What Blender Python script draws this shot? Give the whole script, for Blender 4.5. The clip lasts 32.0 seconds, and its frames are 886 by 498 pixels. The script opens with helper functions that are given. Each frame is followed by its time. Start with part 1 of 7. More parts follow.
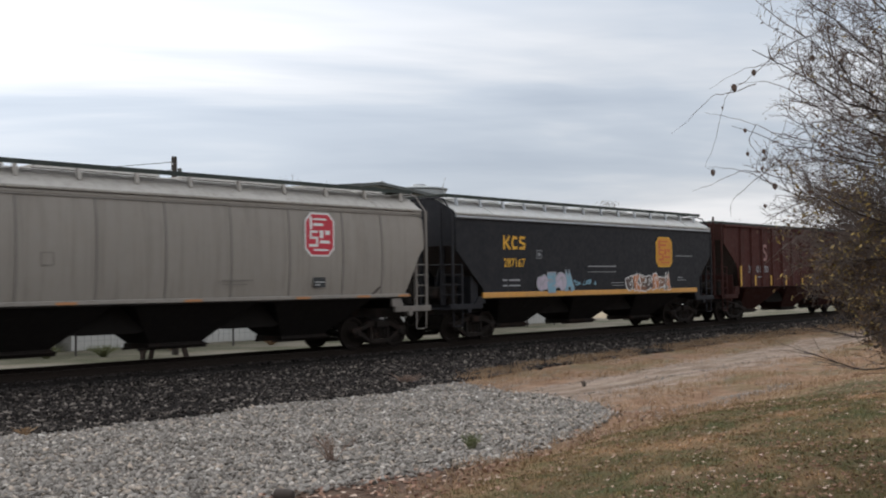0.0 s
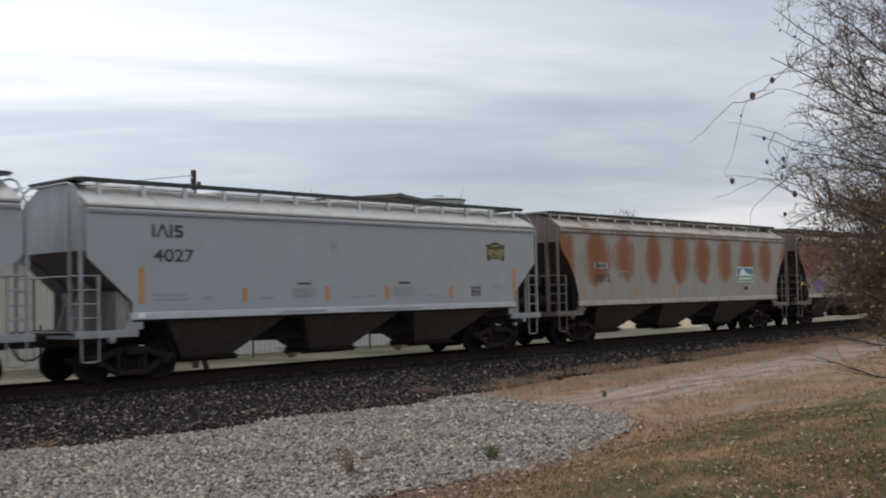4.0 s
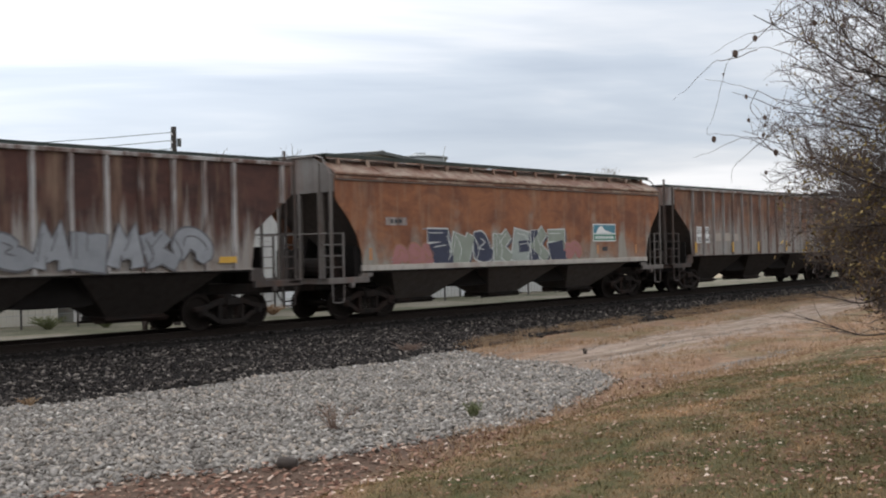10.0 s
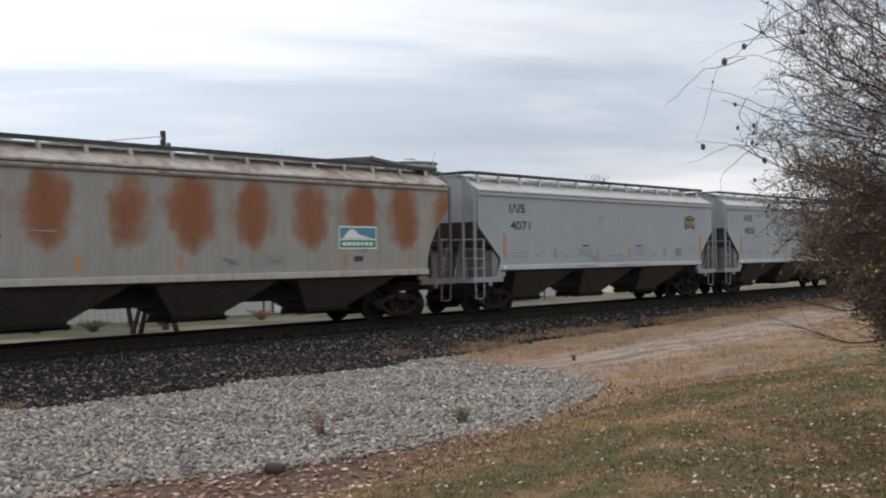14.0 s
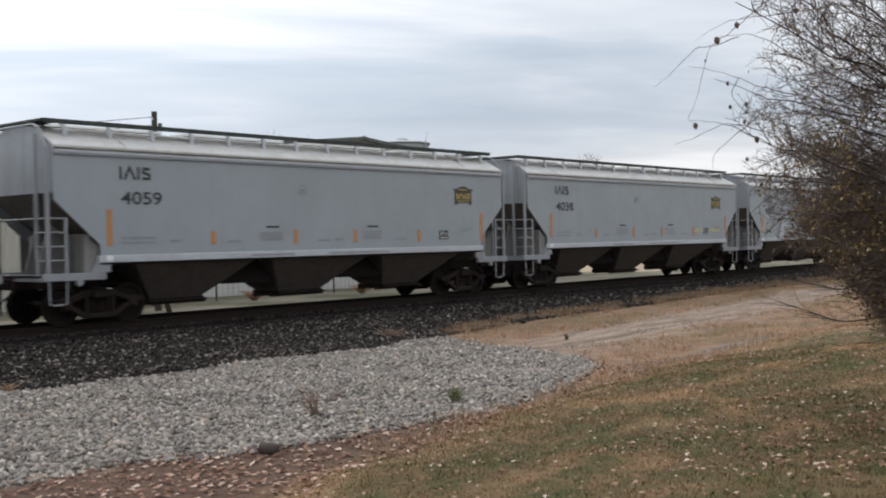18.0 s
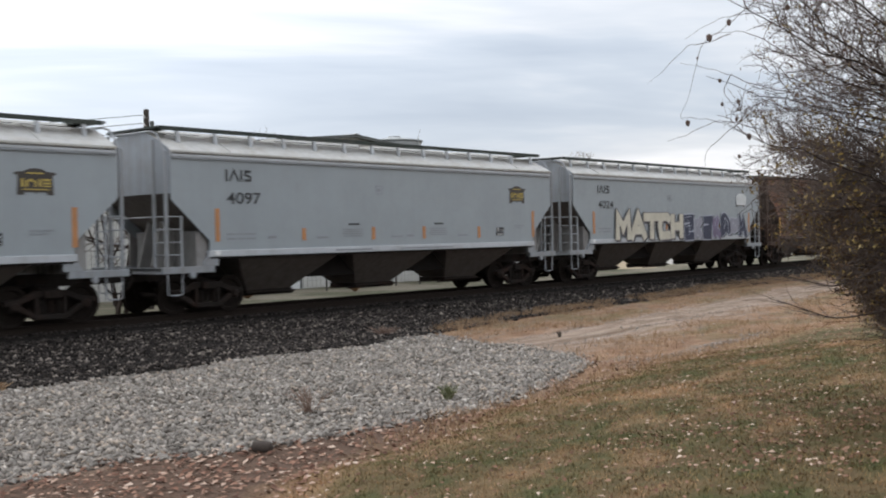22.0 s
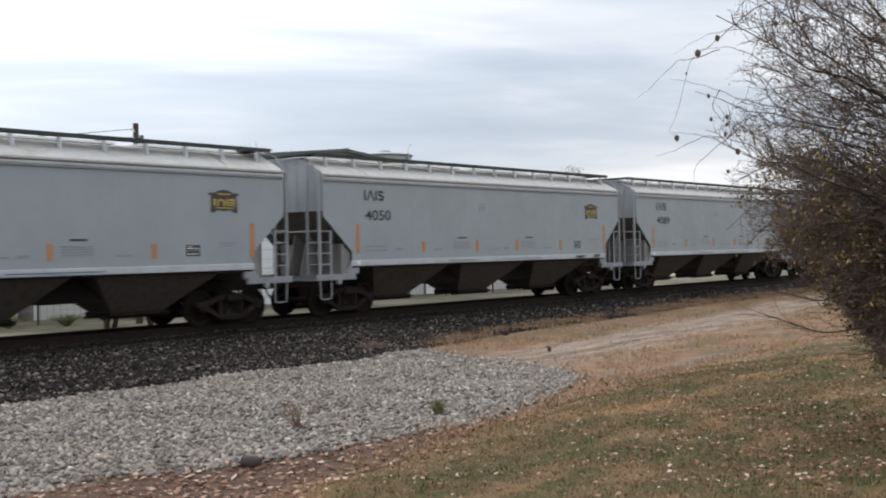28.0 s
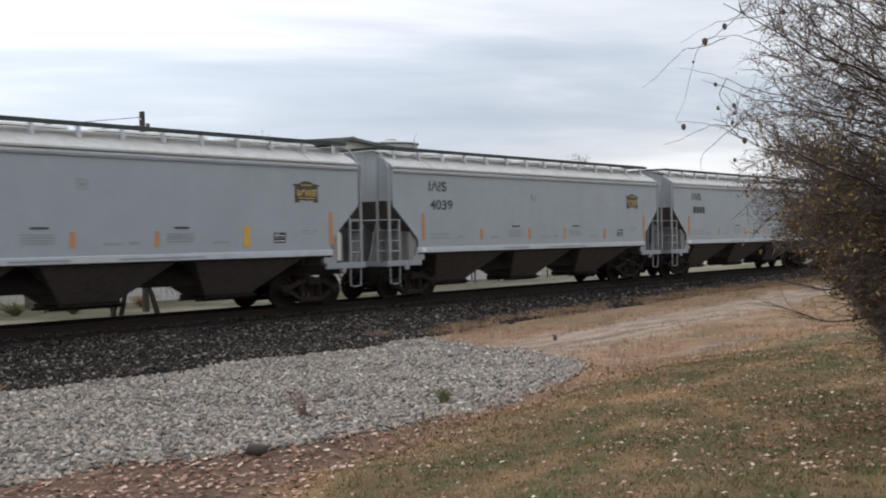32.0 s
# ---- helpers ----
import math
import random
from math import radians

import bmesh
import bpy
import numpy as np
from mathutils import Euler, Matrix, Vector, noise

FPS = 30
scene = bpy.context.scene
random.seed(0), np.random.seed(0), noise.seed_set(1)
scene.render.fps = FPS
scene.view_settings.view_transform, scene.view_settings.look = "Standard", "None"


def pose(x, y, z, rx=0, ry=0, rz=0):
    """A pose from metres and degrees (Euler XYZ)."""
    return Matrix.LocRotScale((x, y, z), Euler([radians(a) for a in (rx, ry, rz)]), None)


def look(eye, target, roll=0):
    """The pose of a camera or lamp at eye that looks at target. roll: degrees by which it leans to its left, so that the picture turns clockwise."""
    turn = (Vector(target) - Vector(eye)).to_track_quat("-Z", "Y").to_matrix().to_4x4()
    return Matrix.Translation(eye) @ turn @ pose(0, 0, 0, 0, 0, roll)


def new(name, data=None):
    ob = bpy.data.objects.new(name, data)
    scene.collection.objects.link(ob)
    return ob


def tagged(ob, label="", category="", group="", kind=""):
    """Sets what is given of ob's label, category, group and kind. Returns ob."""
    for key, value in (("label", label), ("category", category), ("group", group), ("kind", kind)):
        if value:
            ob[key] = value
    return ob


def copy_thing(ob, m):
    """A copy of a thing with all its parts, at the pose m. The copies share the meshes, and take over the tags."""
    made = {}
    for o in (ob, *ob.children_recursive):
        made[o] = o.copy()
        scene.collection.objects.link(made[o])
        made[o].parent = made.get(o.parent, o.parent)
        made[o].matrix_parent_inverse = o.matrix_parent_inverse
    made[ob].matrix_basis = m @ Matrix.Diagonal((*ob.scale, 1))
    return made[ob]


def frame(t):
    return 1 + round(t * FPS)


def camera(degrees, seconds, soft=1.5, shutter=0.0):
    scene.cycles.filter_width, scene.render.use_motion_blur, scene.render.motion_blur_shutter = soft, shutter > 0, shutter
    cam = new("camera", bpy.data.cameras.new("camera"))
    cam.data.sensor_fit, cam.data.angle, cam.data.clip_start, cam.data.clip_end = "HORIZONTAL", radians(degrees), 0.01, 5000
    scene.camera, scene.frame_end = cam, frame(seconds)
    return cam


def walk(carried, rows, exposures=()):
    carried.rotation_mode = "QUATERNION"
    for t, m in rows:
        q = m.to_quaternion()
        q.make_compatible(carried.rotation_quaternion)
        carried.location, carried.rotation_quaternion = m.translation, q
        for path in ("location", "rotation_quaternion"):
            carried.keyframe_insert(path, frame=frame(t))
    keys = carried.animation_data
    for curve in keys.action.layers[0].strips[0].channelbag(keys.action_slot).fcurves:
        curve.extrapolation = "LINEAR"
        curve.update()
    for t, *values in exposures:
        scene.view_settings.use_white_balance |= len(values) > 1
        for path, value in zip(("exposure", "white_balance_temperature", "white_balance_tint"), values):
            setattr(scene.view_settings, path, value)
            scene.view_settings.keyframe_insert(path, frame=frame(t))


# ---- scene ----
# eye, and rows of seconds, turn to the right of north, tilt up, lean to the left
EYE = Vector((0.0, -23.943, 1.752))
TURNS = [
    (0, 48.53, 1.90, -0.80), (0.5, 47.44, 1.69, -1.54), (1, 47.01, 1.80, -0.72), (1.5, 46.80, 1.50, -0.85),
    (2, 46.61, 1.35, -0.65), (2.5, 46.60, 1.62, -0.58), (3, 46.73, 2.09, -0.73), (3.5, 47.09, 2.46, -1.24),
    (4, 47.54, 2.50, -1.23), (4.5, 47.90, 2.25, -0.96), (6.5, 48.40, 1.58, -0.67), (7, 48.33, 1.43, -0.54),
    (7.5, 48.30, 1.30, -0.31), (8, 48.39, 0.98, -0.56), (8.5, 48.46, 0.77, -0.88), (9, 48.50, 0.65, -0.99),
    (9.5, 48.48, 0.42, -1.02), (10, 48.46, 0.23, -1.17), (10.5, 48.41, 0.22, -0.97), (11, 48.56, 0.42, -0.99),
    (11.5, 48.76, 0.60, -0.94), (12, 48.92, 0.72, -1.08), (12.5, 49.04, 0.73, -1.23), (13, 49.06, 0.73, -1.03),
    (13.5, 49.05, 0.64, -0.96), (15.5, 49.00, 0.23, -0.63), (16, 49.14, 0.08, -0.76),
    (16.5, 49.27, -0.10, -0.75), (17, 49.36, -0.12, -0.74), (17.5, 49.41, -0.32, -0.98),
    (18, 49.40, -0.54, -1.07), (18.5, 49.36, -0.86, -1.00), (19, 49.37, -1.01, -1.15),
    (19.5, 49.48, -0.98, -1.04), (20, 49.61, -0.87, -1.22), (20.5, 49.70, -0.82, -1.21),
    (21, 49.73, -0.81, -1.06), (21.5, 49.77, -0.77, -1.01), (22, 49.78, -0.68, -1.19),
    (22.5, 49.80, -0.55, -1.31), (23, 49.93, -0.36, -1.28), (23.5, 49.93, -0.35, -1.13),
    (24, 49.95, -0.35, -0.97), (24.5, 49.98, -0.44, -0.75), (26.5, 50.10, -0.56, -1.12),
    (27, 50.19, -0.28, -1.15), (27.5, 50.30, 0.04, -1.20), (28, 50.34, 0.08, -1.15), (28.5, 50.18, 0.29, -0.91),
    (29, 50.24, 0.40, -0.86), (29.5, 50.23, 0.26, -0.80), (30, 50.16, -0.15, -1.20), (30.5, 50.08, -0.41, -1.27),
    (31, 50.09, -0.44, -0.99), (31.5, 50.06, -0.51, -1.16), (32, 50.01, -0.52, -1.06),
]
# metres that the train has gone by each time
GONE = [
    (0, -0.00), (1, 17.25), (2, 34.47), (3, 51.81), (4, 69.30), (4.5, 78.06), (6.5, 112.61), (7, 121.26),
    (8, 138.61), (9, 156.02), (10, 173.42), (11, 190.77), (12, 208.08), (13, 225.40), (13.5, 234.06),
    (15.5, 268.73), (16, 277.40), (17, 294.68), (18, 311.88), (19, 328.93), (20, 346.13), (21, 363.47),
    (22, 380.85), (23, 398.21), (24, 415.42), (24.5, 424.04), (26.5, 458.69), (27, 467.37), (28, 484.77),
    (29, 502.17), (30, 519.57), (31, 536.99), (32, 554.41),
]
FOV = 44.9
cam = camera(FOV, 32.0, soft=2.0, shutter=0.16)


def aim(turn, tilt, lean):
    a, b = radians(turn), radians(tilt)
    way = Vector((math.sin(a) * math.cos(b), math.cos(a) * math.cos(b), math.sin(b)))
    return look(EYE, EYE + way * 10, lean)


# the clip's camera slowly brightens
EXPOSURES = [(0, -0.07), (2, -0.02), (4, -0.19), (6, -0.09), (8, -0.09), (10, 0.12), (12, 0.1), (14, 0.03), (17, 0.02), (20, 0.2), (24, 0.17), (27, 0.2), (30, 0.1), (32, 0.13)]
walk(cam, [(t, aim(a, b, c)) for t, a, b, c in TURNS], exposures=EXPOSURES)

# ---- sky and sun ----
world = bpy.data.worlds.new("overcast_sky")
scene.world = world
world.use_nodes = True


def link(nt, value, socket):
    if isinstance(value, bpy.types.NodeSocket):
        nt.links.new(value, socket)
    elif isinstance(value, (tuple, list)) and len(value) == 3 and len(socket.default_value) == 4:
        socket.default_value = (*value, 1)
    else:
        socket.default_value = value


def n_noise(nt, vec, scale, detail=3.0, rough=0.55, twist=0.0):
    n = nt.nodes.new("ShaderNodeTexNoise")
    if vec is not None:
        nt.links.new(vec, n.inputs["Vector"])
    n.inputs["Scale"].default_value, n.inputs["Detail"].default_value = scale, detail
    n.inputs["Roughness"].default_value, n.inputs["Distortion"].default_value = rough, twist
    return n.outputs["Fac"]


def n_ramp(nt, fac, stops):
    n = nt.nodes.new("ShaderNodeValToRGB")
    nt.links.new(fac, n.inputs[0])
    while len(n.color_ramp.elements) < len(stops):
        n.color_ramp.elements.new(0.5)
    for e, (p, c) in zip(n.color_ramp.elements, stops):
        e.position = p
        e.color = (*c, 1) if isinstance(c, (tuple, list)) else (c, c, c, 1)
    return n.outputs["Color"]


def n_mix(nt, fac, a, b, blend="MIX"):
    n = nt.nodes.new("ShaderNodeMix")
    n.data_type, n.blend_type = "RGBA", blend
    link(nt, fac, n.inputs[0]), link(nt, a, n.inputs[6]), link(nt, b, n.inputs[7])
    return n.outputs[2]


def n_math(nt, op, a, b=0.0, clamp=False):
    n = nt.nodes.new("ShaderNodeMath")
    n.operation, n.use_clamp = op, clamp
    link(nt, a, n.inputs[0]), link(nt, b, n.inputs[1])
    return n.outputs[0]


def n_map(nt, vec, scale, shift=(0, 0, 0), turn=0.0):
    n = nt.nodes.new("ShaderNodeMapping")
    n.inputs["Rotation"].default_value = (0, 0, radians(turn))
    nt.links.new(vec, n.inputs["Vector"])
    n.inputs["Scale"].default_value, n.inputs["Location"].default_value = scale, shift
    return n.outputs["Vector"]


def n_xyz(nt, vec):
    n = nt.nodes.new("ShaderNodeSeparateXYZ")
    nt.links.new(vec, n.inputs[0])
    return n.outputs


SUN_UP, SUN_AZ = 42.0, -25.0  # degrees above the horizon, and to the right of north
wt = world.node_tree
bg = wt.nodes["Background"]
coord = wt.nodes.new("ShaderNodeTexCoord").outputs["Generated"]
sky = wt.nodes.new("ShaderNodeTexSky")
sky.sky_type, sky.sun_disc = "NISHITA", False
sky.sun_elevation, sky.sun_rotation = radians(SUN_UP), radians(SUN_AZ)
sky.air_density, sky.dust_density = 1.0, 3.0
wx, wy, wz = n_xyz(wt, coord)
deck = n_math(wt, "ADD", n_math(wt, "MAXIMUM", wz, 0.0), 0.16)
flat = wt.nodes.new("ShaderNodeCombineXYZ")
wt.links.new(n_math(wt, "DIVIDE", wx, deck), flat.inputs[0])
wt.links.new(n_math(wt, "DIVIDE", wy, deck), flat.inputs[1])
drift = n_map(wt, flat.outputs[0], (1, 1, 1), (0, 0, 0), 43.0)
big = n_noise(wt, n_map(wt, drift, (0.30, 0.60, 1), (3.1, 1.7, 0)), 1.0, 5, 0.55, 0.7)
fine = n_noise(wt, n_map(wt, drift, (0.42, 1.25, 1), (8.3, 2.2, 0)), 1.0, 5, 0.55, 0.8)
mass = n_math(wt, "ADD", n_math(wt, "MULTIPLY", big, 0.58), n_math(wt, "MULTIPLY", fine, 0.42))
cloud = n_ramp(wt, mass, [(0.33, (0.52, 0.59, 0.70)), (0.44, (0.66, 0.725, 0.82)), (0.52, (0.86, 0.89, 0.945)), (0.61, (1.13, 1.13, 1.16))])
# the cloud is thinner and brighter round the hidden sun
glow_dir = Vector((math.sin(radians(SUN_AZ)) * math.cos(radians(SUN_UP)), math.cos(radians(SUN_AZ)) * math.cos(radians(SUN_UP)), math.sin(radians(SUN_UP))))
dot = wt.nodes.new("ShaderNodeVectorMath")
dot.operation = "DOT_PRODUCT"
wt.links.new(coord, dot.inputs[0])
dot.inputs[1].default_value = glow_dir
thin = n_ramp(wt, dot.outputs["Value"], [(0.0, 0.81), (0.25, 0.87), (0.55, 1.11), (0.95, 1.55)])
cloud = n_mix(wt, 1.0, cloud, thin, "MULTIPLY")
# an overcast sky is brighter overhead than at the horizon
lift = n_math(wt, "ADD", n_math(wt, "MULTIPLY", n_math(wt, "MAXIMUM", wz, 0.0), 0.62), 0.70)
cloud = n_mix(wt, 1.0, cloud, n_ramp(wt, n_math(wt, "MULTIPLY", lift, 0.5), [(0.0, 0.0), (1.0, 2.0)]), "MULTIPLY")
blue = n_mix(wt, 1.0, sky.outputs[0], (0.09, 0.09, 0.09), "MULTIPLY")
both = n_mix(wt, 0.9, blue, cloud)
wt.links.new(both, bg.inputs["Color"])
bg.inputs["Strength"].default_value = 1.39

lamp = bpy.data.lights.new("sun", "SUN")
lamp.energy, lamp.angle, lamp.color = 0.8, radians(25), (1.0, 0.97, 0.93)
sun = new("sun", lamp)
sun.matrix_world = look(glow_dir * 100, (0, 0, 0))


# ---- materials ----
def shader(name, rough=0.6, metal=0.0, spec=0.4):
    m = bpy.data.materials.new(name)
    m.use_nodes = True
    b = m.node_tree.nodes["Principled BSDF"]
    b.inputs["Roughness"].default_value, b.inputs["Metallic"].default_value = rough, metal
    b.inputs["Specular IOR Level"].default_value = spec
    return m, m.node_tree, b


def object_coords(nt, loose=True):
    tc = nt.nodes.new("ShaderNodeTexCoord").outputs["Object"]
    if not loose:
        return tc
    info = nt.nodes.new("ShaderNodeObjectInfo")
    add = nt.nodes.new("ShaderNodeVectorMath")
    add.operation = "ADD"
    nt.links.new(tc, add.inputs[0])
    spread = n_math(nt, "MULTIPLY", info.outputs["Random"], 60.0)
    nt.links.new(spread, add.inputs[1])
    return add.outputs[0]


def n_bump(nt, b, height, strength=0.3, depth=0.01):
    n = nt.nodes.new("ShaderNodeBump")
    n.inputs["Strength"].default_value, n.inputs["Distance"].default_value = strength, depth
    nt.links.new(height, n.inputs["Height"])
    nt.links.new(n.outputs[0], b.inputs["Normal"])


def shade(c, k):
    return tuple(min(1.0, v * k) for v in c)


RUST, RUST_DARK, RUST_ORANGE = (0.16, 0.062, 0.028), (0.065, 0.026, 0.016), (0.30, 0.105, 0.035)


def paint(name, col, dirt=(0.10, 0.085, 0.07), streak=0.35, grime=0.3, rough=0.5, rust=None, rust_at=(0.55, 0.7), rust_col=RUST, stretch=0.3):
    """Weathered paint: blotches, run-down streaks and, where given, rust."""
    m, nt, b = shader(name, rough, 0.0, 0.12 if sum(col) < 0.2 else 0.4)
    v = object_coords(nt)
    tone = n_mix(nt, n_noise(nt, v, 0.7, 4), shade(col, 0.86), shade(col, 1.1))
    blot = n_ramp(nt, n_noise(nt, v, 2.3, 6, 0.65), [(0.45, 0.0), (0.75, 1.0)])
    tone = n_mix(nt, n_math(nt, "MULTIPLY", blot, grime), tone, shade(dirt, 2.0))
    runs = n_ramp(nt, n_noise(nt, n_map(nt, v, (5.5, 5.5, 0.22)), 1.0, 4, 0.6), [(0.47, 0.0), (0.72, 1.0)])
    tone = n_mix(nt, n_math(nt, "MULTIPLY", runs, streak), tone, dirt)
    if rust:
        body = n_noise(nt, n_map(nt, v, (1.3, 1.3, stretch)), 1.0, 6, 0.65, 0.4)
        edge = n_noise(nt, n_map(nt, v, (9, 9, 1.2)), 1.0, 3)
        mask = n_math(nt, "ADD", n_math(nt, "MULTIPLY", body, 0.8), n_math(nt, "MULTIPLY", edge, 0.2))
        mask = n_ramp(nt, mask, [(rust_at[0], 0.0), (rust_at[1], 1.0)])
        kind = n_mix(nt, n_noise(nt, n_map(nt, v, (4, 4, 0.7)), 1.0, 5), rust_col, RUST_DARK)
        tone = n_mix(nt, n_math(nt, "MULTIPLY", mask, rust), tone, kind)
    nt.links.new(tone, b.inputs["Base Color"])
    nt.links.new(n_ramp(nt, n_noise(nt, v, 6, 4), [(0.3, rough - 0.1), (0.7, rough + 0.2)]), b.inputs["Roughness"])
    n_bump(nt, b, n_noise(nt, v, 3.0, 3), 0.12, 0.02)
    return m


def panel_rust(name, col, first, step, mid, rise):
    """Pale paint with a tall rounded patch of rust in each panel between two seams, strong in some panels and faint in others."""
    m, nt, b = shader(name, 0.6)
    v = object_coords(nt, False)
    vr = object_coords(nt)
    x, y, z = n_xyz(nt, v)
    wave = n_math(nt, "COSINE", n_math(nt, "MULTIPLY", n_math(nt, "SUBTRACT", x, first), 2 * math.pi / step))
    off = n_math(nt, "SUBTRACT", 0.5, n_math(nt, "MULTIPLY", wave, 0.5))
    level = n_math(nt, "POWER", n_math(nt, "DIVIDE", n_math(nt, "ABSOLUTE", n_math(nt, "SUBTRACT", z, mid)), rise), 3.0)
    shape = n_math(nt, "SUBTRACT", n_math(nt, "SUBTRACT", 1.25, n_math(nt, "MULTIPLY", off, 1.35)), level)
    rough_edge = n_math(nt, "MULTIPLY", n_math(nt, "SUBTRACT", n_noise(nt, n_map(nt, vr, (1.9, 1.9, 1.1)), 1.0, 9, 0.75), 0.5), 2.6)
    some = n_math(nt, "MULTIPLY", n_math(nt, "SUBTRACT", n_noise(nt, n_map(nt, vr, (0.33, 0.0, 0.0)), 1.0, 2), 0.47), 2.4)
    mask = n_math(nt, "ADD", n_math(nt, "ADD", shape, rough_edge), some)
    mask = n_ramp(nt, n_math(nt, "MULTIPLY", mask, 0.5), [(0.0, 0.0), (0.18, 0.45), (0.36, 0.85), (0.6, 1.0)])
    kind = n_mix(nt, n_noise(nt, n_map(nt, vr, (5, 5, 0.7)), 1.0, 5), shade(RUST_ORANGE, 0.9), RUST)
    tone = n_mix(nt, n_noise(nt, vr, 0.8, 4), shade(col, 0.8), shade(col, 1.05))
    runs = n_ramp(nt, n_noise(nt, n_map(nt, vr, (5, 5, 0.2)), 1.0, 4, 0.6), [(0.45, 0.0), (0.7, 1.0)])
    tone = n_mix(nt, n_math(nt, "MULTIPLY", runs, 0.35), tone, (0.22, 0.13, 0.08))
    tone = n_mix(nt, mask, tone, kind)
    nt.links.new(tone, b.inputs["Base Color"])
    n_bump(nt, b, n_noise(nt, vr, 4.0, 4), 0.15, 0.02)
    return m


def sheet_rust(name, col, level, blur, first, step, seam, dark=(0.150, 0.055, 0.028), light=(0.278, 0.108, 0.045), grain=(0.75, 0.75, 0.8), streaky=0.0):
    """Old pale paint under a sheet of orange rust that has spread from the roof, thinner at the seams."""
    m, nt, b = shader(name, 0.7)
    v = object_coords(nt, False)
    vr = object_coords(nt)
    x, y, z = n_xyz(nt, v)
    wave = n_math(nt, "COSINE", n_math(nt, "MULTIPLY", n_math(nt, "SUBTRACT", x, first), 2 * math.pi / step))
    wave = n_math(nt, "MULTIPLY", n_math(nt, "SUBTRACT", wave, 0.55), seam)
    high = n_math(nt, "DIVIDE", n_math(nt, "SUBTRACT", z, level), blur)
    blob = n_math(nt, "MULTIPLY", n_math(nt, "SUBTRACT", n_noise(nt, n_map(nt, vr, grain), 1.0, 7, 0.7, 0.3), 0.5), 4.2)
    if streaky:
        drips = n_math(nt, "SUBTRACT", n_noise(nt, n_map(nt, vr, (7.0, 7.0, 0.28)), 1.0, 6, 0.7), 0.5)
        blob = n_math(nt, "ADD", blob, n_math(nt, "MULTIPLY", drips, streaky * 2.0))
    mask = n_math(nt, "SUBTRACT", n_math(nt, "ADD", high, blob), n_math(nt, "MAXIMUM", wave, 0.0))
    mask = n_ramp(nt, n_math(nt, "ADD", n_math(nt, "MULTIPLY", mask, 0.5), 0.5), [(0.25, 0.0), (0.5, 0.6), (0.85, 1.0)])
    rust = n_mix(nt, n_ramp(nt, n_noise(nt, n_map(nt, vr, (0.9, 0.9, 1.4)), 1.0, 7, 0.72, 0.5), [(0.38, 0.0), (0.62, 1.0)]), dark, light)
    rust = n_mix(nt, n_ramp(nt, n_noise(nt, n_map(nt, vr, (3, 3, 0.3)), 1.0, 5, 0.65), [(0.5, 0.0), (0.7, 0.5)]), rust, (0.30, 0.20, 0.13))
    tone = n_mix(nt, n_noise(nt, vr, 1.1, 5), shade(col, 0.75), shade(col, 1.1))
    runs = n_ramp(nt, n_noise(nt, n_map(nt, vr, (4, 4, 0.25)), 1.0, 5, 0.6), [(0.45, 0.0), (0.7, 1.0)])
    tone = n_mix(nt, n_math(nt, "MULTIPLY", runs, 0.4), tone, (0.17, 0.09, 0.05))
    nt.links.new(n_mix(nt, mask, tone, rust), b.inputs["Base Color"])
    n_bump(nt, b, n_noise(nt, vr, 4.0, 4), 0.15, 0.02)
    return m


def plain(name, col, rough=0.55, vary=0.2, scale=3.0, metal=0.0, bump=0.1):
    m, nt, b = shader(name, rough, metal, 0.08 if sum(col) < 0.1 else 0.4)
    v = object_coords(nt)
    f = n_noise(nt, v, scale, 5, 0.6)
    nt.links.new(n_mix(nt, f, shade(col, 1 - vary), shade(col, 1 + vary)), b.inputs["Base Color"])
    n_bump(nt, b, n_noise(nt, v, scale * 4, 3), bump, 0.01)
    return m


def by_island(name, stops, rough=0.85, grain=25.0, rank=0.25):
    """Loose pieces in one mesh, each with its own tone."""
    m, nt, b = shader(name, rough, 0.0, 0.1)
    geo = nt.nodes.new("ShaderNodeNewGeometry")
    tone = n_ramp(nt, geo.outputs["Random Per Island"], stops)
    v = object_coords(nt, False)
    tone = n_mix(nt, rank, tone, n_ramp(nt, n_noise(nt, v, grain, 3), [(0.3, 0.02), (0.7, 0.9)]), "OVERLAY")
    nt.links.new(tone, b.inputs["Base Color"])
    return m


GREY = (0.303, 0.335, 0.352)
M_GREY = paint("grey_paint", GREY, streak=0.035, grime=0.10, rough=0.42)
# dusty roof grey, made paler than the sides for light from above
M_GREY_ROOF_LIT = paint("lit_grey_roof_paint", (0.49, 0.48, 0.455), dirt=(0.17, 0.145, 0.115), streak=0.2, grime=0.55, rough=0.5)
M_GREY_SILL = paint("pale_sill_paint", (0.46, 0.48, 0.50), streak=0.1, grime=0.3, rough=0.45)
# the car grey darkened, so that rails and ladders look shadowed
M_GREY_RAIL_SHADE = paint("shaded_grey_rail_paint", (0.27, 0.285, 0.30), streak=0.3, grime=0.4)
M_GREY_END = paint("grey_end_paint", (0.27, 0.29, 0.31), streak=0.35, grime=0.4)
M_BAY = paint("dusty_bay_paint", (0.092, 0.078, 0.068), dirt=(0.05, 0.041, 0.035), streak=0.5, grime=0.4, rough=0.75)
# near-black: the shade beneath the cars is put into this colour
M_UNDERSHADE = paint("shaded_underbody", (0.014, 0.012, 0.011), dirt=(0.012, 0.010, 0.009), streak=0.5, grime=0.3, rough=0.95)
M_DUSTY = paint("dusty_slope_paint", (0.17, 0.148, 0.132), dirt=(0.09, 0.075, 0.065), streak=0.5, grime=0.4, rough=0.85)
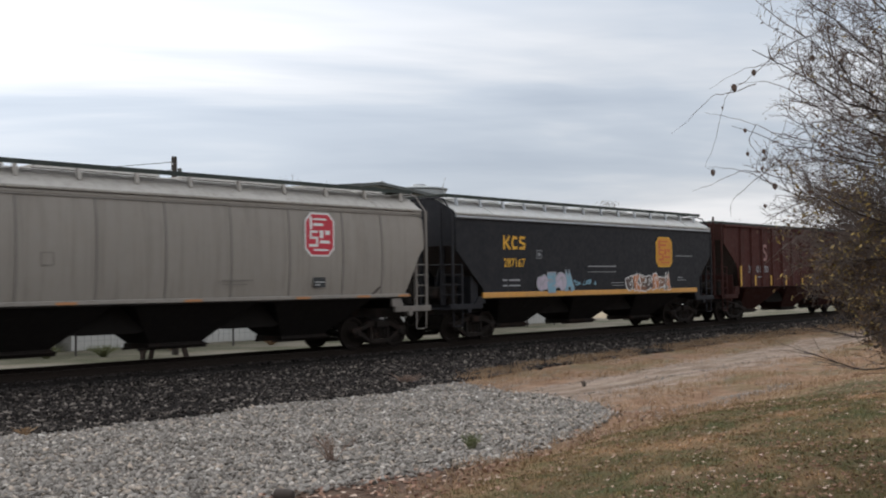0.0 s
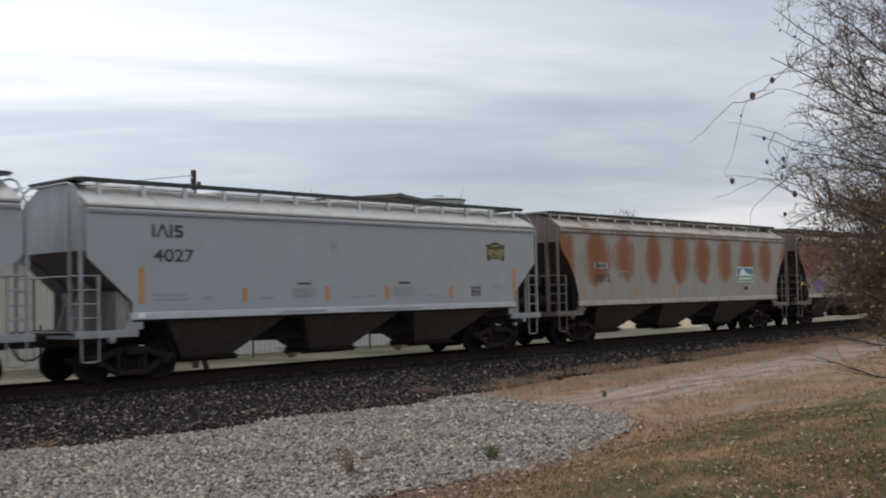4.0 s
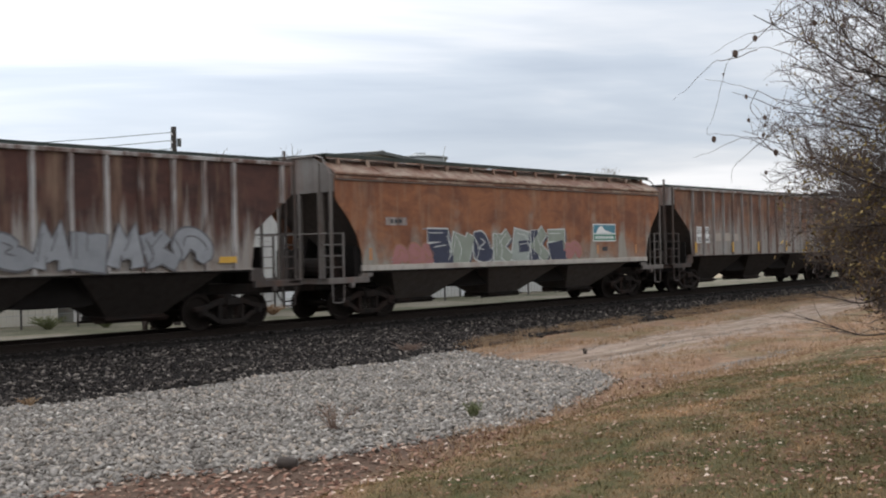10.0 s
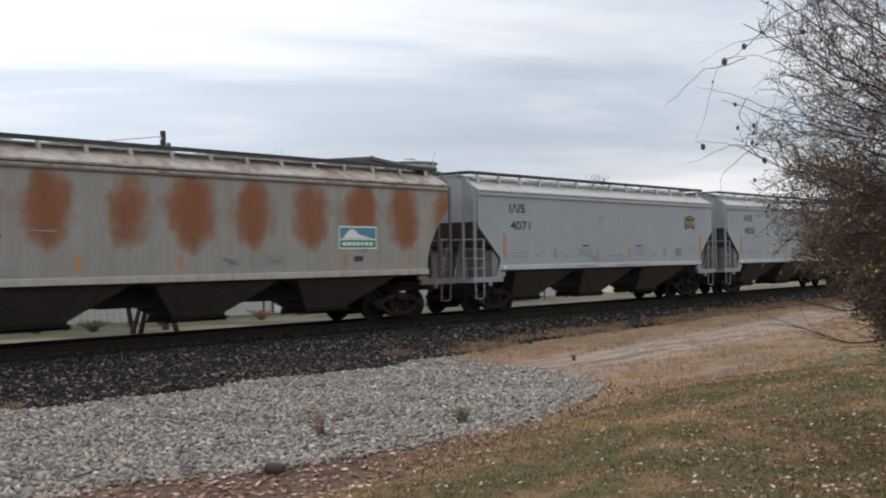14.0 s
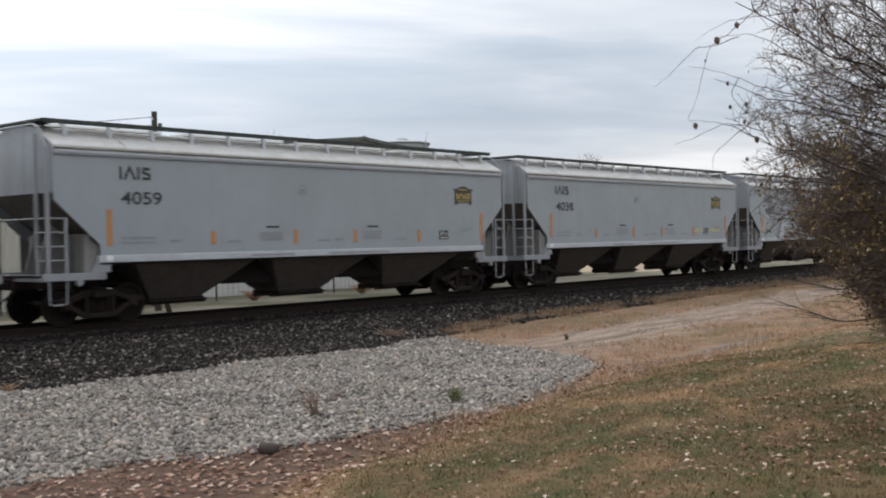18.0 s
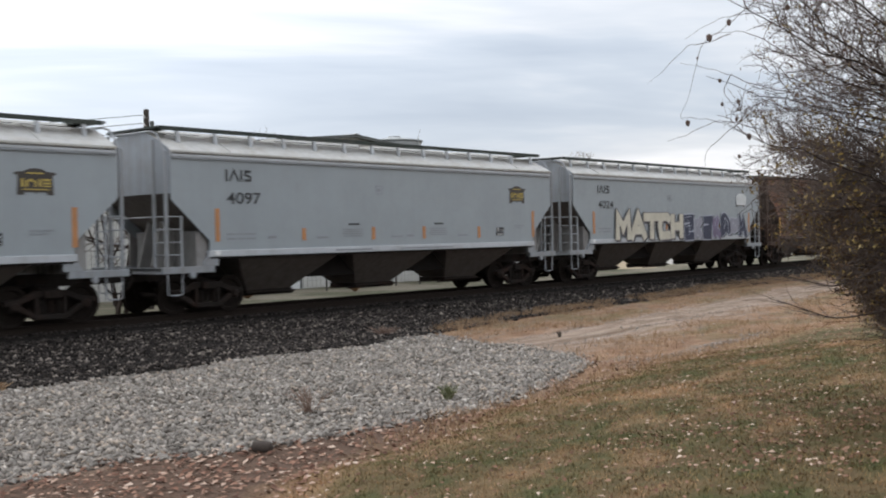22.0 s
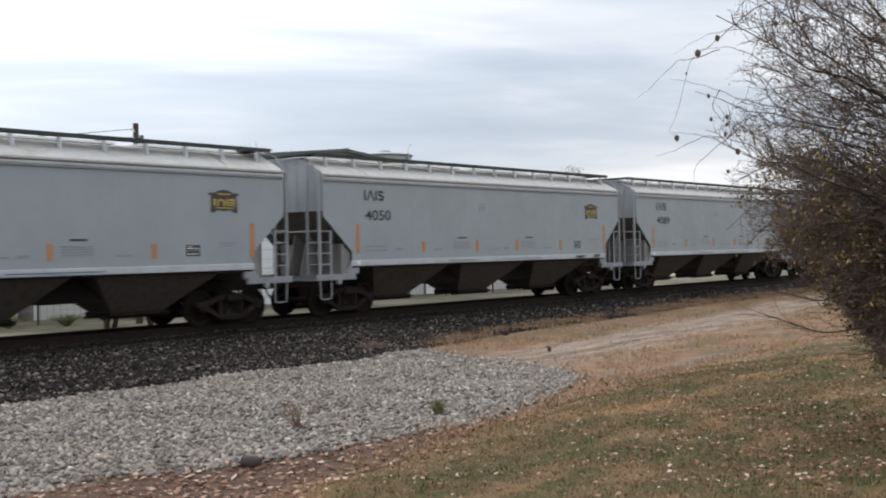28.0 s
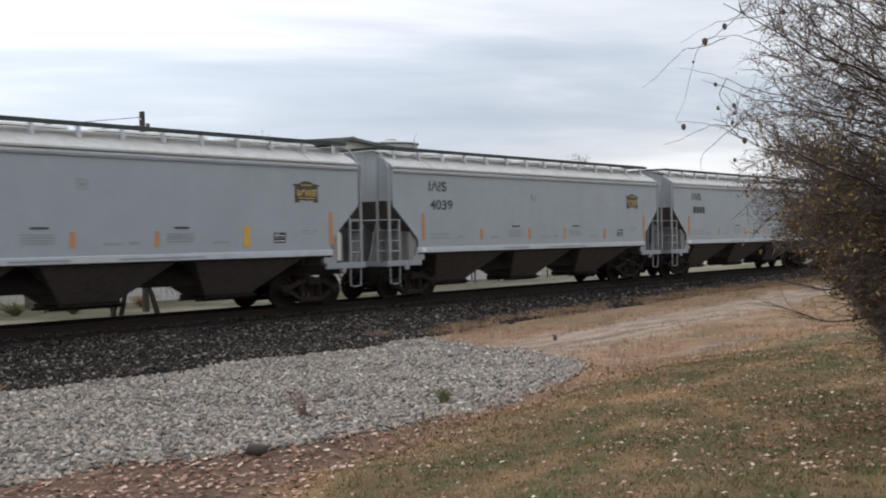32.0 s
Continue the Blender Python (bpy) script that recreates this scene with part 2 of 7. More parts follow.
# a darker bay paint, for the ribbed cars
M_BAY_DARK = paint("dark_bay_paint", (0.042, 0.035, 0.031), dirt=(0.022, 0.018, 0.016), streak=0.5, grime=0.4, rough=0.85)
M_RAIL_DARK = paint("grimy_rail_paint", (0.075, 0.064, 0.058), dirt=(0.04, 0.03, 0.025), streak=0.5, grime=0.4, rust=0.5, rust_at=(0.5, 0.66))
M_WEB = paint("grimy_web_paint", (0.25, 0.243, 0.235), dirt=(0.06, 0.05, 0.045), streak=0.5, grime=0.4, rough=0.7)
M_GRIME = paint("grimy_slope_paint", (0.085, 0.068, 0.060), dirt=(0.04, 0.032, 0.028), streak=0.5, grime=0.4, rough=0.85)
M_IRON = paint("cast_iron_grime", (0.021, 0.0175, 0.0155), dirt=(0.015, 0.012, 0.010), streak=0.3, grime=0.25, rough=0.85, rust=0.4, rust_at=(0.48, 0.68), rust_col=(0.06, 0.034, 0.024))
M_WHEEL = plain("wheel_steel", (0.016, 0.0125, 0.0105), 0.8, 0.4, 5.0)
M_WALK = paint("walkway_steel", (0.045, 0.055, 0.050), streak=0.2, grime=0.2, rough=0.7)
M_ORANGE = plain("orange_strip", (0.44, 0.205, 0.085), 0.5, 0.25)
M_YELLOW = plain("yellow_strip", (0.58, 0.33, 0.05), 0.5, 0.2)
M_INK = plain("black_lettering", (0.035, 0.036, 0.038), 0.6, 0.3)
M_FAINT = plain("faint_lettering", (0.24, 0.25, 0.265), 0.6, 0.2)
M_WHITE = plain("white_lettering", (0.72, 0.72, 0.70), 0.6, 0.12)
M_GOLD = plain("gold_lettering", (0.66, 0.36, 0.03), 0.5, 0.15)
M_CREST = plain("dark_crest", (0.05, 0.042, 0.035), 0.5, 0.2)
M_CREST_Y = plain("yellow_crest_band", (0.44, 0.33, 0.08), 0.5, 0.2)
M_RED = plain("red_shield", (0.50, 0.035, 0.055), 0.5, 0.2)
M_GREEN = plain("green_sign", (0.03, 0.20, 0.12), 0.5, 0.2)
M_TEAL = plain("blue_sign_sky", (0.07, 0.21, 0.27), 0.5, 0.2)
M_BLACK = paint("black_car_paint", (0.020, 0.020, 0.023), dirt=(0.05, 0.047, 0.046), streak=0.10, grime=0.10, rough=0.5)
M_STRIPE = paint("orange_sill_paint", (0.62, 0.31, 0.07), streak=0.25, grime=0.25)
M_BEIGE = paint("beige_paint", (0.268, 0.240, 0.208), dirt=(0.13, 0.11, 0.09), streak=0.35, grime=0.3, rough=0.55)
# the beige again, lightened as a roof lit from above
M_BEIGE_ROOF_LIT = paint("lit_beige_roof_paint", (0.39, 0.36, 0.32), streak=0.3, grime=0.3)
M_SEAM = paint("seam_grime", (0.19, 0.17, 0.15), streak=0.5, grime=0.3)
M_OXIDE = paint("oxide_red_paint", (0.068, 0.023, 0.019), dirt=(0.035, 0.018, 0.016), streak=0.6, grime=0.35, rough=0.65, rust=0.5, rust_at=(0.5, 0.7), rust_col=(0.055, 0.021, 0.017), stretch=0.12)
M_OXIDE_DARK = paint("oxide_dark_paint", (0.045, 0.016, 0.013), dirt=(0.025, 0.014, 0.012), streak=0.6, grime=0.3, rough=0.7)
M_BROWN = paint("brown_weathered_paint", (0.175, 0.118, 0.078), dirt=(0.085, 0.045, 0.028), streak=0.4, grime=0.3, rough=0.65, rust=0.9, rust_at=(0.40, 0.60), rust_col=(0.20, 0.070, 0.030), stretch=0.5)
M_BROWN_DARK = paint("brown_end_paint", (0.075, 0.05, 0.038), dirt=(0.04, 0.025, 0.02), streak=0.5, grime=0.3, rough=0.7)
M_OLDGREY = paint("streaked_grey_paint", (0.27, 0.26, 0.245), dirt=(0.16, 0.09, 0.06), streak=0.5, grime=0.35, rough=0.65, rust=0.85, rust_at=(0.45, 0.62), rust_col=(0.15, 0.064, 0.032), stretch=0.22)
M_OLDGREY_SIDE = sheet_rust("rusty_grey_panel", (0.285, 0.268, 0.245), 2.55, 0.95, 1.45 - 8.924, 0.925, 0.7, (0.085, 0.038, 0.024), (0.200, 0.090, 0.048), (1.9, 1.9, 0.40), 2.2)
M_OLDWHITE = sheet_rust("rust_eaten_panel", (0.30, 0.268, 0.238), 2.30, 0.70, 1.25 - 8.924, 0.915, 0.9, (0.040, 0.016, 0.012), (0.082, 0.032, 0.022), (1.9, 1.9, 0.30), 2.8)
M_OLDPOST = paint("streaked_white_post", (0.40, 0.38, 0.36), dirt=(0.13, 0.07, 0.045), streak=0.6, grime=0.4, rough=0.7, rust=0.9, rust_at=(0.45, 0.57), rust_col=(0.10, 0.04, 0.022), stretch=0.22)
M_PALE = panel_rust("pale_paint_rust_ovals", (0.31, 0.298, 0.268), 2.2 - 8.906, 1.95, 3.02, 0.95)
M_PALE_ROOF = paint("pale_rusty_roof", (0.42, 0.37, 0.32), streak=0.4, grime=0.4, rust=0.7, rust_at=(0.48, 0.62), rust_col=(0.24, 0.11, 0.06))
M_PALE_SILL = paint("pale_rusty_sill", (0.44, 0.40, 0.35), streak=0.3, grime=0.4, rust=0.4, rust_at=(0.5, 0.7))
M_HALF_RUST = sheet_rust("half_rusted_paint", (0.25, 0.245, 0.215), 2.3, 0.6, 2.2 - 8.906, 1.95, 0.4, (0.115, 0.042, 0.025), (0.235, 0.088, 0.040))
M_SEAM_RUST = sheet_rust("rusted_paint_pale_seams", (0.31, 0.285, 0.24), 1.55, 0.9, 1.35 - 8.906, 1.95, 2.6)
M_RUST_ROOF = paint("rusted_roof_paint", (0.36, 0.27, 0.20), streak=0.4, grime=0.4, rough=0.7, rust=0.9, rust_at=(0.38, 0.56), rust_col=(0.24, 0.10, 0.055))
M_END_OLD = paint("grimy_end_paint", (0.145, 0.13, 0.118), dirt=(0.06, 0.04, 0.03), streak=0.6, grime=0.4, rust=0.5, rust_at=(0.5, 0.66))


# ---- shapes ----
class Shape:
    """Corners and faces of one mesh."""

    def __init__(self):
        self.v, self.f = [], []

    def put(self, vs, fs):
        k = len(self.v)
        self.v += [tuple(p) for p in vs]
        self.f += [tuple(i + k for i in f) for f in fs]
        return self

    def box(self, x0, x1, y0, y1, z0, z1):
        return self.put([(x, y, z) for z in (z0, z1) for x, y in ((x0, y0), (x1, y0), (x1, y1), (x0, y1))],
                        [(3, 2, 1, 0), (4, 5, 6, 7), (0, 1, 5, 4), (1, 2, 6, 5), (2, 3, 7, 6), (3, 0, 4, 7)])

    def prism(self, poly, a, b, axis="y"):
        n = len(poly)
        if axis == "y":
            vs = [(p, a, q) for p, q in poly] + [(p, b, q) for p, q in poly]
        elif axis == "x":
            vs = [(a, p, q) for p, q in poly] + [(b, p, q) for p, q in poly]
        else:
            vs = [(p, q, a) for p, q in poly] + [(p, q, b) for p, q in poly]
        return self.put(vs, [tuple(range(n)), tuple(reversed(range(n, 2 * n)))] + [(i, i + n, (i + 1) % n + n, (i + 1) % n) for i in range(n)])

    def tube(self, pts, r, sides=6, r1=None):
        pts = [Vector(p) for p in pts]
        rings, last = [], len(pts) - 1
        for i, p in enumerate(pts):
            way = (pts[min(i + 1, last)] - pts[max(i - 1, 0)]).normalized()
            side = way.cross(Vector((0, 0, 1)) if abs(way.z) < 0.9 else Vector((0, 1, 0))).normalized()
            up = side.cross(way)
            q = r if r1 is None else r + (r1 - r) * i / last
            rings += [p + (side * math.cos(a) + up * math.sin(a)) * q for a in (2 * math.pi * k / sides for k in range(sides))]
        fs = [(i * sides + k, i * sides + (k + 1) % sides, (i + 1) * sides + (k + 1) % sides, (i + 1) * sides + k) for i in range(last) for k in range(sides)]
        fs += [tuple(range(sides)), tuple(reversed(range(last * sides, (last + 1) * sides)))]
        return self.put(rings, fs)

    def lathe(self, profile, sides, y=0.0):
        """Turned about the y axis: profile of (radius, y)."""
        n = len(profile)
        vs = [(r * math.cos(a), y + h, r * math.sin(a)) for a in (2 * math.pi * k / sides for k in range(sides)) for r, h in profile]
        return self.put(vs, [(k * n + i, k * n + i + 1, (k + 1) % sides * n + i + 1, (k + 1) % sides * n + i) for k in range(sides) for i in range(n - 1)])

    def sheet(self, ring_a, ring_b):
        n = len(ring_a)
        return self.put(list(ring_a) + list(ring_b), [(i, i + 1, n + i + 1, n + i) for i in range(n - 1)])

    def mesh(self, name, bevel=0.0, smooth=False):
        me = bpy.data.meshes.new(name)
        me.from_pydata(self.v, [], self.f)
        bm = bmesh.new()
        bm.from_mesh(me)
        bmesh.ops.remove_doubles(bm, verts=bm.verts, dist=1e-5)
        bmesh.ops.recalc_face_normals(bm, faces=bm.faces)
        if bevel:
            bmesh.ops.bevel(bm, geom=[e for e in bm.edges if len(e.link_faces) == 2 and e.calc_face_angle(0) > 0.4], offset=bevel, segments=1, affect="EDGES", clamp_overlap=True)
        bm.to_mesh(me)
        bm.free()
        if smooth:
            me.polygons.foreach_set("use_smooth", [True] * len(me.polygons))
        return me


def part(name, shape, material, parent, label="", at=None, bevel=0.0, smooth=False):
    """One mesh object under a thing or under a part."""
    me = shape.mesh(name, bevel, smooth) if isinstance(shape, Shape) else shape
    if not me.materials:
        me.materials.append(material)
    ob = new(name, me)
    ob.parent = parent
    if at:
        ob.location = at
    return tagged(ob, label)


def raw_mesh(name, v, f, material):
    me = bpy.data.meshes.new(name)
    v, f = np.asarray(v, dtype=np.float32), np.asarray(f, dtype=np.int32)
    me.vertices.add(len(v))
    me.vertices.foreach_set("co", v.ravel())
    k = f.shape[1]
    me.loops.add(f.size)
    me.loops.foreach_set("vertex_index", f.ravel())
    me.polygons.add(len(f))
    me.polygons.foreach_set("loop_start", np.arange(0, f.size, k, dtype=np.int32))
    me.update(calc_edges=True)
    me.materials.append(material)
    return me


WORDS = {}


def words(text, height, width, material):
    """Flat upright letters that face the track's near side, as a mesh; its origin is their lower left corner."""
    key = (text, height, width, material.name)
    if key not in WORDS:
        cu = bpy.data.curves.new("letters", "FONT")
        cu.body, cu.size, cu.extrude, cu.offset = text, 1.0, 0.0, 0.014
        ob = new("letters", cu)
        me = bpy.data.meshes.new_from_object(ob.evaluated_get(bpy.context.evaluated_depsgraph_get()))
        bpy.data.objects.remove(ob)
        co = np.array([v.co[:] for v in me.vertices])
        lo, hi = co.min(0), co.max(0)
        out = np.zeros_like(co)
        out[:, 0] = (co[:, 0] - lo[0]) / (hi[0] - lo[0]) * width
        out[:, 2] = (co[:, 1] - lo[1]) / (hi[1] - lo[1]) * height
        me.vertices.foreach_set("co", out.astype(np.float32).ravel())
        me.materials.clear()
        me.materials.append(material)
        me.update()
        WORDS[key] = me
    return WORDS[key]


# ---- running gear shared by all cars ----
WHEEL_R, RAIL_TOP = 0.457, -0.11
wheel_shape = Shape()
for s in (-1, 1):
    prof = [(0.08, 0.10), (0.17, 0.09), (0.20, 0.035), (0.36, 0.03), (0.40, 0.065), (0.452, 0.065), (0.457, -0.05), (0.487, -0.065), (0.487, -0.085), (0.40, -0.08), (0.36, -0.02), (0.20, -0.015), (0.08, -0.05)]
    wheel_shape.lathe([(r, -s * h) if s > 0 else (r, h) for r, h in prof], 28, s * 0.755)
wheel_shape.tube([(0, -1.02, 0), (0, 1.02, 0)], 0.08, 10)
ME_WHEEL = wheel_shape.mesh("wheelset")
ME_CAP = Shape().lathe([(0.0, -0.07), (0.07, -0.07), (0.10, -0.04), (0.115, 0.0), (0.115, 0.14), (0.0, 0.14)], 14).mesh("bearing_cap")
frame_shape = Shape().prism([(-1.14, 0.60), (-0.74, 0.65), (-0.36, 0.80), (0.36, 0.80), (0.74, 0.65), (1.14, 0.60), (1.14, 0.48), (0.72, 0.53), (0.36, 0.66), (-0.36, 0.66), (-0.72, 0.53), (-1.14, 0.48)], -0.10, 0.10)
for q in (-1, 1):
    frame_shape.prism([(q * 1.06, 0.52), (q * 0.76, 0.55), (q * 0.72, 0.36), (q * 0.98, 0.33)], -0.085, 0.085)
    frame_shape.prism([(q * 0.86, 0.44), (q * 0.74, 0.34), (q * 0.40, 0.14), (q * 0.40, 0.27), (q * 0.70, 0.46)], -0.085, 0.085)
    frame_shape.prism([(q * 0.40, 0.68), (q * 0.30, 0.68), (q * 0.30, 0.20), (q * 0.40, 0.20)], -0.085, 0.085)
frame_shape.prism([(-0.41, 0.14), (0.41, 0.14), (0.41, 0.26), (-0.41, 0.26)], -0.11, 0.11)
ME_FRAME = frame_shape.mesh("side_frame", 0.015)
ME_SPRING = Shape().tube([(0.085 * math.cos(2 * math.pi * k / 9), 0.085 * math.sin(2 * math.pi * k / 9), 0.27 + 0.31 * k / 54) for k in range(55)], 0.016, 5).mesh("spring")
ME_BOLSTER = Shape().prism([(-1.2, 0.62), (-1.2, 0.80), (-0.6, 0.92), (0.6, 0.92), (1.2, 0.80), (1.2, 0.62), (0.6, 0.50), (-0.6, 0.50)], -0.22, 0.22, "x").mesh("truck", 0.02)
ME_SHOE = Shape().prism([(0.0, 0.30), (0.05, 0.30), (0.09, 0.46), (0.05, 0.62), (0.0, 0.62), (0.04, 0.46)], -0.05, 0.05).mesh("brake_shoe")


def truck(car, x):
    body = part("truck", ME_BOLSTER, M_IRON, car, "grimy cast steel truck", at=(x, 0, RAIL_TOP))
    for s in (-1, 1):
        part("side_frame", ME_FRAME, M_IRON, body, at=(0, s * 1.0, 0))
        for a in (-0.2, 0.0, 0.2):
            part("spring", ME_SPRING, M_IRON, body, at=(a, s * 1.0, 0))
    for a in (-0.89, 0.89):
        w = part("wheelset", ME_WHEEL, M_WHEEL, body)
        w.matrix_parent_inverse = Matrix.Translation((a, 0, WHEEL_R))
        for s in (-1, 1):
            o = part("bearing_cap", ME_CAP, M_IRON, body, at=(a, s * 1.09, WHEEL_R))
            o.rotation_euler = (0, 0, 0 if s < 0 else math.pi)
            part("brake_shoe", ME_SHOE, M_IRON, body, at=(a - (0.58 if a > 0 else -0.50), s * 0.755, 0))
    return body


# ---- covered hopper cars ----
def mirror(poly, length):
    """Closes an end's outline, given from the roof down, into the whole side."""
    return poly + [(length - p, q) for p, q in reversed(poly)]


def hopper_car(look_):
    """A three-bay covered hopper. look_: its measures and paints."""
    P, h = look_["length"], look_["length"] / 2
    top, low = look_["top"], look_["low"]
    ribbed, bulge = look_["ribs"], look_["bulge"]
    side_m, roof_m, sill_m, end_m = look_["side"], look_["roof"], look_["sill"], look_["end"]
    rail_m = look_["rails"]
    car = new("covered_hopper_car")
    car.empty_display_size = 0.5
    face = look_["face"]

    def y_at(z):
        k = (z - (low + top) / 2) / ((top - low) / 2)
        return face - bulge * max(0.0, abs(k)) ** 2.2

    outline = mirror(look_["outline"], P)
    # sides, sills and top chords
    for s in (-1, 1):
        sh = Shape()
        if bulge:
            zs = [low + (top - low) * i / 14 for i in range(15)]

            def ends(z):
                pts = look_["outline"]
                for (p, q), (p2, q2) in zip(pts, pts[1:]):
                    if q >= z >= q2:
                        return p + (p2 - p) * (0 if q == q2 else (q - z) / (q - q2))
                return pts[-1][0]

            rings = []
            for z in zs:
                e = ends(z)
                rings.append([(e - h, s * y_at(z), z), (P - e - h, s * y_at(z), z)])
            for a, b in zip(rings, rings[1:]):
                sh.sheet(a, b)
            part("side_panel", sh, side_m, car, smooth=True)
        else:
            sh.prism([(p - h, q) for p, q in outline], s * face, s * (face - 0.04))
            part("side_panel", sh, side_m, car)
        e0 = look_["outline"][-1][0]
        sill = Shape().box(e0 - 0.06 - h, P - e0 + 0.06 - h, min(s * (face - 0.05), s * (face + 0.035)), max(s * (face - 0.05), s * (face + 0.035)), low, low + look_["sill_height"])
        part("side_sill", sill, sill_m, car, bevel=0.012)
        angle = Shape().box(e0 - h, P - e0 - h, min(s * (face - 0.12), s * face), max(s * (face - 0.12), s * face), low - 0.045, low)
        part("sill_flange", angle, look_["flange"], car)
        if not ribbed:
            y0 = y_at(top)
            # the lip's rail paint draws the shadow line under the roof edge
            for name, z0, z1, out in (("top_chord", top + 0.035, top + 0.10, 0.045), ("chord_band", top - 0.07, top + 0.005, 0.025), ("chord_lip", top - 0.12, top - 0.09, 0.045)):
                b = Shape().box(0.0 - h, P - h, min(s * (y0 - 0.05), s * (y0 + out)), max(s * (y0 - 0.05), s * (y0 + out)), z0, z1)
                part(name, b, rail_m if name == "chord_lip" else look_["band"] if name == "chord_band" else roof_m, car, bevel=0.008)
        else:
            for u in look_["posts"]:
                z_low = low + 0.02
                z_high = top - 0.05
                for (p, q), (p2, q2) in zip(look_["outline"], look_["outline"][1:]):
                    for a in (u, P - u):
                        if min(p, p2) - 0.05 <= a <= max(p, p2) and p != p2:
                            z_low = max(z_low, q + (q2 - q) * (a - p) / (p2 - p) + 0.05)
                hat = Shape().prism([(-0.07, 0), (-0.045, 0.085), (0.045, 0.085), (0.07, 0)], 0, z_high - z_low, "z")
                hat.v = [(x + u - h, s * (face - 0.0 + y) if s > 0 else -(face + y), z + z_low) for x, y, z in hat.v]
                part("side_post", hat, look_["post_paint"], car)
            rim = Shape().box(-h, P - h, min(s * (face - 0.05), s * (face + 0.09)), max(s * (face - 0.05), s * (face + 0.09)), top - 0.09, top + 0.01)
            part("top_chord", rim, look_["post_paint"], car, bevel=0.012)
    # roof
    if not ribbed:
        y0 = y_at(top)
        prof = [(y0, top + 0.02), (y0 - 0.03, top + 0.10), (y0 - 0.14, top + 0.19), (1.02, top + 0.42), (0.66, top + 0.585), (0.0, top + 0.64)]
    else:
        prof = [(face, top - 0.01), (face - 0.06, top + 0.03), (0.8, top + 0.08), (0.0, top + 0.10)]
    ring = [(-y, z) for y, z in prof] + [(y, z) for y, z in reversed(prof[:-1])]
    sh = Shape()
    steps = [-h, -h + 0.05] + [-h + P * k / 12 for k in range(1, 12)] + [h - 0.05, h]
    for a, b in zip(steps, steps[1:]):
        sh.sheet([(a, y, z) for y, z in ring], [(b, y, z) for y, z in ring])
    part("roof", sh, roof_m, car)
    if not ribbed:
        for u in (1.9, P - 1.9):
            lip = Shape().tube([(u - h, y, z + 0.012) for y, z in ring], 0.02, 5)
            part("roof_lap", lip, roof_m, car)
    # running boards and what carries them
    wz, wy = look_["walk"], look_["walk_y"]
    for s in (-1, 1):
        board = Shape().box(0.05 - h, P - 0.05 - h, min(s * (wy - 0.46), s * wy), max(s * (wy - 0.46), s * wy), wz - 0.045, wz)
        board.box(0.05 - h, P - 0.05 - h, min(s * (wy - 0.02), s * (wy + 0.02)), max(s * (wy - 0.02), s * (wy + 0.02)), wz - 0.10, wz + 0.01)
        part("running_board", board, look_["board"], car)
    for u in (0.25, P - 0.25):
        board = Shape().box(u - 0.28 - h, u + 0.28 - h, -wy, wy, wz - 0.05, wz)
        part("end_board", board, look_["board"], car)
    foot_y, foot_z = (wy + 0.06, top + 0.33) if not ribbed else (1.05, top + 0.04)
    br = Shape().put([(-0.045, -wy, wz - 0.03), (0.045, -wy, wz - 0.03), (0.045, -foot_y, foot_z), (-0.045, -foot_y, foot_z), (-0.045, -wy + 0.06, wz - 0.03), (0.045, -wy + 0.06, wz - 0.03), (0.045, -foot_y + 0.07, foot_z), (-0.045, -foot_y + 0.07, foot_z)],
                     [(0, 1, 2, 3), (7, 6, 5, 4), (0, 4, 5, 1), (1, 5, 6, 2), (2, 6, 7, 3), (3, 7, 4, 0)])
    me_near = br.mesh("bracket")
    far = Shape()
    far.put([(x, -y, z) for x, y, z in br.v], br.f)
    me_far = far.mesh("bracket")
    n = look_["brackets"]
    for i in range(n):
        u = 0.55 + (P - 1.1) * i / (n - 1)
        part("bracket", me_near, look_["bracket_paint"], car, at=(u - h, 0, 0))
        part("bracket", me_far, look_["bracket_paint"], car, at=(u - h, 0, 0))
    me_hatch = Shape().prism([(-0.36, 0.0), (-0.30, 0.07), (0.30, 0.07), (0.36, 0.0)], -1.72, 1.72, "x").mesh("hatch_cover", 0.01)
    for i in range(4):
        part("hatch_cover", me_hatch, roof_m, car, at=(-h + P * (i + 0.5) / 4, 0, prof[-1][1]))
    # ends: sheet, slope, webs, posts, ladders, platforms
    diag = look_["outline"]
    z_bend = diag[1][1]
    end_z = z_bend + 0.17
    for e in (-1, 1):
        def X(u):
            return e * (u - h) * -1 if e > 0 else u - h

        sheet = Shape().prism([(-(face - 0.05), end_z), (-(y_at(top) - 0.04), top)] + [(y * 0.99, z - 0.015) for y, z in ring[1:-1]] + [(y_at(top) - 0.04, top), (face - 0.05, end_z)], X(0.01), X(0.05), "x")
        part("end_sheet", sheet, end_m, car)
        slope = Shape()
        slope.put([(X(0.05), -face + 0.06, end_z), (X(0.05), face - 0.06, end_z), (X(2.3), face - 0.06, low - 0.05), (X(2.3), -face + 0.06, low - 0.05),
                   (X(0.09), -face + 0.06, end_z + 0.05), (X(0.09), face - 0.06, end_z + 0.05), (X(2.36), face - 0.06, low), (X(2.36), -face + 0.06, low)],
                  [(0, 1, 2, 3), (7, 6, 5, 4), (0, 4, 5, 1), (1, 5, 6, 2), (2, 6, 7, 3), (3, 7, 4, 0)])
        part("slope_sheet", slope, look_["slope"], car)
        web = Shape().prism([(-1.40, 1.05), (1.40, 1.05), (1.40, 2.02), (-1.40, 2.02)], X(0.98), X(1.03), "x")
        part("bolster_web", web, look_["web"], car)
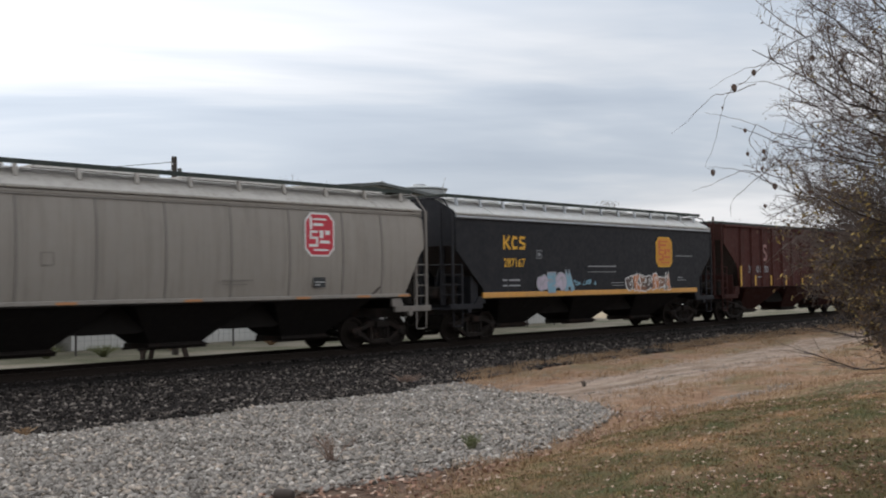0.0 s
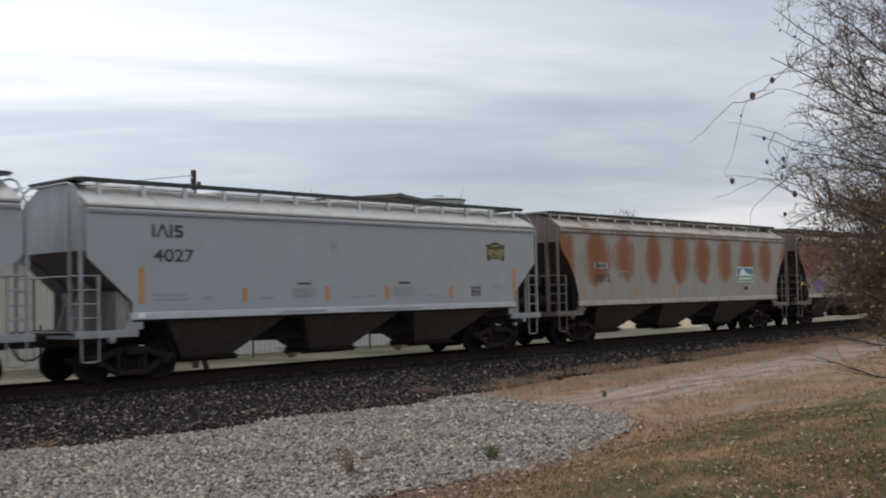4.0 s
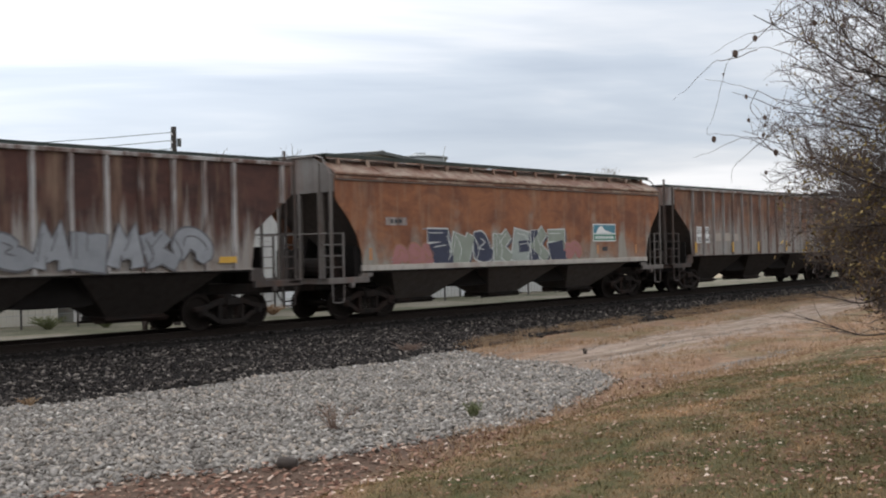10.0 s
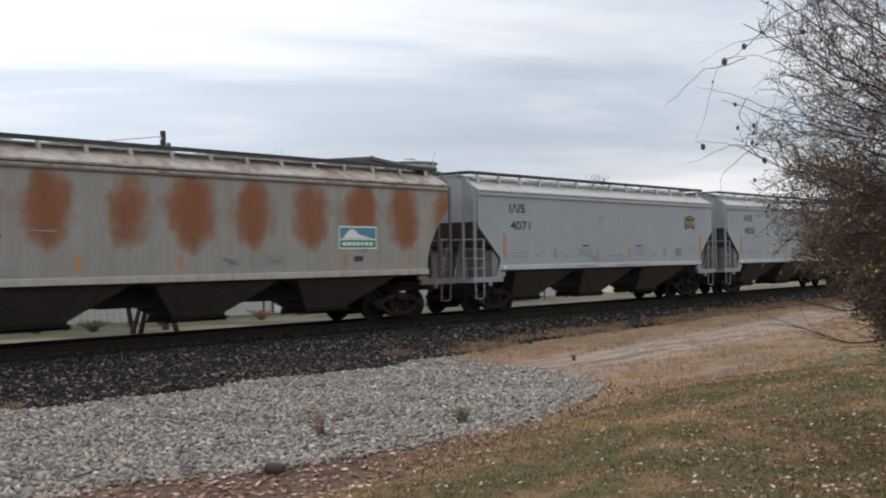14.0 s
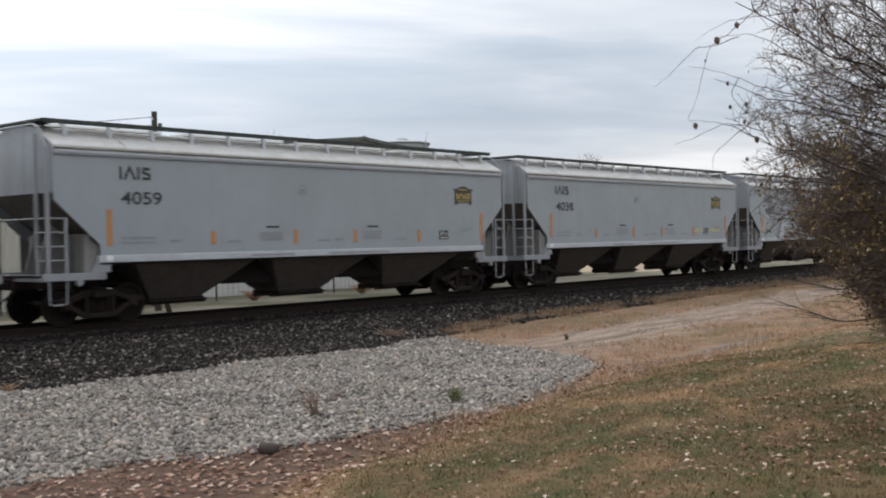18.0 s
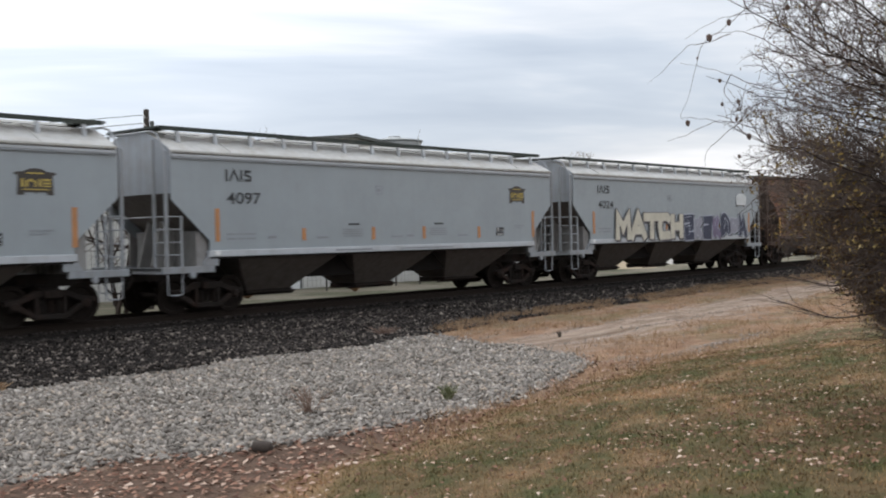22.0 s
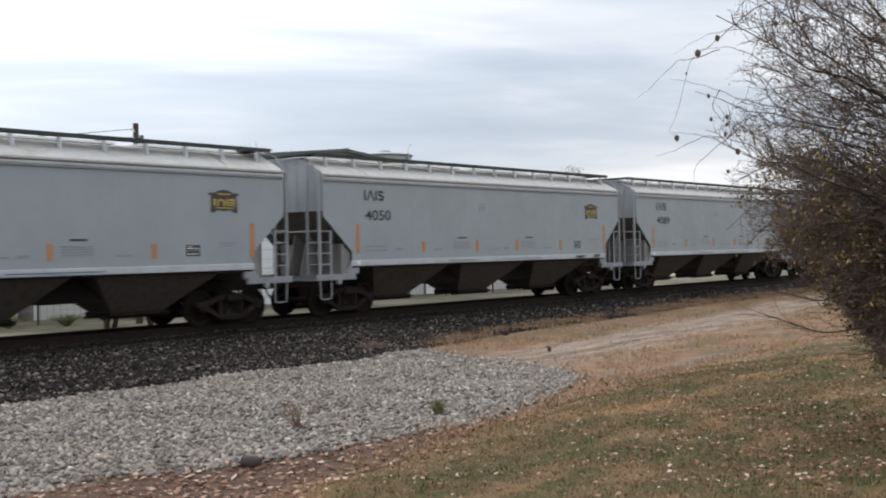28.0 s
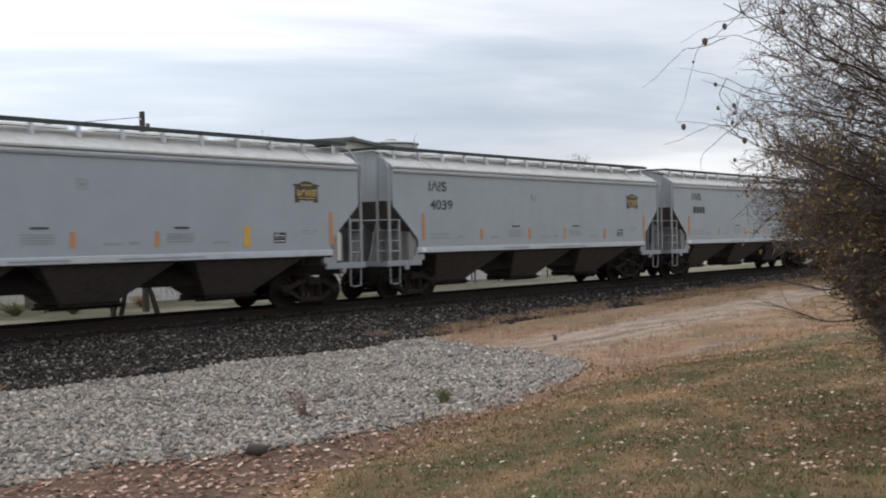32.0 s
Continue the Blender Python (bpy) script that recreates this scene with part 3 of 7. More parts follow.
        rib = Shape().prism([(X(0.25), 1.05), (X(1.06), 1.05), (X(1.06), 1.95), (X(0.6), 2.3)], -0.30, -0.26)
        rib.prism([(X(0.25), 1.05), (X(1.06), 1.05), (X(1.06), 1.95), (X(0.6), 2.3)], 0.26, 0.30)
        part("end_gusset", rib, look_["web"], car)
        deck = Shape().box(min(X(-0.30), X(0.12)), max(X(-0.30), X(0.12)), -1.5, 1.5, 1.03, 1.09)
        deck.box(min(X(-0.30), X(-0.24)), max(X(-0.30), X(-0.24)), -1.52, 1.52, 0.95, 1.10)
        part("end_platform", deck, rail_m, car)
        for s in (-1, 1):
            ya, yb = sorted((s * (face - 0.10), s * face))
            beam = Shape().box(min(X(-0.30), X(1.30)), max(X(-0.30), X(1.30)), ya, yb, 0.95, 1.12)
            part("end_beam", beam, rail_m, car, bevel=0.01)
            if not ribbed and not bulge:
                yc, yd = sorted((s * (face - 0.14), s * (face - 0.10)))
                edge = 1.15 * (z_bend - 1.92) / (z_bend - 1.76)
                part("corner_gusset", Shape().prism([(X(0.80), 1.12), (X(1.16), 1.12), (X(1.16), 1.74), (X(edge - 0.02), 1.90), (X(0.80), 2.02)], yc, yd), look_["web"], car)
            pad = Shape().prism([(X(0.92), 1.12), (X(1.42), 1.12), (X(1.42), low + 0.05), (X(1.12), low + 0.05)], ya, yb)
            part("jacking_pad", pad, rail_m, car)
            eye = Shape().lathe([(0.0, -0.05), (0.05, -0.05), (0.085, -0.04), (0.085, 0.04), (0.0, 0.04)], 12)
            part("pull_lug", eye, rail_m, car, at=(X(0.62), s * (face - 0.04), 0.90))
            yy = s * (face - 0.05)
            post = Shape().box(X(-0.14) - 0.04, X(-0.14) + 0.04, min(yy - 0.03, yy + 0.03), max(yy - 0.03, yy + 0.03), 1.0, top + 0.05)
            lad = part("ladder", post, rail_m, car)
            stile = Shape().box(X(0.31) - 0.03, X(0.31) + 0.03, yy - 0.02, yy + 0.02, 1.08, 2.40)
            part("stile", stile, rail_m, lad)
            rung = Shape().tube([(X(-0.14), yy - s * 0.0, 0), (X(0.31), yy, 0)], 0.018, 6).mesh("rung")
            tread = Shape().tube([(X(-0.14), yy, 0), (X(-0.14), s * 1.06, 0)], 0.018, 6).mesh("rung")
            for z in (1.42, 1.74, 2.06, 2.38):
                part("rung", rung, rail_m, lad, at=(0, 0, z))
                part("rung", tread, rail_m, lad, at=(0, 0, z))
            st = Shape().tube([(X(-0.13), yy, 0.97), (X(-0.11), yy, 0.43), (X(0.02), yy, 0.41), (X(0.18), yy, 0.41), (X(0.31), yy, 0.43), (X(0.32), yy, 0.97)], 0.022, 6)
            part("step", st, rail_m, car)
        mid = Shape().box(X(-0.14) - 0.035, X(-0.14) + 0.035, -1.09, -1.03, 1.05, top + 0.36)
        part("end_post", mid, rail_m, car)
        bar = Shape().tube([(X(-0.14), -face + 0.05, 2.38), (X(-0.14), face - 0.05, 2.38)], 0.02, 6)
        part("end_rail", bar, rail_m, car)
        if not ribbed:
            arch = Shape().tube([(X(-0.14), -face + 0.05, top + 0.03), (X(-0.10), -1.18, top + 0.52), (X(-0.10), -0.9, top + 0.60), (X(-0.10), 0.9, top + 0.60), (X(-0.10), 1.18, top + 0.52), (X(-0.14), face - 0.05, top + 0.03)], 0.026, 6)
            part("end_arch", arch, rail_m, car)
        coup = Shape().box(min(X(-0.30), X(-0.60)), max(X(-0.30), X(-0.60)), -0.10, 0.10, 0.78, 1.0)
        coup.prism([(X(-0.55), -0.16), (X(-0.84), -0.13), (X(-0.86), 0.0), (X(-0.72), 0.05), (X(-0.80), 0.17), (X(-0.55), 0.14)], 0.74, 1.04, "z")
        part("coupler", coup, M_IRON, car, "rusty steel knuckle coupler", bevel=0.01)
        hose = Shape().tube([(X(-0.32), -0.35, 0.85), (X(-0.45), -0.36, 0.62), (X(-0.62), -0.30, 0.48), (X(-0.78), -0.2, 0.46)], 0.025, 6)
        part("air_hose", hose, M_IRON, car)
        draft = Shape().box(min(X(-0.32), X(2.4)), max(X(-0.32), X(2.4)), -0.28, 0.28, 0.74, 1.05)
        part("draft_sill", draft, M_IRON, car)
    if look_["web"] is not M_WEB:
        # brake gear that fills the leading end
        tank = Shape().lathe([(0.0, -0.75), (0.22, -0.75), (0.27, -0.68), (0.27, 0.68), (0.22, 0.75), (0.0, 0.75)], 14)
        part("air_reservoir", tank, M_IRON, car, at=(0.42 - h, 0.1, 1.42))
        part("brake_valve", Shape().box(0.15 - h, 0.55 - h, 0.5, 1.25, 1.09, 1.95), M_IRON, car, bevel=0.03)
        part("brake_cylinder", Shape().box(0.62 - h, 0.85 - h, -0.9, -0.2, 1.09, 1.8), M_IRON, car, bevel=0.03)
        for y in (-0.95, 0.0, 0.95):
            part("end_strut", Shape().box(0.02 - h, 0.12 - h, y - 0.05, y + 0.05, 1.08, end_z), rail_m, car)
    # bays with their gates
    ya, yb = look_["bay_top_y"], 0.50
    for c in look_["bays"]:
        x = c - h
        w = look_["bay_half"] - 0.22
        t_, b_ = low - 0.01, 0.36
        bay = Shape().put([(x - w, -ya, t_), (x + w, -ya, t_), (x + w, ya, t_), (x - w, ya, t_), (x - 0.80, -yb, b_), (x + 0.80, -yb, b_), (x + 0.80, yb, b_), (x - 0.80, yb, b_)],
                          [(0, 1, 2, 3), (7, 6, 5, 4), (0, 4, 5, 1), (1, 5, 6, 2), (2, 6, 7, 3), (3, 7, 4, 0)])
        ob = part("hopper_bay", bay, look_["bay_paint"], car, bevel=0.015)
        gate = Shape().box(x - 0.86, x + 0.86, -0.56, 0.56, 0.24, 0.37).box(x - 1.02, x + 1.02, -0.40, -0.34, 0.20, 0.26).box(x - 1.02, x + 1.02, 0.34, 0.40, 0.20, 0.26)
        gate.tube([(x - 0.9, -0.62, 0.30), (x + 0.9, -0.62, 0.30)], 0.03, 6)
        part("outlet_gate", gate, M_IRON, ob, bevel=0.008)
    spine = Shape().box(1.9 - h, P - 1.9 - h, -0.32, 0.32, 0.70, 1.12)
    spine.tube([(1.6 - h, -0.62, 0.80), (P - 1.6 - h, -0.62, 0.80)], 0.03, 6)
    part("center_sill", spine, M_UNDERSHADE, car)
    # saddles whose near-black colour draws the shadow triangles between the bays
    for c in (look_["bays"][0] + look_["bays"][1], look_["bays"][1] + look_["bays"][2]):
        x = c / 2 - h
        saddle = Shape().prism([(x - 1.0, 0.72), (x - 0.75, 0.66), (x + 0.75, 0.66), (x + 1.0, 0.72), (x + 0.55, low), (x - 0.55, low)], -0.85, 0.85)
        part("bay_saddle", saddle, M_UNDERSHADE, car)
    truck(car, look_["truck"] - h)
    truck(car, P - look_["truck"] - h)
    car["half"] = h
    return car


def plate(sh, u0, u1, z0, z1, y, thick=0.006):
    return sh.box(u0, u1, -y - thick, -y, z0, z1)


def marks(car, name, items, y, material, label="", lift=0.004):
    """Small flat bars on the near side, as one part: rows of u0, u1, z0, z1."""
    h = car["half"]
    sh = Shape()
    for u0, u1, z0, z1 in items:
        plate(sh, u0 - h, u1 - h, z0, z1, y + lift - 0.004, 0.006)
    return tagged(part(name, sh, material, car, label), kind="stuff" if len(items) > 1 else "")


def poly_mark(car, name, polys, y, material, label="", lift=0.0):
    h = car["half"]
    sh = Shape()
    for poly in polys:
        sh.prism([(p - h, q) for p, q in poly], -(y + lift), -(y + lift + 0.006))
    return tagged(part(name, sh, material, car, label), kind="stuff" if len(polys) > 1 else "")


def octagon(u0, u1, z0, z1, cut):
    return [(u0, z0 + cut), (u0 + cut, z0), (u1 - cut, z0), (u1, z0 + cut), (u1, z1 - cut), (u1 - cut, z1), (u0 + cut, z1), (u0, z1 - cut)]


def curl(pts, steps=5):
    """A smooth line through points."""
    ends = [pts[0]] + list(pts) + [pts[-1]]
    line = []
    for p0, p1, p2, p3 in zip(ends, ends[1:], ends[2:], ends[3:]):
        for i in range(steps):
            f = i / steps
            line.append(tuple(0.5 * (2 * b + (c - a) * f + (2 * a - 5 * b + 4 * c - d) * f * f + (3 * b - a - 3 * c + d) * f ** 3) for a, b, c, d in zip(p0, p1, p2, p3)))
    return line + [tuple(pts[-1])]


def ribbon(sh, line, r, y, h):
    """A sprayed stroke with round ends, lying on the car's side."""
    n = len(line)
    lefts, rights = [], []
    for i, (u, z) in enumerate(line):
        (a, b), (c, d) = line[max(i - 1, 0)], line[min(i + 1, n - 1)]
        k = math.hypot(c - a, d - b) or 1.0
        e = min(i, n - 1 - i)
        w = r * (0.45 if e == 0 else 0.85 if e == 1 else 1.0)
        dx, dz = (d - b) / k * w, -(c - a) / k * w
        ext = 0.5 * r * (-1 if i == 0 else 1 if i == n - 1 else 0)
        u, z = u + (c - a) / k * ext, z + (d - b) / k * ext
        up = y + 0.00022 * i
        lefts.append((u - h + dx, -up, z + dz))
        rights.append((u - h - dx, -up - 0.0004, z - dz))
    sh.sheet(lefts, rights)


def strokes(car, name, lines, r, y, material, label=""):
    """Straight painted strokes of even width, as one part."""
    sh = Shape()
    for k, line in enumerate(lines):
        bar(sh, line, r, y + 0.001 * k, car["half"])
    return tagged(part(name, sh, material, car, label), kind="stuff")


def bar(sh, line, r, y, h):
    """A broad stroke with square ends and mitred bends."""
    n = len(line)
    lefts, rights = [], []
    for i, (u, z) in enumerate(line):
        a = Vector(line[i]) - Vector(line[i - 1]) if i else Vector(line[1]) - Vector(line[0])
        b = Vector(line[i + 1]) - Vector(line[i]) if i < n - 1 else a
        a, b = a.normalized(), b.normalized()
        t = (a + b).normalized() if (a + b).length > 0.2 else a
        w = r / max(0.55, abs(t.dot(a)))
        e = t * (r * (-0.5 if i == 0 else 0.5 if i == n - 1 else 0.0))
        lefts.append((u - h + e.x - t.y * w, -y - 0.004 - 0.0002 * i, z + e.y + t.x * w))
        rights.append((u - h + e.x + t.y * w, -y - 0.004 - 0.0002 * i, z + e.y - t.x * w))
    sh.sheet(lefts, rights)


# bends of a sprayed shape in a unit box; none of them is a letter
BENDS = (((0.0, 0.1), (0.22, 0.85), (0.6, 0.55), (1.0, 0.95)), ((0.05, 0.92), (0.5, 0.62), (0.22, 0.28), (0.95, 0.05)), ((0.0, 0.3), (0.28, 0.95), (0.72, 0.95), (1.0, 0.5), (0.78, 0.08)),
         ((0.0, 0.05), (0.36, 0.45), (0.3, 0.95), (0.72, 0.72), (1.0, 0.15)), ((0.05, 0.62), (0.4, 0.06), (0.96, 0.36), (0.62, 0.95), (0.25, 0.8)), ((0.0, 0.8), (0.3, 0.2), (0.7, 0.8), (1.0, 0.1)))
# block forms of two or three broad strokes, no letters either
BLOCKS = ((((0.1, 0.0), (0.1, 1.0), (0.9, 0.9)), ((0.2, 0.5), (0.85, 0.55), (0.95, 0.05))), (((0.05, 0.95), (0.9, 1.0), (0.85, 0.5)), ((0.85, 0.5), (0.15, 0.4), (0.2, 0.0), (0.95, 0.0))),
          (((0.1, 0.05), (0.3, 1.0), (0.55, 0.35)), ((0.55, 0.35), (0.8, 1.0), (0.95, 0.0))), (((0.9, 0.85), (0.25, 1.0), (0.1, 0.1), (0.9, 0.05)), ((0.45, 0.5), (0.95, 0.5))),
          (((0.15, 0.0), (0.2, 0.95)), ((0.8, 1.0), (0.25, 0.5), (0.9, 0.0))), (((0.1, 1.0), (0.15, 0.1), (0.8, 0.0), (0.85, 0.95)), ((0.5, 0.9), (0.5, 0.4))))


def graffiti(car, u0, u1, z0, z1, count, fills, edge, y, seed, ragged=0.5, blocks=0.0, shadow=None):
    """Sprayed shapes side by side, swollen or blocky, over an outline colour and, where given, a cast-off second outline."""
    rnd = random.Random(seed)
    h = car["half"]
    step, tall = (u1 - u0) / count, z1 - z0
    back, lines, low = Shape(), Shape(), Shape()
    front = [Shape() for _ in fills]
    for i in range(count):
        blocky = rnd.random() < blocks
        r = min(step * (0.19 if blocky else 0.33), tall * (0.17 if blocky else 0.25))
        hi = tall * (1.0 - 0.3 * ragged * rnd.random())
        lean = (rnd.random() - 0.5) * 0.5
        a = u0 + step * i - 0.04 * step
        lift = 0.0008 * (i % 3)

        def at(p, q):
            return a + step * 1.05 * (0.12 + 0.76 * p + lean * (q - 0.5) + 0.05 * (rnd.random() - 0.5)), z0 + r + (hi - 2.0 * r) * min(1.0, max(0.0, q + 0.07 * (rnd.random() - 0.5)))

        if blocky:
            for k, form in enumerate(BLOCKS[rnd.randrange(len(BLOCKS))]):
                line = [at(p, q) for p, q in form]
                up = lift + 0.0012 * k
                if shadow:
                    bar(low, [(p + 0.09, q - 0.06) for p, q in line], r + 0.03, y - 0.002 + up, h)
                bar(back, line, r + 0.045, y + 0.003 + up, h)
                bar(front[(i + (k and rnd.random() < 0.3)) % len(fills)], line, r, y + 0.010 + up, h)
                if rnd.random() < 0.7:
                    bar(lines, [(p - 0.3 * r, q + 0.4 * r) for p, q in line[:2]], 0.014, y + 0.017 + up, h)
        else:
            line = curl([at(p, q) for p, q in BENDS[rnd.randrange(len(BENDS))]])
            if shadow:
                ribbon(low, [(p + 0.09, q - 0.06) for p, q in line], r + 0.03, y - 0.002 + lift, h)
            ribbon(back, line, r + 0.05, y + 0.002 + lift, h)
            ribbon(front[i % len(fills)], line, r, y + 0.010 + lift, h)
            ribbon(lines, [(p + 0.25 * r, q + 0.2 * r) for p, q in line[2:-3]], 0.014 + 0.008 * rnd.random(), y + 0.020 + lift, h)
        if rnd.random() < 0.6:
            c = a + step * rnd.random()
            ribbon(lines, curl([(c, z0 + tall * 0.15), (c + 0.12 * step, z0 + tall * 0.4), (c - 0.1 * step, z0 + tall * 0.75)]), 0.018, y + 0.026, h)
    g = tagged(part("graffiti", back, edge, car, "sprayed graffiti, lettering not readable"), kind="stuff")
    for sh, m in zip(front, fills):
        if sh.v:
            tagged(part("graffiti_fill", sh, m, g), kind="stuff")
    if low.v:
        tagged(part("graffiti_underlay", low, shadow, g), kind="stuff")
    tagged(part("graffiti_stroke", lines, edge, g), kind="stuff")
    return g


def scrawl(car, u0, u1, z0, z1, material, y, seed, n=10, r=0.02):
    """Thin sprayed lines."""
    rnd = random.Random(seed)
    h = car["half"]
    sh = Shape()
    w, tall, i = (u1 - u0) / n, z1 - z0, 0
    while i < n:
        k = min(n - i, 3 + rnd.randrange(3))
        for knot in range(2):
            pts = [(u0 + w * (i + k * 0.8 * rnd.random()), z0 + tall * (0.15 + 0.7 * rnd.random())) for q in range(k + 3)]
            ribbon(sh, curl(pts, 5), r * (0.5 + 0.5 * rnd.random()), y + 0.003 + 0.012 * knot, h)
        i += k
    return tagged(part("graffiti_line", sh, material, car, "thin sprayed scrawl"), kind="stuff")


def number(car, text, u, z, height, width, material, y):
    ob = part("car_number", words(text, height, width, material), material, car)
    ob.location = (u - car["half"], -y - 0.007, z)
    return ob


# ---- the train ----
BASE = dict(top=3.95, low=1.34, face=1.6, ribs=False, bulge=0.0, sill_height=0.17, walk=4.68, walk_y=1.14, brackets=14, posts=(), post_paint=None,
            outline=[(0, 3.95), (0, 2.80), (1.15, 1.76), (1.15, 1.34)], bay_top_y=1.52, bay_half=2.10, truck=1.45, bay_paint=M_BAY, board=M_WALK, slope=M_GRIME, band=M_BEIGE, flange=M_UNDERSHADE)
GREY_LOOK = dict(BASE, length=16.549, bays=(4.0, 8.27, 12.55), side=M_GREY, roof=M_GREY_ROOF_LIT, sill=M_GREY_SILL, end=M_GREY_END, rails=M_GREY_RAIL_SHADE, web=M_WEB, slope=M_DUSTY, band=M_GREY_SILL, bracket_paint=M_GREY_SILL)
BLACK_LOOK = dict(BASE, length=17.005, bays=(4.15, 8.5, 12.85), side=M_BLACK, roof=M_GREY_ROOF_LIT, sill=M_STRIPE, end=M_BLACK, rails=M_BLACK, web=M_BLACK, band=M_GREY_SILL, bracket_paint=M_GREY_SILL, bay_paint=M_UNDERSHADE,
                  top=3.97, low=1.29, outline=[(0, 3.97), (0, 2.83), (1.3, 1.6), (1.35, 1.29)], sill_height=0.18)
BEIGE_LOOK = dict(BASE, length=16.547, bays=(4.0, 8.27, 12.55), side=M_BEIGE, roof=M_BEIGE_ROOF_LIT, sill=M_BEIGE, end=M_BEIGE, rails=M_SEAM, web=M_UNDERSHADE, bracket_paint=M_BEIGE_ROOF_LIT, bay_paint=M_UNDERSHADE,
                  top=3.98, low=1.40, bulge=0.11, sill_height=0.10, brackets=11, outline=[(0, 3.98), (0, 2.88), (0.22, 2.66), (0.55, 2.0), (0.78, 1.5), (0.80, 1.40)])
RUST_LOOK = dict(BASE, band=M_PALE_ROOF, length=17.813, bays=(4.3, 8.9, 13.5), bay_half=2.25, side=M_PALE, roof=M_PALE_ROOF, sill=M_PALE_SILL, end=M_END_OLD, rails=M_END_OLD, web=M_UNDERSHADE, bracket_paint=M_PALE_SILL, truck=1.75,
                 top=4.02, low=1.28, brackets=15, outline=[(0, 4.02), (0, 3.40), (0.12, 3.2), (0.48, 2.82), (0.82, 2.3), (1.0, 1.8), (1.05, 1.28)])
ORANGE_LOOK = dict(RUST_LOOK, band=M_RUST_ROOF, side=M_HALF_RUST, roof=M_RUST_ROOF, bracket_paint=M_RUST_ROOF)
SEAMED_LOOK = dict(ORANGE_LOOK, side=M_SEAM_RUST)
RIBBED = dict(BASE, length=17.848, bays=(4.3, 8.92, 13.55), bay_half=2.25, ribs=True, face=1.5, top=4.30, low=1.42, sill_height=0.05, walk=4.46, walk_y=0.98, brackets=9, truck=1.75, bay_top_y=1.45,
              outline=[(0, 4.30), (0, 3.42), (1.25, 2.45), (1.42, 1.42)])
STREAKED_LOOK = dict(RIBBED, bay_paint=M_BAY_DARK, side=M_OLDWHITE, roof=M_OLDGREY, sill=M_OLDWHITE, end=M_OLDGREY, rails=M_RAIL_DARK, web=M_UNDERSHADE, bracket_paint=M_END_OLD, post_paint=M_OLDPOST,
                     posts=[1.25 + 0.915 * k for k in range(17)] + [0.35, 17.5])
OLDGREY_LOOK = dict(RIBBED, side=M_OLDGREY_SIDE, roof=M_OLDGREY, sill=M_OLDGREY, bay_paint=M_BAY_DARK, end=M_OLDGREY, rails=M_RAIL_DARK, web=M_UNDERSHADE, bracket_paint=M_END_OLD, post_paint=M_OLDGREY,
                    posts=[1.45 + 0.925 * k for k in range(17)])
OXIDE_LOOK = dict(RIBBED, length=17.669, bays=(4.2, 8.83, 13.45), side=M_OXIDE, roof=M_OXIDE_DARK, sill=M_OXIDE, end=M_OXIDE_DARK, rails=M_OXIDE_DARK, web=M_OXIDE_DARK, bracket_paint=M_OXIDE_DARK, post_paint=M_OXIDE,
                  bay_paint=M_OXIDE_DARK, top=4.28, low=1.44, posts=[1.55 + 1.12 * k for k in range(14)])
BROWN_LOOK = dict(RIBBED, flange=M_OLDPOST, length=17.541, bays=(4.2, 8.77, 13.35), side=M_BROWN, roof=M_BROWN_DARK, sill=M_BROWN_DARK, end=M_BROWN_DARK, rails=M_BROWN_DARK, web=M_BROWN_DARK, bracket_paint=M_BROWN_DARK, post_paint=M_BROWN,
                  top=4.37, low=1.33, walk=4.52, outline=[(0, 4.37), (0, 3.45), (1.2, 2.4), (1.40, 1.33)], posts=[])
GAP, CARS = 1.536, []
Y_FLAT = 1.604
GREYS = "grey covered hopper cars"


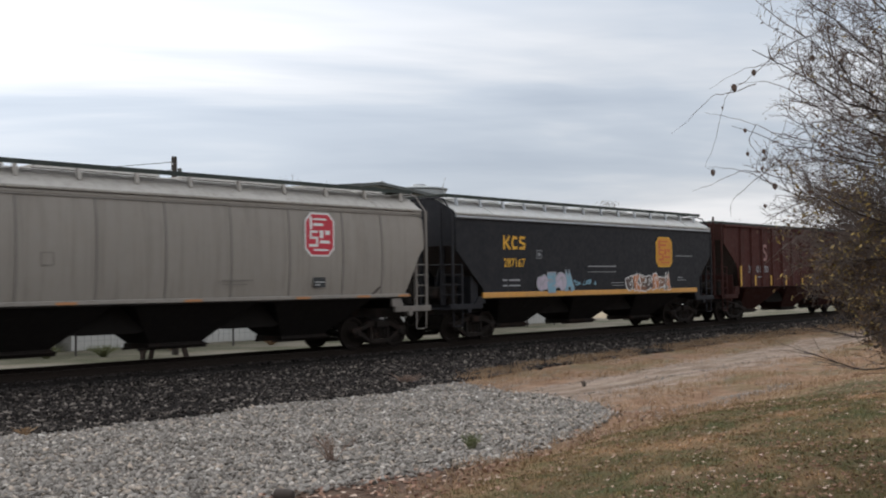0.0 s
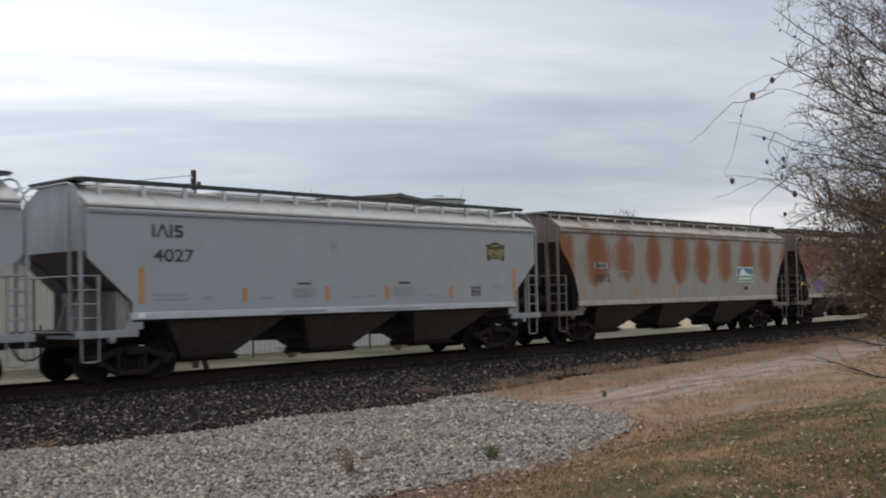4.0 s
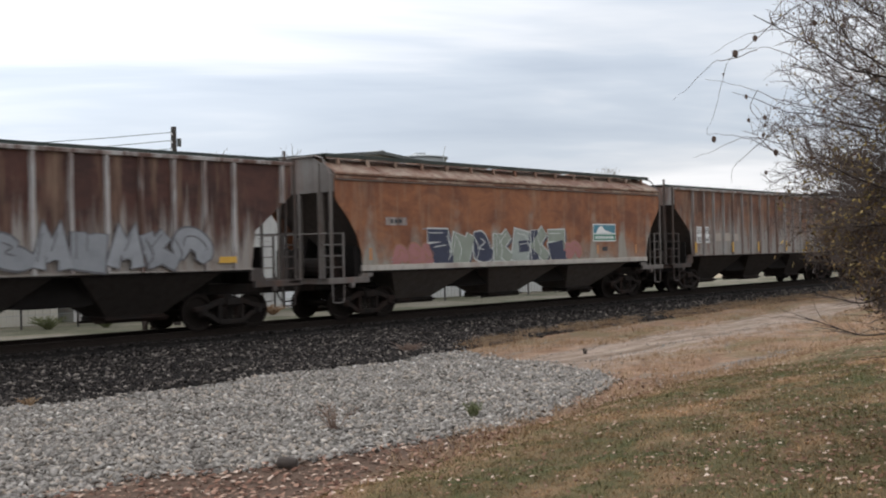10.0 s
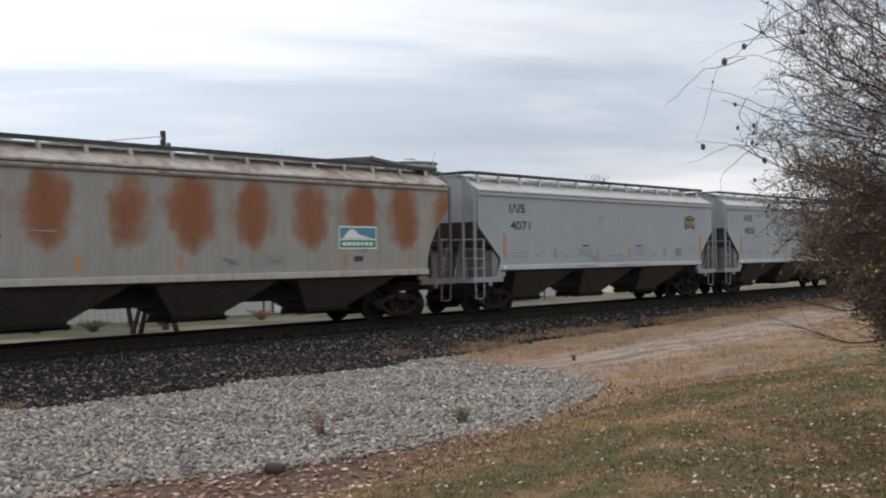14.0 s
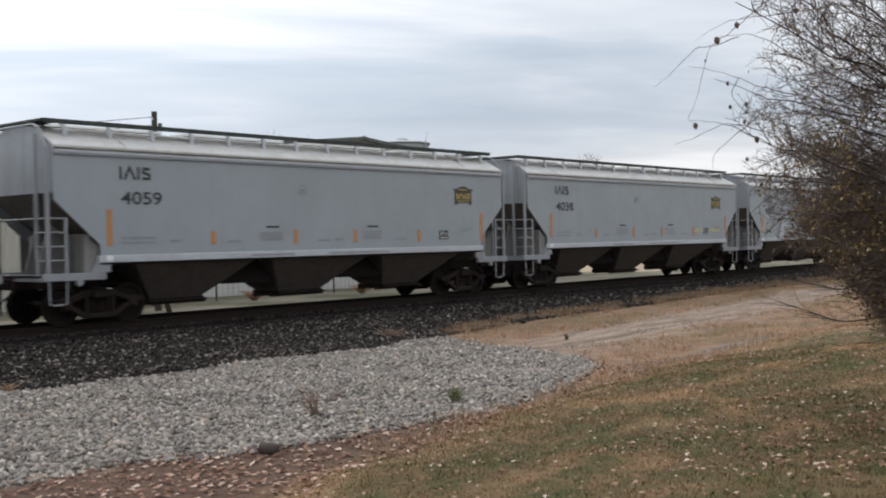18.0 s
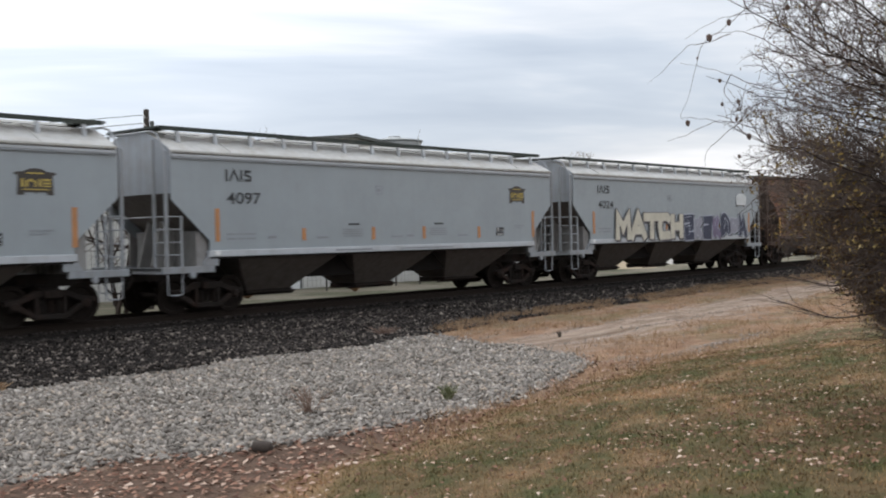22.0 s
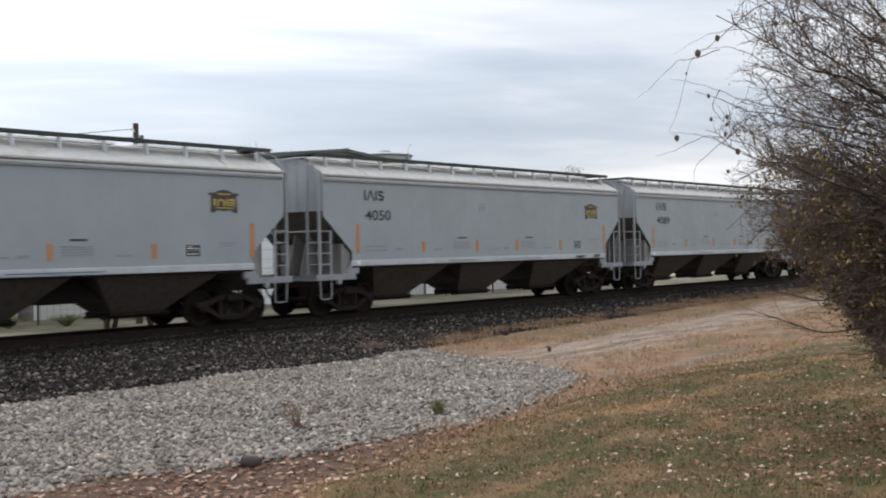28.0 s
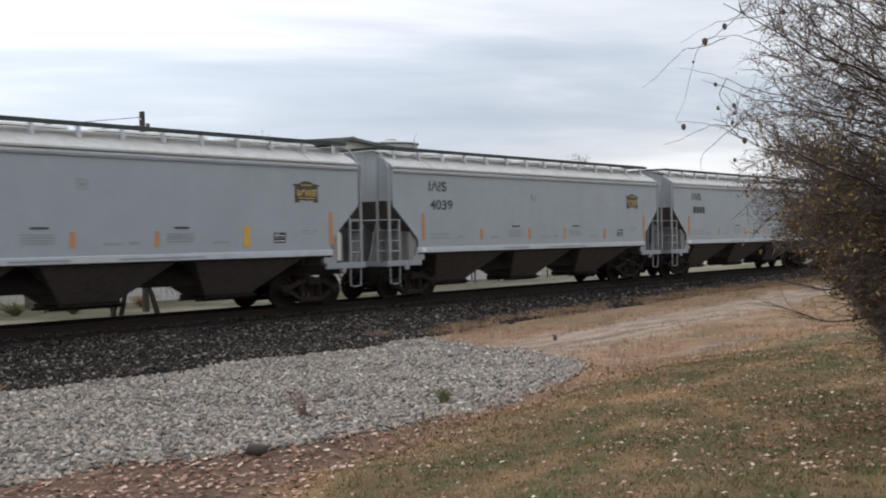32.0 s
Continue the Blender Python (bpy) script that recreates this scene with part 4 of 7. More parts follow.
def dress_grey(car):
    """What every grey car carries on its near side."""
    h = car["half"]
    for u, z0, z1 in ((1.40, 1.73, 2.59), (4.40, 1.72, 2.06), (7.20, 1.70, 2.08), (9.50, 1.70, 2.08), (12.30, 1.68, 2.06), (15.42, 1.67, 2.59)):
        part("reflector_strip", Shape().box(u - 0.07 - h, u + 0.07 - h, -Y_FLAT - 0.006, -Y_FLAT + 0.003, z0, z1), M_ORANGE, car)
    crest = [(p - 0.08, q) for p, q in [(14.12, 2.86), (14.27, 2.86), (14.30, 2.92), (14.52, 2.92), (14.56, 2.88), (14.60, 2.92), (14.82, 2.92), (14.85, 2.86), (15.0, 2.86), (14.98, 3.30), (15.07, 3.32), (15.04, 3.37), (14.85, 3.38), (14.72, 3.44), (14.56, 3.46), (14.40, 3.44), (14.27, 3.38), (14.08, 3.37), (14.05, 3.32), (14.14, 3.30)]]
    logo = poly_mark(car, "crest", [crest], Y_FLAT, M_CREST, "dark shield emblem with a yellow band")
    sh = Shape()
    for a, b, z0, z1 in ((14.22, 14.28, 3.04, 3.22), (14.33, 14.38, 3.04, 3.19), (14.41, 14.50, 3.15, 3.22), (14.53, 14.58, 3.04, 3.19), (14.64, 14.70, 3.04, 3.22), (14.75, 14.92, 3.17, 3.22), (14.75, 14.92, 3.10, 3.14), (14.75, 14.92, 3.04, 3.075), (14.25, 14.88, 2.97, 2.995), (14.36, 14.76, 3.33, 3.36)):
        plate(sh, a - 0.08 - h, b - 0.08 - h, z0, z1, Y_FLAT + 0.006)
    part("crest_band", sh, M_CREST_Y, logo)
    # owner's mark as plain bars, a chevron and a zigzag
    strokes(car, "owner_mark", [[(1.72, 3.32), (1.72, 3.60)], [(1.83, 3.32), (1.97, 3.60), (2.11, 3.32)], [(2.21, 3.32), (2.21, 3.60)],
                                [(2.52, 3.57), (2.36, 3.58), (2.34, 3.49), (2.52, 3.43), (2.51, 3.34), (2.33, 3.34)]], 0.034, Y_FLAT, M_INK)
    marks(car, "stencil", [(1.72, 1.96, 1.90, 1.94), (2.0, 2.25, 1.90, 1.94), (2.3, 2.66, 1.90, 1.94), (1.72, 1.98, 1.78, 1.82), (2.05, 2.3, 1.78, 1.82), (2.35, 2.66, 1.78, 1.82), (3.1, 3.4, 1.79, 1.86)], Y_FLAT, M_FAINT)
    for u in (5.9, 9.75):
        marks(car, "stencil", [(u + 0.25, u + 0.7, 2.14, 2.19)], Y_FLAT, M_INK)
        marks(car, "stencil", [(u + 0.05 * (k % 2), u + 0.85, 2.0 - 0.065 * k, 2.025 - 0.065 * k) for k in range(4)], Y_FLAT, M_FAINT)
    marks(car, "stencil", [(4.9, 5.3, 1.76, 1.82), (8.0, 8.5, 1.76, 1.80), (8.7, 9.0, 1.76, 1.83), (11.2, 11.7, 1.76, 1.80), (14.3, 14.6, 2.05, 2.08), (14.65, 14.9, 2.05, 2.08), (14.3, 14.75, 1.98, 2.0)], Y_FLAT, M_FAINT)
    marks(car, "stencil", [(5.6, 7.1, 1.40, 1.44), (8.4, 10.9, 1.40, 1.43)], Y_FLAT + 0.036, M_FAINT)
    box = marks(car, "data_box", [(13.25, 13.68, 1.88, 2.02), (13.25, 13.68, 1.74, 1.86)], Y_FLAT, M_INK)
    sh = Shape()
    for a, b, z0, z1 in ((13.29, 13.45, 1.92, 1.94), (13.5, 13.64, 1.92, 1.94), (13.29, 13.64, 1.78, 1.80), (13.29, 13.45, 1.97, 1.985)):
        plate(sh, a - h, b - h, z0, z1, Y_FLAT + 0.006)
    part("data_line", sh, M_WHITE, box)
    marks(car, "stencil_square", [(7.34, 7.62, 3.29, 3.31), (7.34, 7.62, 3.06, 3.08), (7.34, 7.36, 3.08, 3.29), (7.60, 7.62, 3.08, 3.29), (7.42, 7.54, 3.14, 3.22)], Y_FLAT, M_FAINT)
    part("placard_holder", Shape().box(1.28 - h, 1.46 - h, -Y_FLAT - 0.045, -Y_FLAT - 0.03, 1.38, 1.50), M_WHITE, car, bevel=0.004)
    # marks on the end sheet
    sh = Shape()
    for k in range(3):
        sh.box(0.088 - h, 0.1 - h, -0.95, -0.55 + 0.1 * (k % 2), 3.40 - 0.09 * k, 3.43 - 0.09 * k)
    sh.box(0.088 - h, 0.1 - h, -1.35, -1.05, 3.50, 3.58).box(0.088 - h, 0.1 - h, -1.38, -1.02, 3.36, 3.43)
    part("end_stencil", sh, M_FAINT, car)


def old_sign(car, u, z):
    h = car["half"]
    y = Y_FLAT
    s = poly_mark(car, "sign", [[(u, z), (u + 1.53, z), (u + 1.53, z + 0.66), (u, z + 0.66)]], y, M_WHITE, "green and blue painted sign with a white hill")
    sh = Shape().prism([(p - h, q) for p, q in [(u + 0.04, z + 0.04), (u + 1.49, z + 0.04), (u + 1.49, z + 0.26), (u + 0.04, z + 0.26)]], -y - 0.007, -y - 0.011)
    part("sign_field", sh, M_GREEN, s)
    sh = Shape().prism([(p - h, q) for p, q in [(u + 0.04, z + 0.30), (u + 1.49, z + 0.30), (u + 1.49, z + 0.62), (u + 0.04, z + 0.62)]], -y - 0.007, -y - 0.011)
    part("sign_sky", sh, M_TEAL, s)
    hill = [(u + 0.15, z + 0.31), (u + 1.35, z + 0.31), (u + 1.1, z + 0.36), (u + 0.8, z + 0.42), (u + 0.62, z + 0.55), (u + 0.50, z + 0.58), (u + 0.36, z + 0.52), (u + 0.25, z + 0.40)]
    sh = Shape().prism([(p - h, q) for p, q in hill], -y - 0.012, -y - 0.016)
    for k in range(7):
        plate(sh, u + 0.14 + 0.18 * k - h, u + 0.27 + 0.18 * k - h, z + 0.10, z + 0.20, y + 0.012, 0.004)
    part("sign_figure", sh, M_WHITE, s)
    marks(car, "stencil", [(2.0, 2.9, 2.62, 2.86)], y, M_OLDPOST)
    marks(car, "stencil", [(2.2, 2.32, 2.68, 2.80), (2.38, 2.5, 2.68, 2.80), (2.56, 2.68, 2.68, 2.80), (13.6, 13.95, 1.72, 1.88)], y + 0.006, M_INK)
    marks(car, "stencil", [(3.6, 4.3, 2.5, 2.53), (2.2, 3.4, 1.62, 1.66), (2.2, 3.4, 1.52, 1.55), (9.8, 10.6, 1.66, 1.69)], y, M_FAINT)
    for u2 in (1.35, 4.8, 7.6, 13.3, 16.0):
        marks(car, "reflector_strip", [(u2 - 0.06, u2 + 0.06, 1.6, 1.95)], y, M_ORANGE)


def shield(car, u0, u1, z0, z1, field, rim, ink, y):
    h = car["half"]
    s = poly_mark(car, "shield", [octagon(u0, u1, z0, z1, 0.22)], y, rim, "octagonal painted shield with block shapes")
    sh = Shape().prism([(p - h, q) for p, q in octagon(u0 + 0.05, u1 - 0.05, z0 + 0.05, z1 - 0.05, 0.2)], -y - 0.007, -y - 0.011)
    part("shield_field", sh, field, s)
    w, t = u1 - u0, z1 - z0
    for a, b, c, d in ((0.16, 0.24, 0.62, 0.90), (0.28, 0.62, 0.70, 0.76), (0.28, 0.72, 0.83, 0.87), (0.16, 0.44, 0.54, 0.59), (0.16, 0.23, 0.42, 0.56), (0.16, 0.44, 0.40, 0.45), (0.37, 0.44, 0.28, 0.42), (0.14, 0.44, 0.22, 0.28), (0.50, 0.84, 0.30, 0.37), (0.50, 0.62, 0.42, 0.60), (0.68, 0.84, 0.50, 0.60), (0.30, 0.80, 0.13, 0.17)):
        part("shield_block", plate(Shape(), u0 + a * w - h, u0 + b * w - h, z0 + c * t, z0 + d * t, y + 0.012, 0.004), ink, s)


def dress_beige(car):
    h, y = car["half"], 1.602
    for u in (1.86, 3.44, 5.38, 7.25, 9.22, 11.17, 13.15, 14.72):
        sh = Shape()
        zs = [1.5 + 2.36 * i / 10 for i in range(11)]
        ys = [1.6 - 0.11 * abs((z - 2.69) / 1.29) ** 2.2 for z in zs]
        for (z0, y0), (z1, y1) in zip(zip(zs, ys), zip(zs[1:], ys[1:])):
            sh.put([(u - 0.03 - h, -y0 + 0.01, z0), (u + 0.03 - h, -y0 + 0.01, z0), (u + 0.03 - h, -y0 - 0.012, z0), (u - 0.03 - h, -y0 - 0.012, z0), (u - 0.03 - h, -y1 + 0.01, z1), (u + 0.03 - h, -y1 + 0.01, z1), (u + 0.03 - h, -y1 - 0.012, z1), (u - 0.03 - h, -y1 - 0.012, z1)],
                   [(2, 3, 7, 6), (1, 2, 6, 5), (3, 0, 4, 7)])
        part("weld_seam", sh, M_SEAM, car)
    for u in (0.6, 2.3, 4.6, 8.0, 11.6, 13.9, 15.6):
        part("reflector_strip", Shape().box(u - 0.25 - h, u + 0.25 - h, -1.648, -1.63, 1.41, 1.47), M_ORANGE, car)
    shield(car, 11.69, 12.79, 2.58, 3.80, M_RED, M_WHITE, M_WHITE, y)
    marks(car, "owner_mark", [(1.97, 2.17, 2.66, 2.90), (2.22, 2.42, 2.66, 2.90), (2.48, 2.68, 2.66, 2.90)], y, M_SEAM)
    marks(car, "stencil", [(1.9, 2.9, 1.80, 1.84), (2.1, 2.9, 1.62, 1.65), (8.9, 9.9, 1.92, 1.95), (8.9, 9.7, 1.82, 1.84), (4.0, 4.02, 2.3, 2.6), (4.3, 4.32, 2.3, 2.6), (4.0, 4.32, 2.58, 2.6), (4.0, 4.32, 2.3, 2.32)], 1.575, M_SEAM, lift=0.03)
    marks(car, "data_box", [(12.0, 12.45, 1.72, 2.0)], 1.57, M_INK, lift=0.03)
    marks(car, "data_line", [(12.05, 12.4, 1.86, 1.88), (12.05, 12.25, 1.78, 1.80)], 1.58, M_WHITE, lift=0.032)


MATS = {}


def tint(col, name):
    if name not in MATS:
        MATS[name] = plain(name, col, 0.6, 0.3, 2.5)
    return MATS[name]


P_PINK, P_CREAM, P_SILVER = tint((0.62, 0.20, 0.28), "pink_spray"), tint((0.52, 0.49, 0.40), "cream_spray"), tint((0.27, 0.275, 0.285), "silver_spray")
P_BLUE, P_NAVY, P_GREEN = tint((0.20, 0.36, 0.45), "pale_blue_spray"), tint((0.035, 0.04, 0.07), "navy_spray"), tint((0.06, 0.19, 0.14), "green_spray")
P_SAND, P_SOOT = tint((0.48, 0.20, 0.10), "salmon_spray"), tint((0.05, 0.048, 0.05), "black_spray")
P_OLIVE, P_LILAC, P_YELL = tint((0.24, 0.27, 0.22), "grey_green_spray"), tint((0.30, 0.24, 0.36), "violet_spray"), tint((0.62, 0.48, 0.06), "yellow_spray")
P_DRAB, P_PURP, P_HAZE = tint((0.33, 0.33, 0.345), "faded_spray"), tint((0.18, 0.12, 0.24), "purple_spray"), tint((0.30, 0.31, 0.325), "washed_spray")

template = {}


def add_car(kind, label, group=""):
    """Puts the next car on the track behind the ones already there."""
    looks = {"grey": GREY_LOOK, "black": BLACK_LOOK, "beige": BEIGE_LOOK, "pale": RUST_LOOK, "orange": ORANGE_LOOK, "orange_seamed": SEAMED_LOOK, "streaked": STREAKED_LOOK, "oldgrey": OLDGREY_LOOK, "oxide": OXIDE_LOOK, "brown": BROWN_LOOK}
    length = looks[kind]["length"]
    front = 7.85 if not CARS else CARS[-1][1] + CARS[-1][2] + GAP
    if kind in template:
        car = copy_thing(template[kind], pose(0, 0, 0))
    else:
        car = hopper_car(looks[kind])
        if kind == "grey":
            dress_grey(car)
        if kind == "beige":
            dress_beige(car)
        if kind in ("pale", "orange", "orange_seamed"):
            old_sign(car, 13.0, 2.08)
        bpy.context.view_layer.update()
        template[kind] = copy_thing(car, pose(0, 0, 0))
    tagged(car, label, "freight car", group or "cars of the passing train")
    CARS.append((car, front, length))
    return car


def grey(text, label="light grey covered hopper car with a dark crest"):
    car = add_car("grey", label, GREYS)
    if text:
        number(car, text, 1.72, 2.71, 0.31, 1.14, M_INK, Y_FLAT)
    else:
        marks(car, "car_number", [(1.82 + 0.29 * k, 2.05 + 0.29 * k, 2.72, 3.01) for k in range(4)], Y_FLAT, M_INK)
    return car


# 1: beige
c = add_car("beige", "dusty beige round-sided covered hopper car with red shield")
# 2: black
c = add_car("black", "black covered hopper car with orange sill stripe and graffiti")
shield(c, 12.39, 13.69, 2.34, 3.57, tint((0.56, 0.25, 0.03), "orange_gold_shield"), M_GOLD, tint((0.50, 0.12, 0.04), "orange_red_lettering"), Y_FLAT)
strokes(c, "owner_mark", [[(2.45, 2.93), (2.45, 3.35)], [(2.74, 3.35), (2.54, 3.14), (2.76, 2.93)], [(3.16, 3.30), (2.96, 3.33), (2.88, 3.14), (2.96, 2.95), (3.16, 2.98)],
                          [(3.58, 3.32), (3.34, 3.32), (3.32, 3.18), (3.58, 3.10), (3.56, 2.96), (3.30, 2.96)]], 0.045, Y_FLAT, M_GOLD)
number(c, "287167", 2.42, 2.31, 0.30, 1.18, M_GOLD, Y_FLAT)
marks(c, "stencil", [(7.46, 9.37, 2.34, 2.38), (7.46, 9.37, 2.14, 2.16), (14.0, 15.4, 2.80, 2.83), (2.35, 2.6, 1.84, 1.90), (2.7, 3.3, 1.84, 1.90), (2.35, 2.6, 1.66, 1.71), (2.7, 3.3, 1.66, 1.71), (4.28, 4.58, 2.88, 2.9), (4.28, 4.58, 2.62, 2.64), (4.28, 4.30, 2.64, 2.88), (4.56, 4.58, 2.64, 2.88), (4.38, 4.48, 2.70, 2.82), (9.0, 10.2, 1.72, 1.74), (9.1, 10.3, 1.62, 1.64), (14.1, 14.5, 1.9, 1.93), (14.1, 14.8, 1.8, 1.82)], Y_FLAT, tint((0.30, 0.30, 0.31), "worn_white_lettering"))
graffiti(c, 4.3, 6.4, 1.42, 2.16, 4, [tint((0.46, 0.40, 0.47), "lilac_white_spray"), P_BLUE], P_HAZE, Y_FLAT + 0.034, 5, 0.3, 0.6)
scrawl(c, 6.5, 8.0, 1.6, 1.9, P_BLUE, Y_FLAT, 3, 8)
graffiti(c, 10.1, 13.4, 1.36, 2.10, 7, [tint((0.10, 0.07, 0.06), "brown_spray"), P_SAND, tint((0.20, 0.10, 0.06), "rust_spray")], M_WHITE, Y_FLAT + 0.034, 9, 0.5, 0.4)
# 3: oxide red
c = add_car("oxide", "oxide red ribbed covered hopper car, faded numbers")
y = 1.505
for u, z0, z1 in ((1.46, 1.5, 2.42), (2.93, 1.5, 1.98), (4.62, 1.5, 1.97), (6.32, 1.5, 1.97), (8.25, 1.5, 1.82), (9.26, 1.5, 1.9), (11.22, 1.5, 1.95), (12.94, 1.5, 1.94), (14.68, 1.5, 1.93), (16.23, 1.5, 2.38)):
    marks(c, "reflector_strip", [(u - 0.07, u + 0.07, z0, z1)], 1.592, M_YELLOW)
number(c, "31", 2.36, 2.11, 0.32, 0.42, M_FAINT, y)
number(c, "01", 3.22, 2.11, 0.32, 0.42, M_FAINT, y)
number(c, "70", 4.02, 2.11, 0.32, 0.45, M_FAINT, y)
number(c, "S", 3.93, 2.66, 0.80, 0.46, tint((0.26, 0.14, 0.13), "faded_white_lettering"), y)
marks(c, "stencil", [(3.3, 3.75, 1.88, 1.93)], y, M_FAINT)
# 4, 5: grey
c = grey("4062", "light grey covered hopper car with faded graffiti along the sill")
graffiti(c, 2.72, 7.5, 1.56, 1.98, 9, [P_DRAB, P_HAZE, tint((0.22, 0.28, 0.36), "dull_blue_spray")], tint((0.20, 0.21, 0.23), "grey_spray"), Y_FLAT, 21)
graffiti(c, 11.1, 12.1, 1.56, 2.06, 3, [tint((0.47, 0.20, 0.24), "dull_pink_spray")], P_HAZE, Y_FLAT, 22)
c = grey("4027")
# 6, 7: rusted
c = add_car("pale", "pale covered hopper car with large rust patches")
number(c, "3812", 2.05, 2.14, 0.28, 0.98, M_INK, Y_FLAT)
c = add_car("orange", "orange rusted covered hopper car with a green sign")
graffiti(c, 8.85, 11.4, 1.45, 2.25, 5, [tint((0.33, 0.11, 0.035), "orange_spray"), tint((0.27, 0.22, 0.055), "ochre_spray")], tint((0.31, 0.16, 0.06), "dull_orange_spray"), Y_FLAT, 31, 0.4, 0.8)
scrawl(c, 4.5, 6.6, 1.5, 1.85, P_SOOT, Y_FLAT, 32, 9, 0.016)
graffiti(c, 1.7, 2.9, 1.5, 2.2, 2, [P_PURP], P_SOOT, Y_FLAT, 33)
# 8: grey
c = grey("4046", "light grey covered hopper car with a small black scrawl")
scrawl(c, 10.6, 12.0, 1.55, 2.15, P_SOOT, Y_FLAT, 41, 5, 0.018)
# 9: beige
c = add_car("beige", "beige round-sided hopper car with red shield and graffiti")
graffiti(c, 5.3, 7.3, 1.5, 2.2, 4, [tint((0.17, 0.13, 0.11), "dark_brown_spray"), tint((0.24, 0.19, 0.16), "mid_brown_spray")], tint((0.42, 0.40, 0.37), "dull_white_spray"), 1.61, 51)
graffiti(c, 7.7, 9.8, 1.45, 2.15, 5, [P_BLUE, tint((0.16, 0.30, 0.38), "blue_spray")], tint((0.55, 0.58, 0.58), "white_spray"), 1.61, 52)
# 10: ribbed, eaten by rust
c = add_car("streaked", "rust-streaked ribbed covered hopper car with silver graffiti")
for u0, z0 in ((2.44, 2.10), (3.20, 2.10)):
    marks(c, "number_panel", [(u0, u0 + 0.52, z0, z0 + 0.78)], 1.505, M_WHITE, "white square number panel")
number(c, "82", 2.52, 2.14, 0.26, 0.36, M_INK, 1.514)
number(c, "64", 3.28, 2.14, 0.26, 0.36, M_INK, 1.514)
strokes(c, "owner_mark", [[(2.56, 2.54), (2.56, 2.80)], [(2.66, 2.54), (2.76, 2.80), (2.86, 2.54)], [(3.32, 2.54), (3.32, 2.80)], [(3.61, 2.78), (3.47, 2.78), (3.47, 2.67), (3.61, 2.67), (3.61, 2.56), (3.46, 2.56)]], 0.025, 1.514, M_INK)
graffiti(c, 4.7, 15.0, 1.48, 2.50, 11, [P_SILVER, tint((0.235, 0.24, 0.25), "dull_silver_spray")], tint((0.11, 0.105, 0.11), "dark_grey_spray"), 1.588, 61, 0.2, 0.6)
marks(c, "reflector_strip", [(1.62, 2.2, 1.62, 1.78), (15.35, 15.9, 1.62, 1.78)], 1.59, M_YELLOW)
marks(c, "end_panel", [(0.05, 0.55, 3.75, 4.15)], 1.505, M_WHITE)
# 11: orange rust with graffiti
c = add_car("orange_seamed", "orange rusted covered hopper car with grey-green graffiti")
graffiti(c, 3.9, 11.2, 1.35, 2.62, 7, [P_NAVY, P_OLIVE, P_NAVY, P_OLIVE, tint((0.30, 0.33, 0.30), "pale_green_spray")], tint((0.52, 0.53, 0.50), "chalk_spray"), Y_FLAT, 71, 0.4, 0.8, P_NAVY)
graffiti(c, 2.3, 4.1, 1.38, 2.1, 3, [tint((0.34, 0.15, 0.14), "dusty_pink_spray")], tint((0.30, 0.15, 0.10), "dull_rust_spray"), Y_FLAT, 73)
graffiti(c, 11.0, 12.1, 1.4, 2.1, 2, [tint((0.34, 0.16, 0.14), "dusty_pink_spray")], tint((0.30, 0.15, 0.10), "dull_rust_spray"), Y_FLAT, 72)
# 12: ribbed grey
c = add_car("oldgrey", "grey ribbed covered hopper car streaked with rust")
for u0 in (1.78, 2.47):
    marks(c, "number_panel", [(u0, u0 + 0.44, 1.97, 2.68)], 1.505, M_WHITE, "white square number panel")
number(c, "83", 1.84, 2.0, 0.24, 0.32, M_INK, 1.514)
number(c, "64", 2.53, 2.0, 0.24, 0.32, M_INK, 1.514)
strokes(c, "owner_mark", [[(1.87, 2.38), (1.87, 2.62)], [(1.95, 2.38), (2.04, 2.62), (2.13, 2.38)], [(2.57, 2.38), (2.57, 2.62)], [(2.83, 2.60), (2.70, 2.60), (2.70, 2.50), (2.83, 2.50), (2.83, 2.40), (2.69, 2.40)]], 0.024, 1.514, M_INK)
for u in (1.55, 5.0, 7.6, 10.7, 13.1, 16.35):
    marks(c, "reflector_strip", [(u - 0.07, u + 0.07, 1.55, 2.0)], 1.592, M_YELLOW)
marks(c, "data_box", [(14.0, 14.6, 1.62, 1.98)], 1.505, M_WHITE)
marks(c, "data_line", [(14.06, 14.54, 1.67, 1.93)], 1.514, M_OLDGREY)
marks(c, "patch", [(3.3, 4.0, 2.05, 2.40), (4.15, 4.9, 2.05, 2.40), (5.05, 5.7, 2.05, 2.36)], 1.505, tint((0.36, 0.31, 0.26), "cream_patch"))
# 13: grey with a yellow doodle
c = grey("4081", "light grey covered hopper car with a yellow sprayed figure")
poly_mark(c, "graffiti", [[(11.62, 1.62), (11.95, 1.60), (12.10, 1.75), (11.98, 2.0), (12.08, 2.4), (12.0, 2.7), (11.75, 2.76), (11.58, 2.6), (11.55, 2.25), (11.75, 2.0), (11.7, 1.8)]], Y_FLAT, P_YELL, "yellow sprayed doodle")
scrawl(c, 11.35, 12.2, 1.65, 2.85, P_SOOT, Y_FLAT + 0.007, 81, 3, 0.014)
# 14: pale with rust ovals
c = add_car("pale", "pale covered hopper car with an oval of rust in each panel")
number(c, "3877", 2.05, 2.14, 0.28, 0.98, M_INK, Y_FLAT)
scrawl(c, 8.8, 11.4, 1.45, 2.0, tint((0.25, 0.22, 0.22), "dull_grey_spray"), Y_FLAT, 91, 8, 0.015)
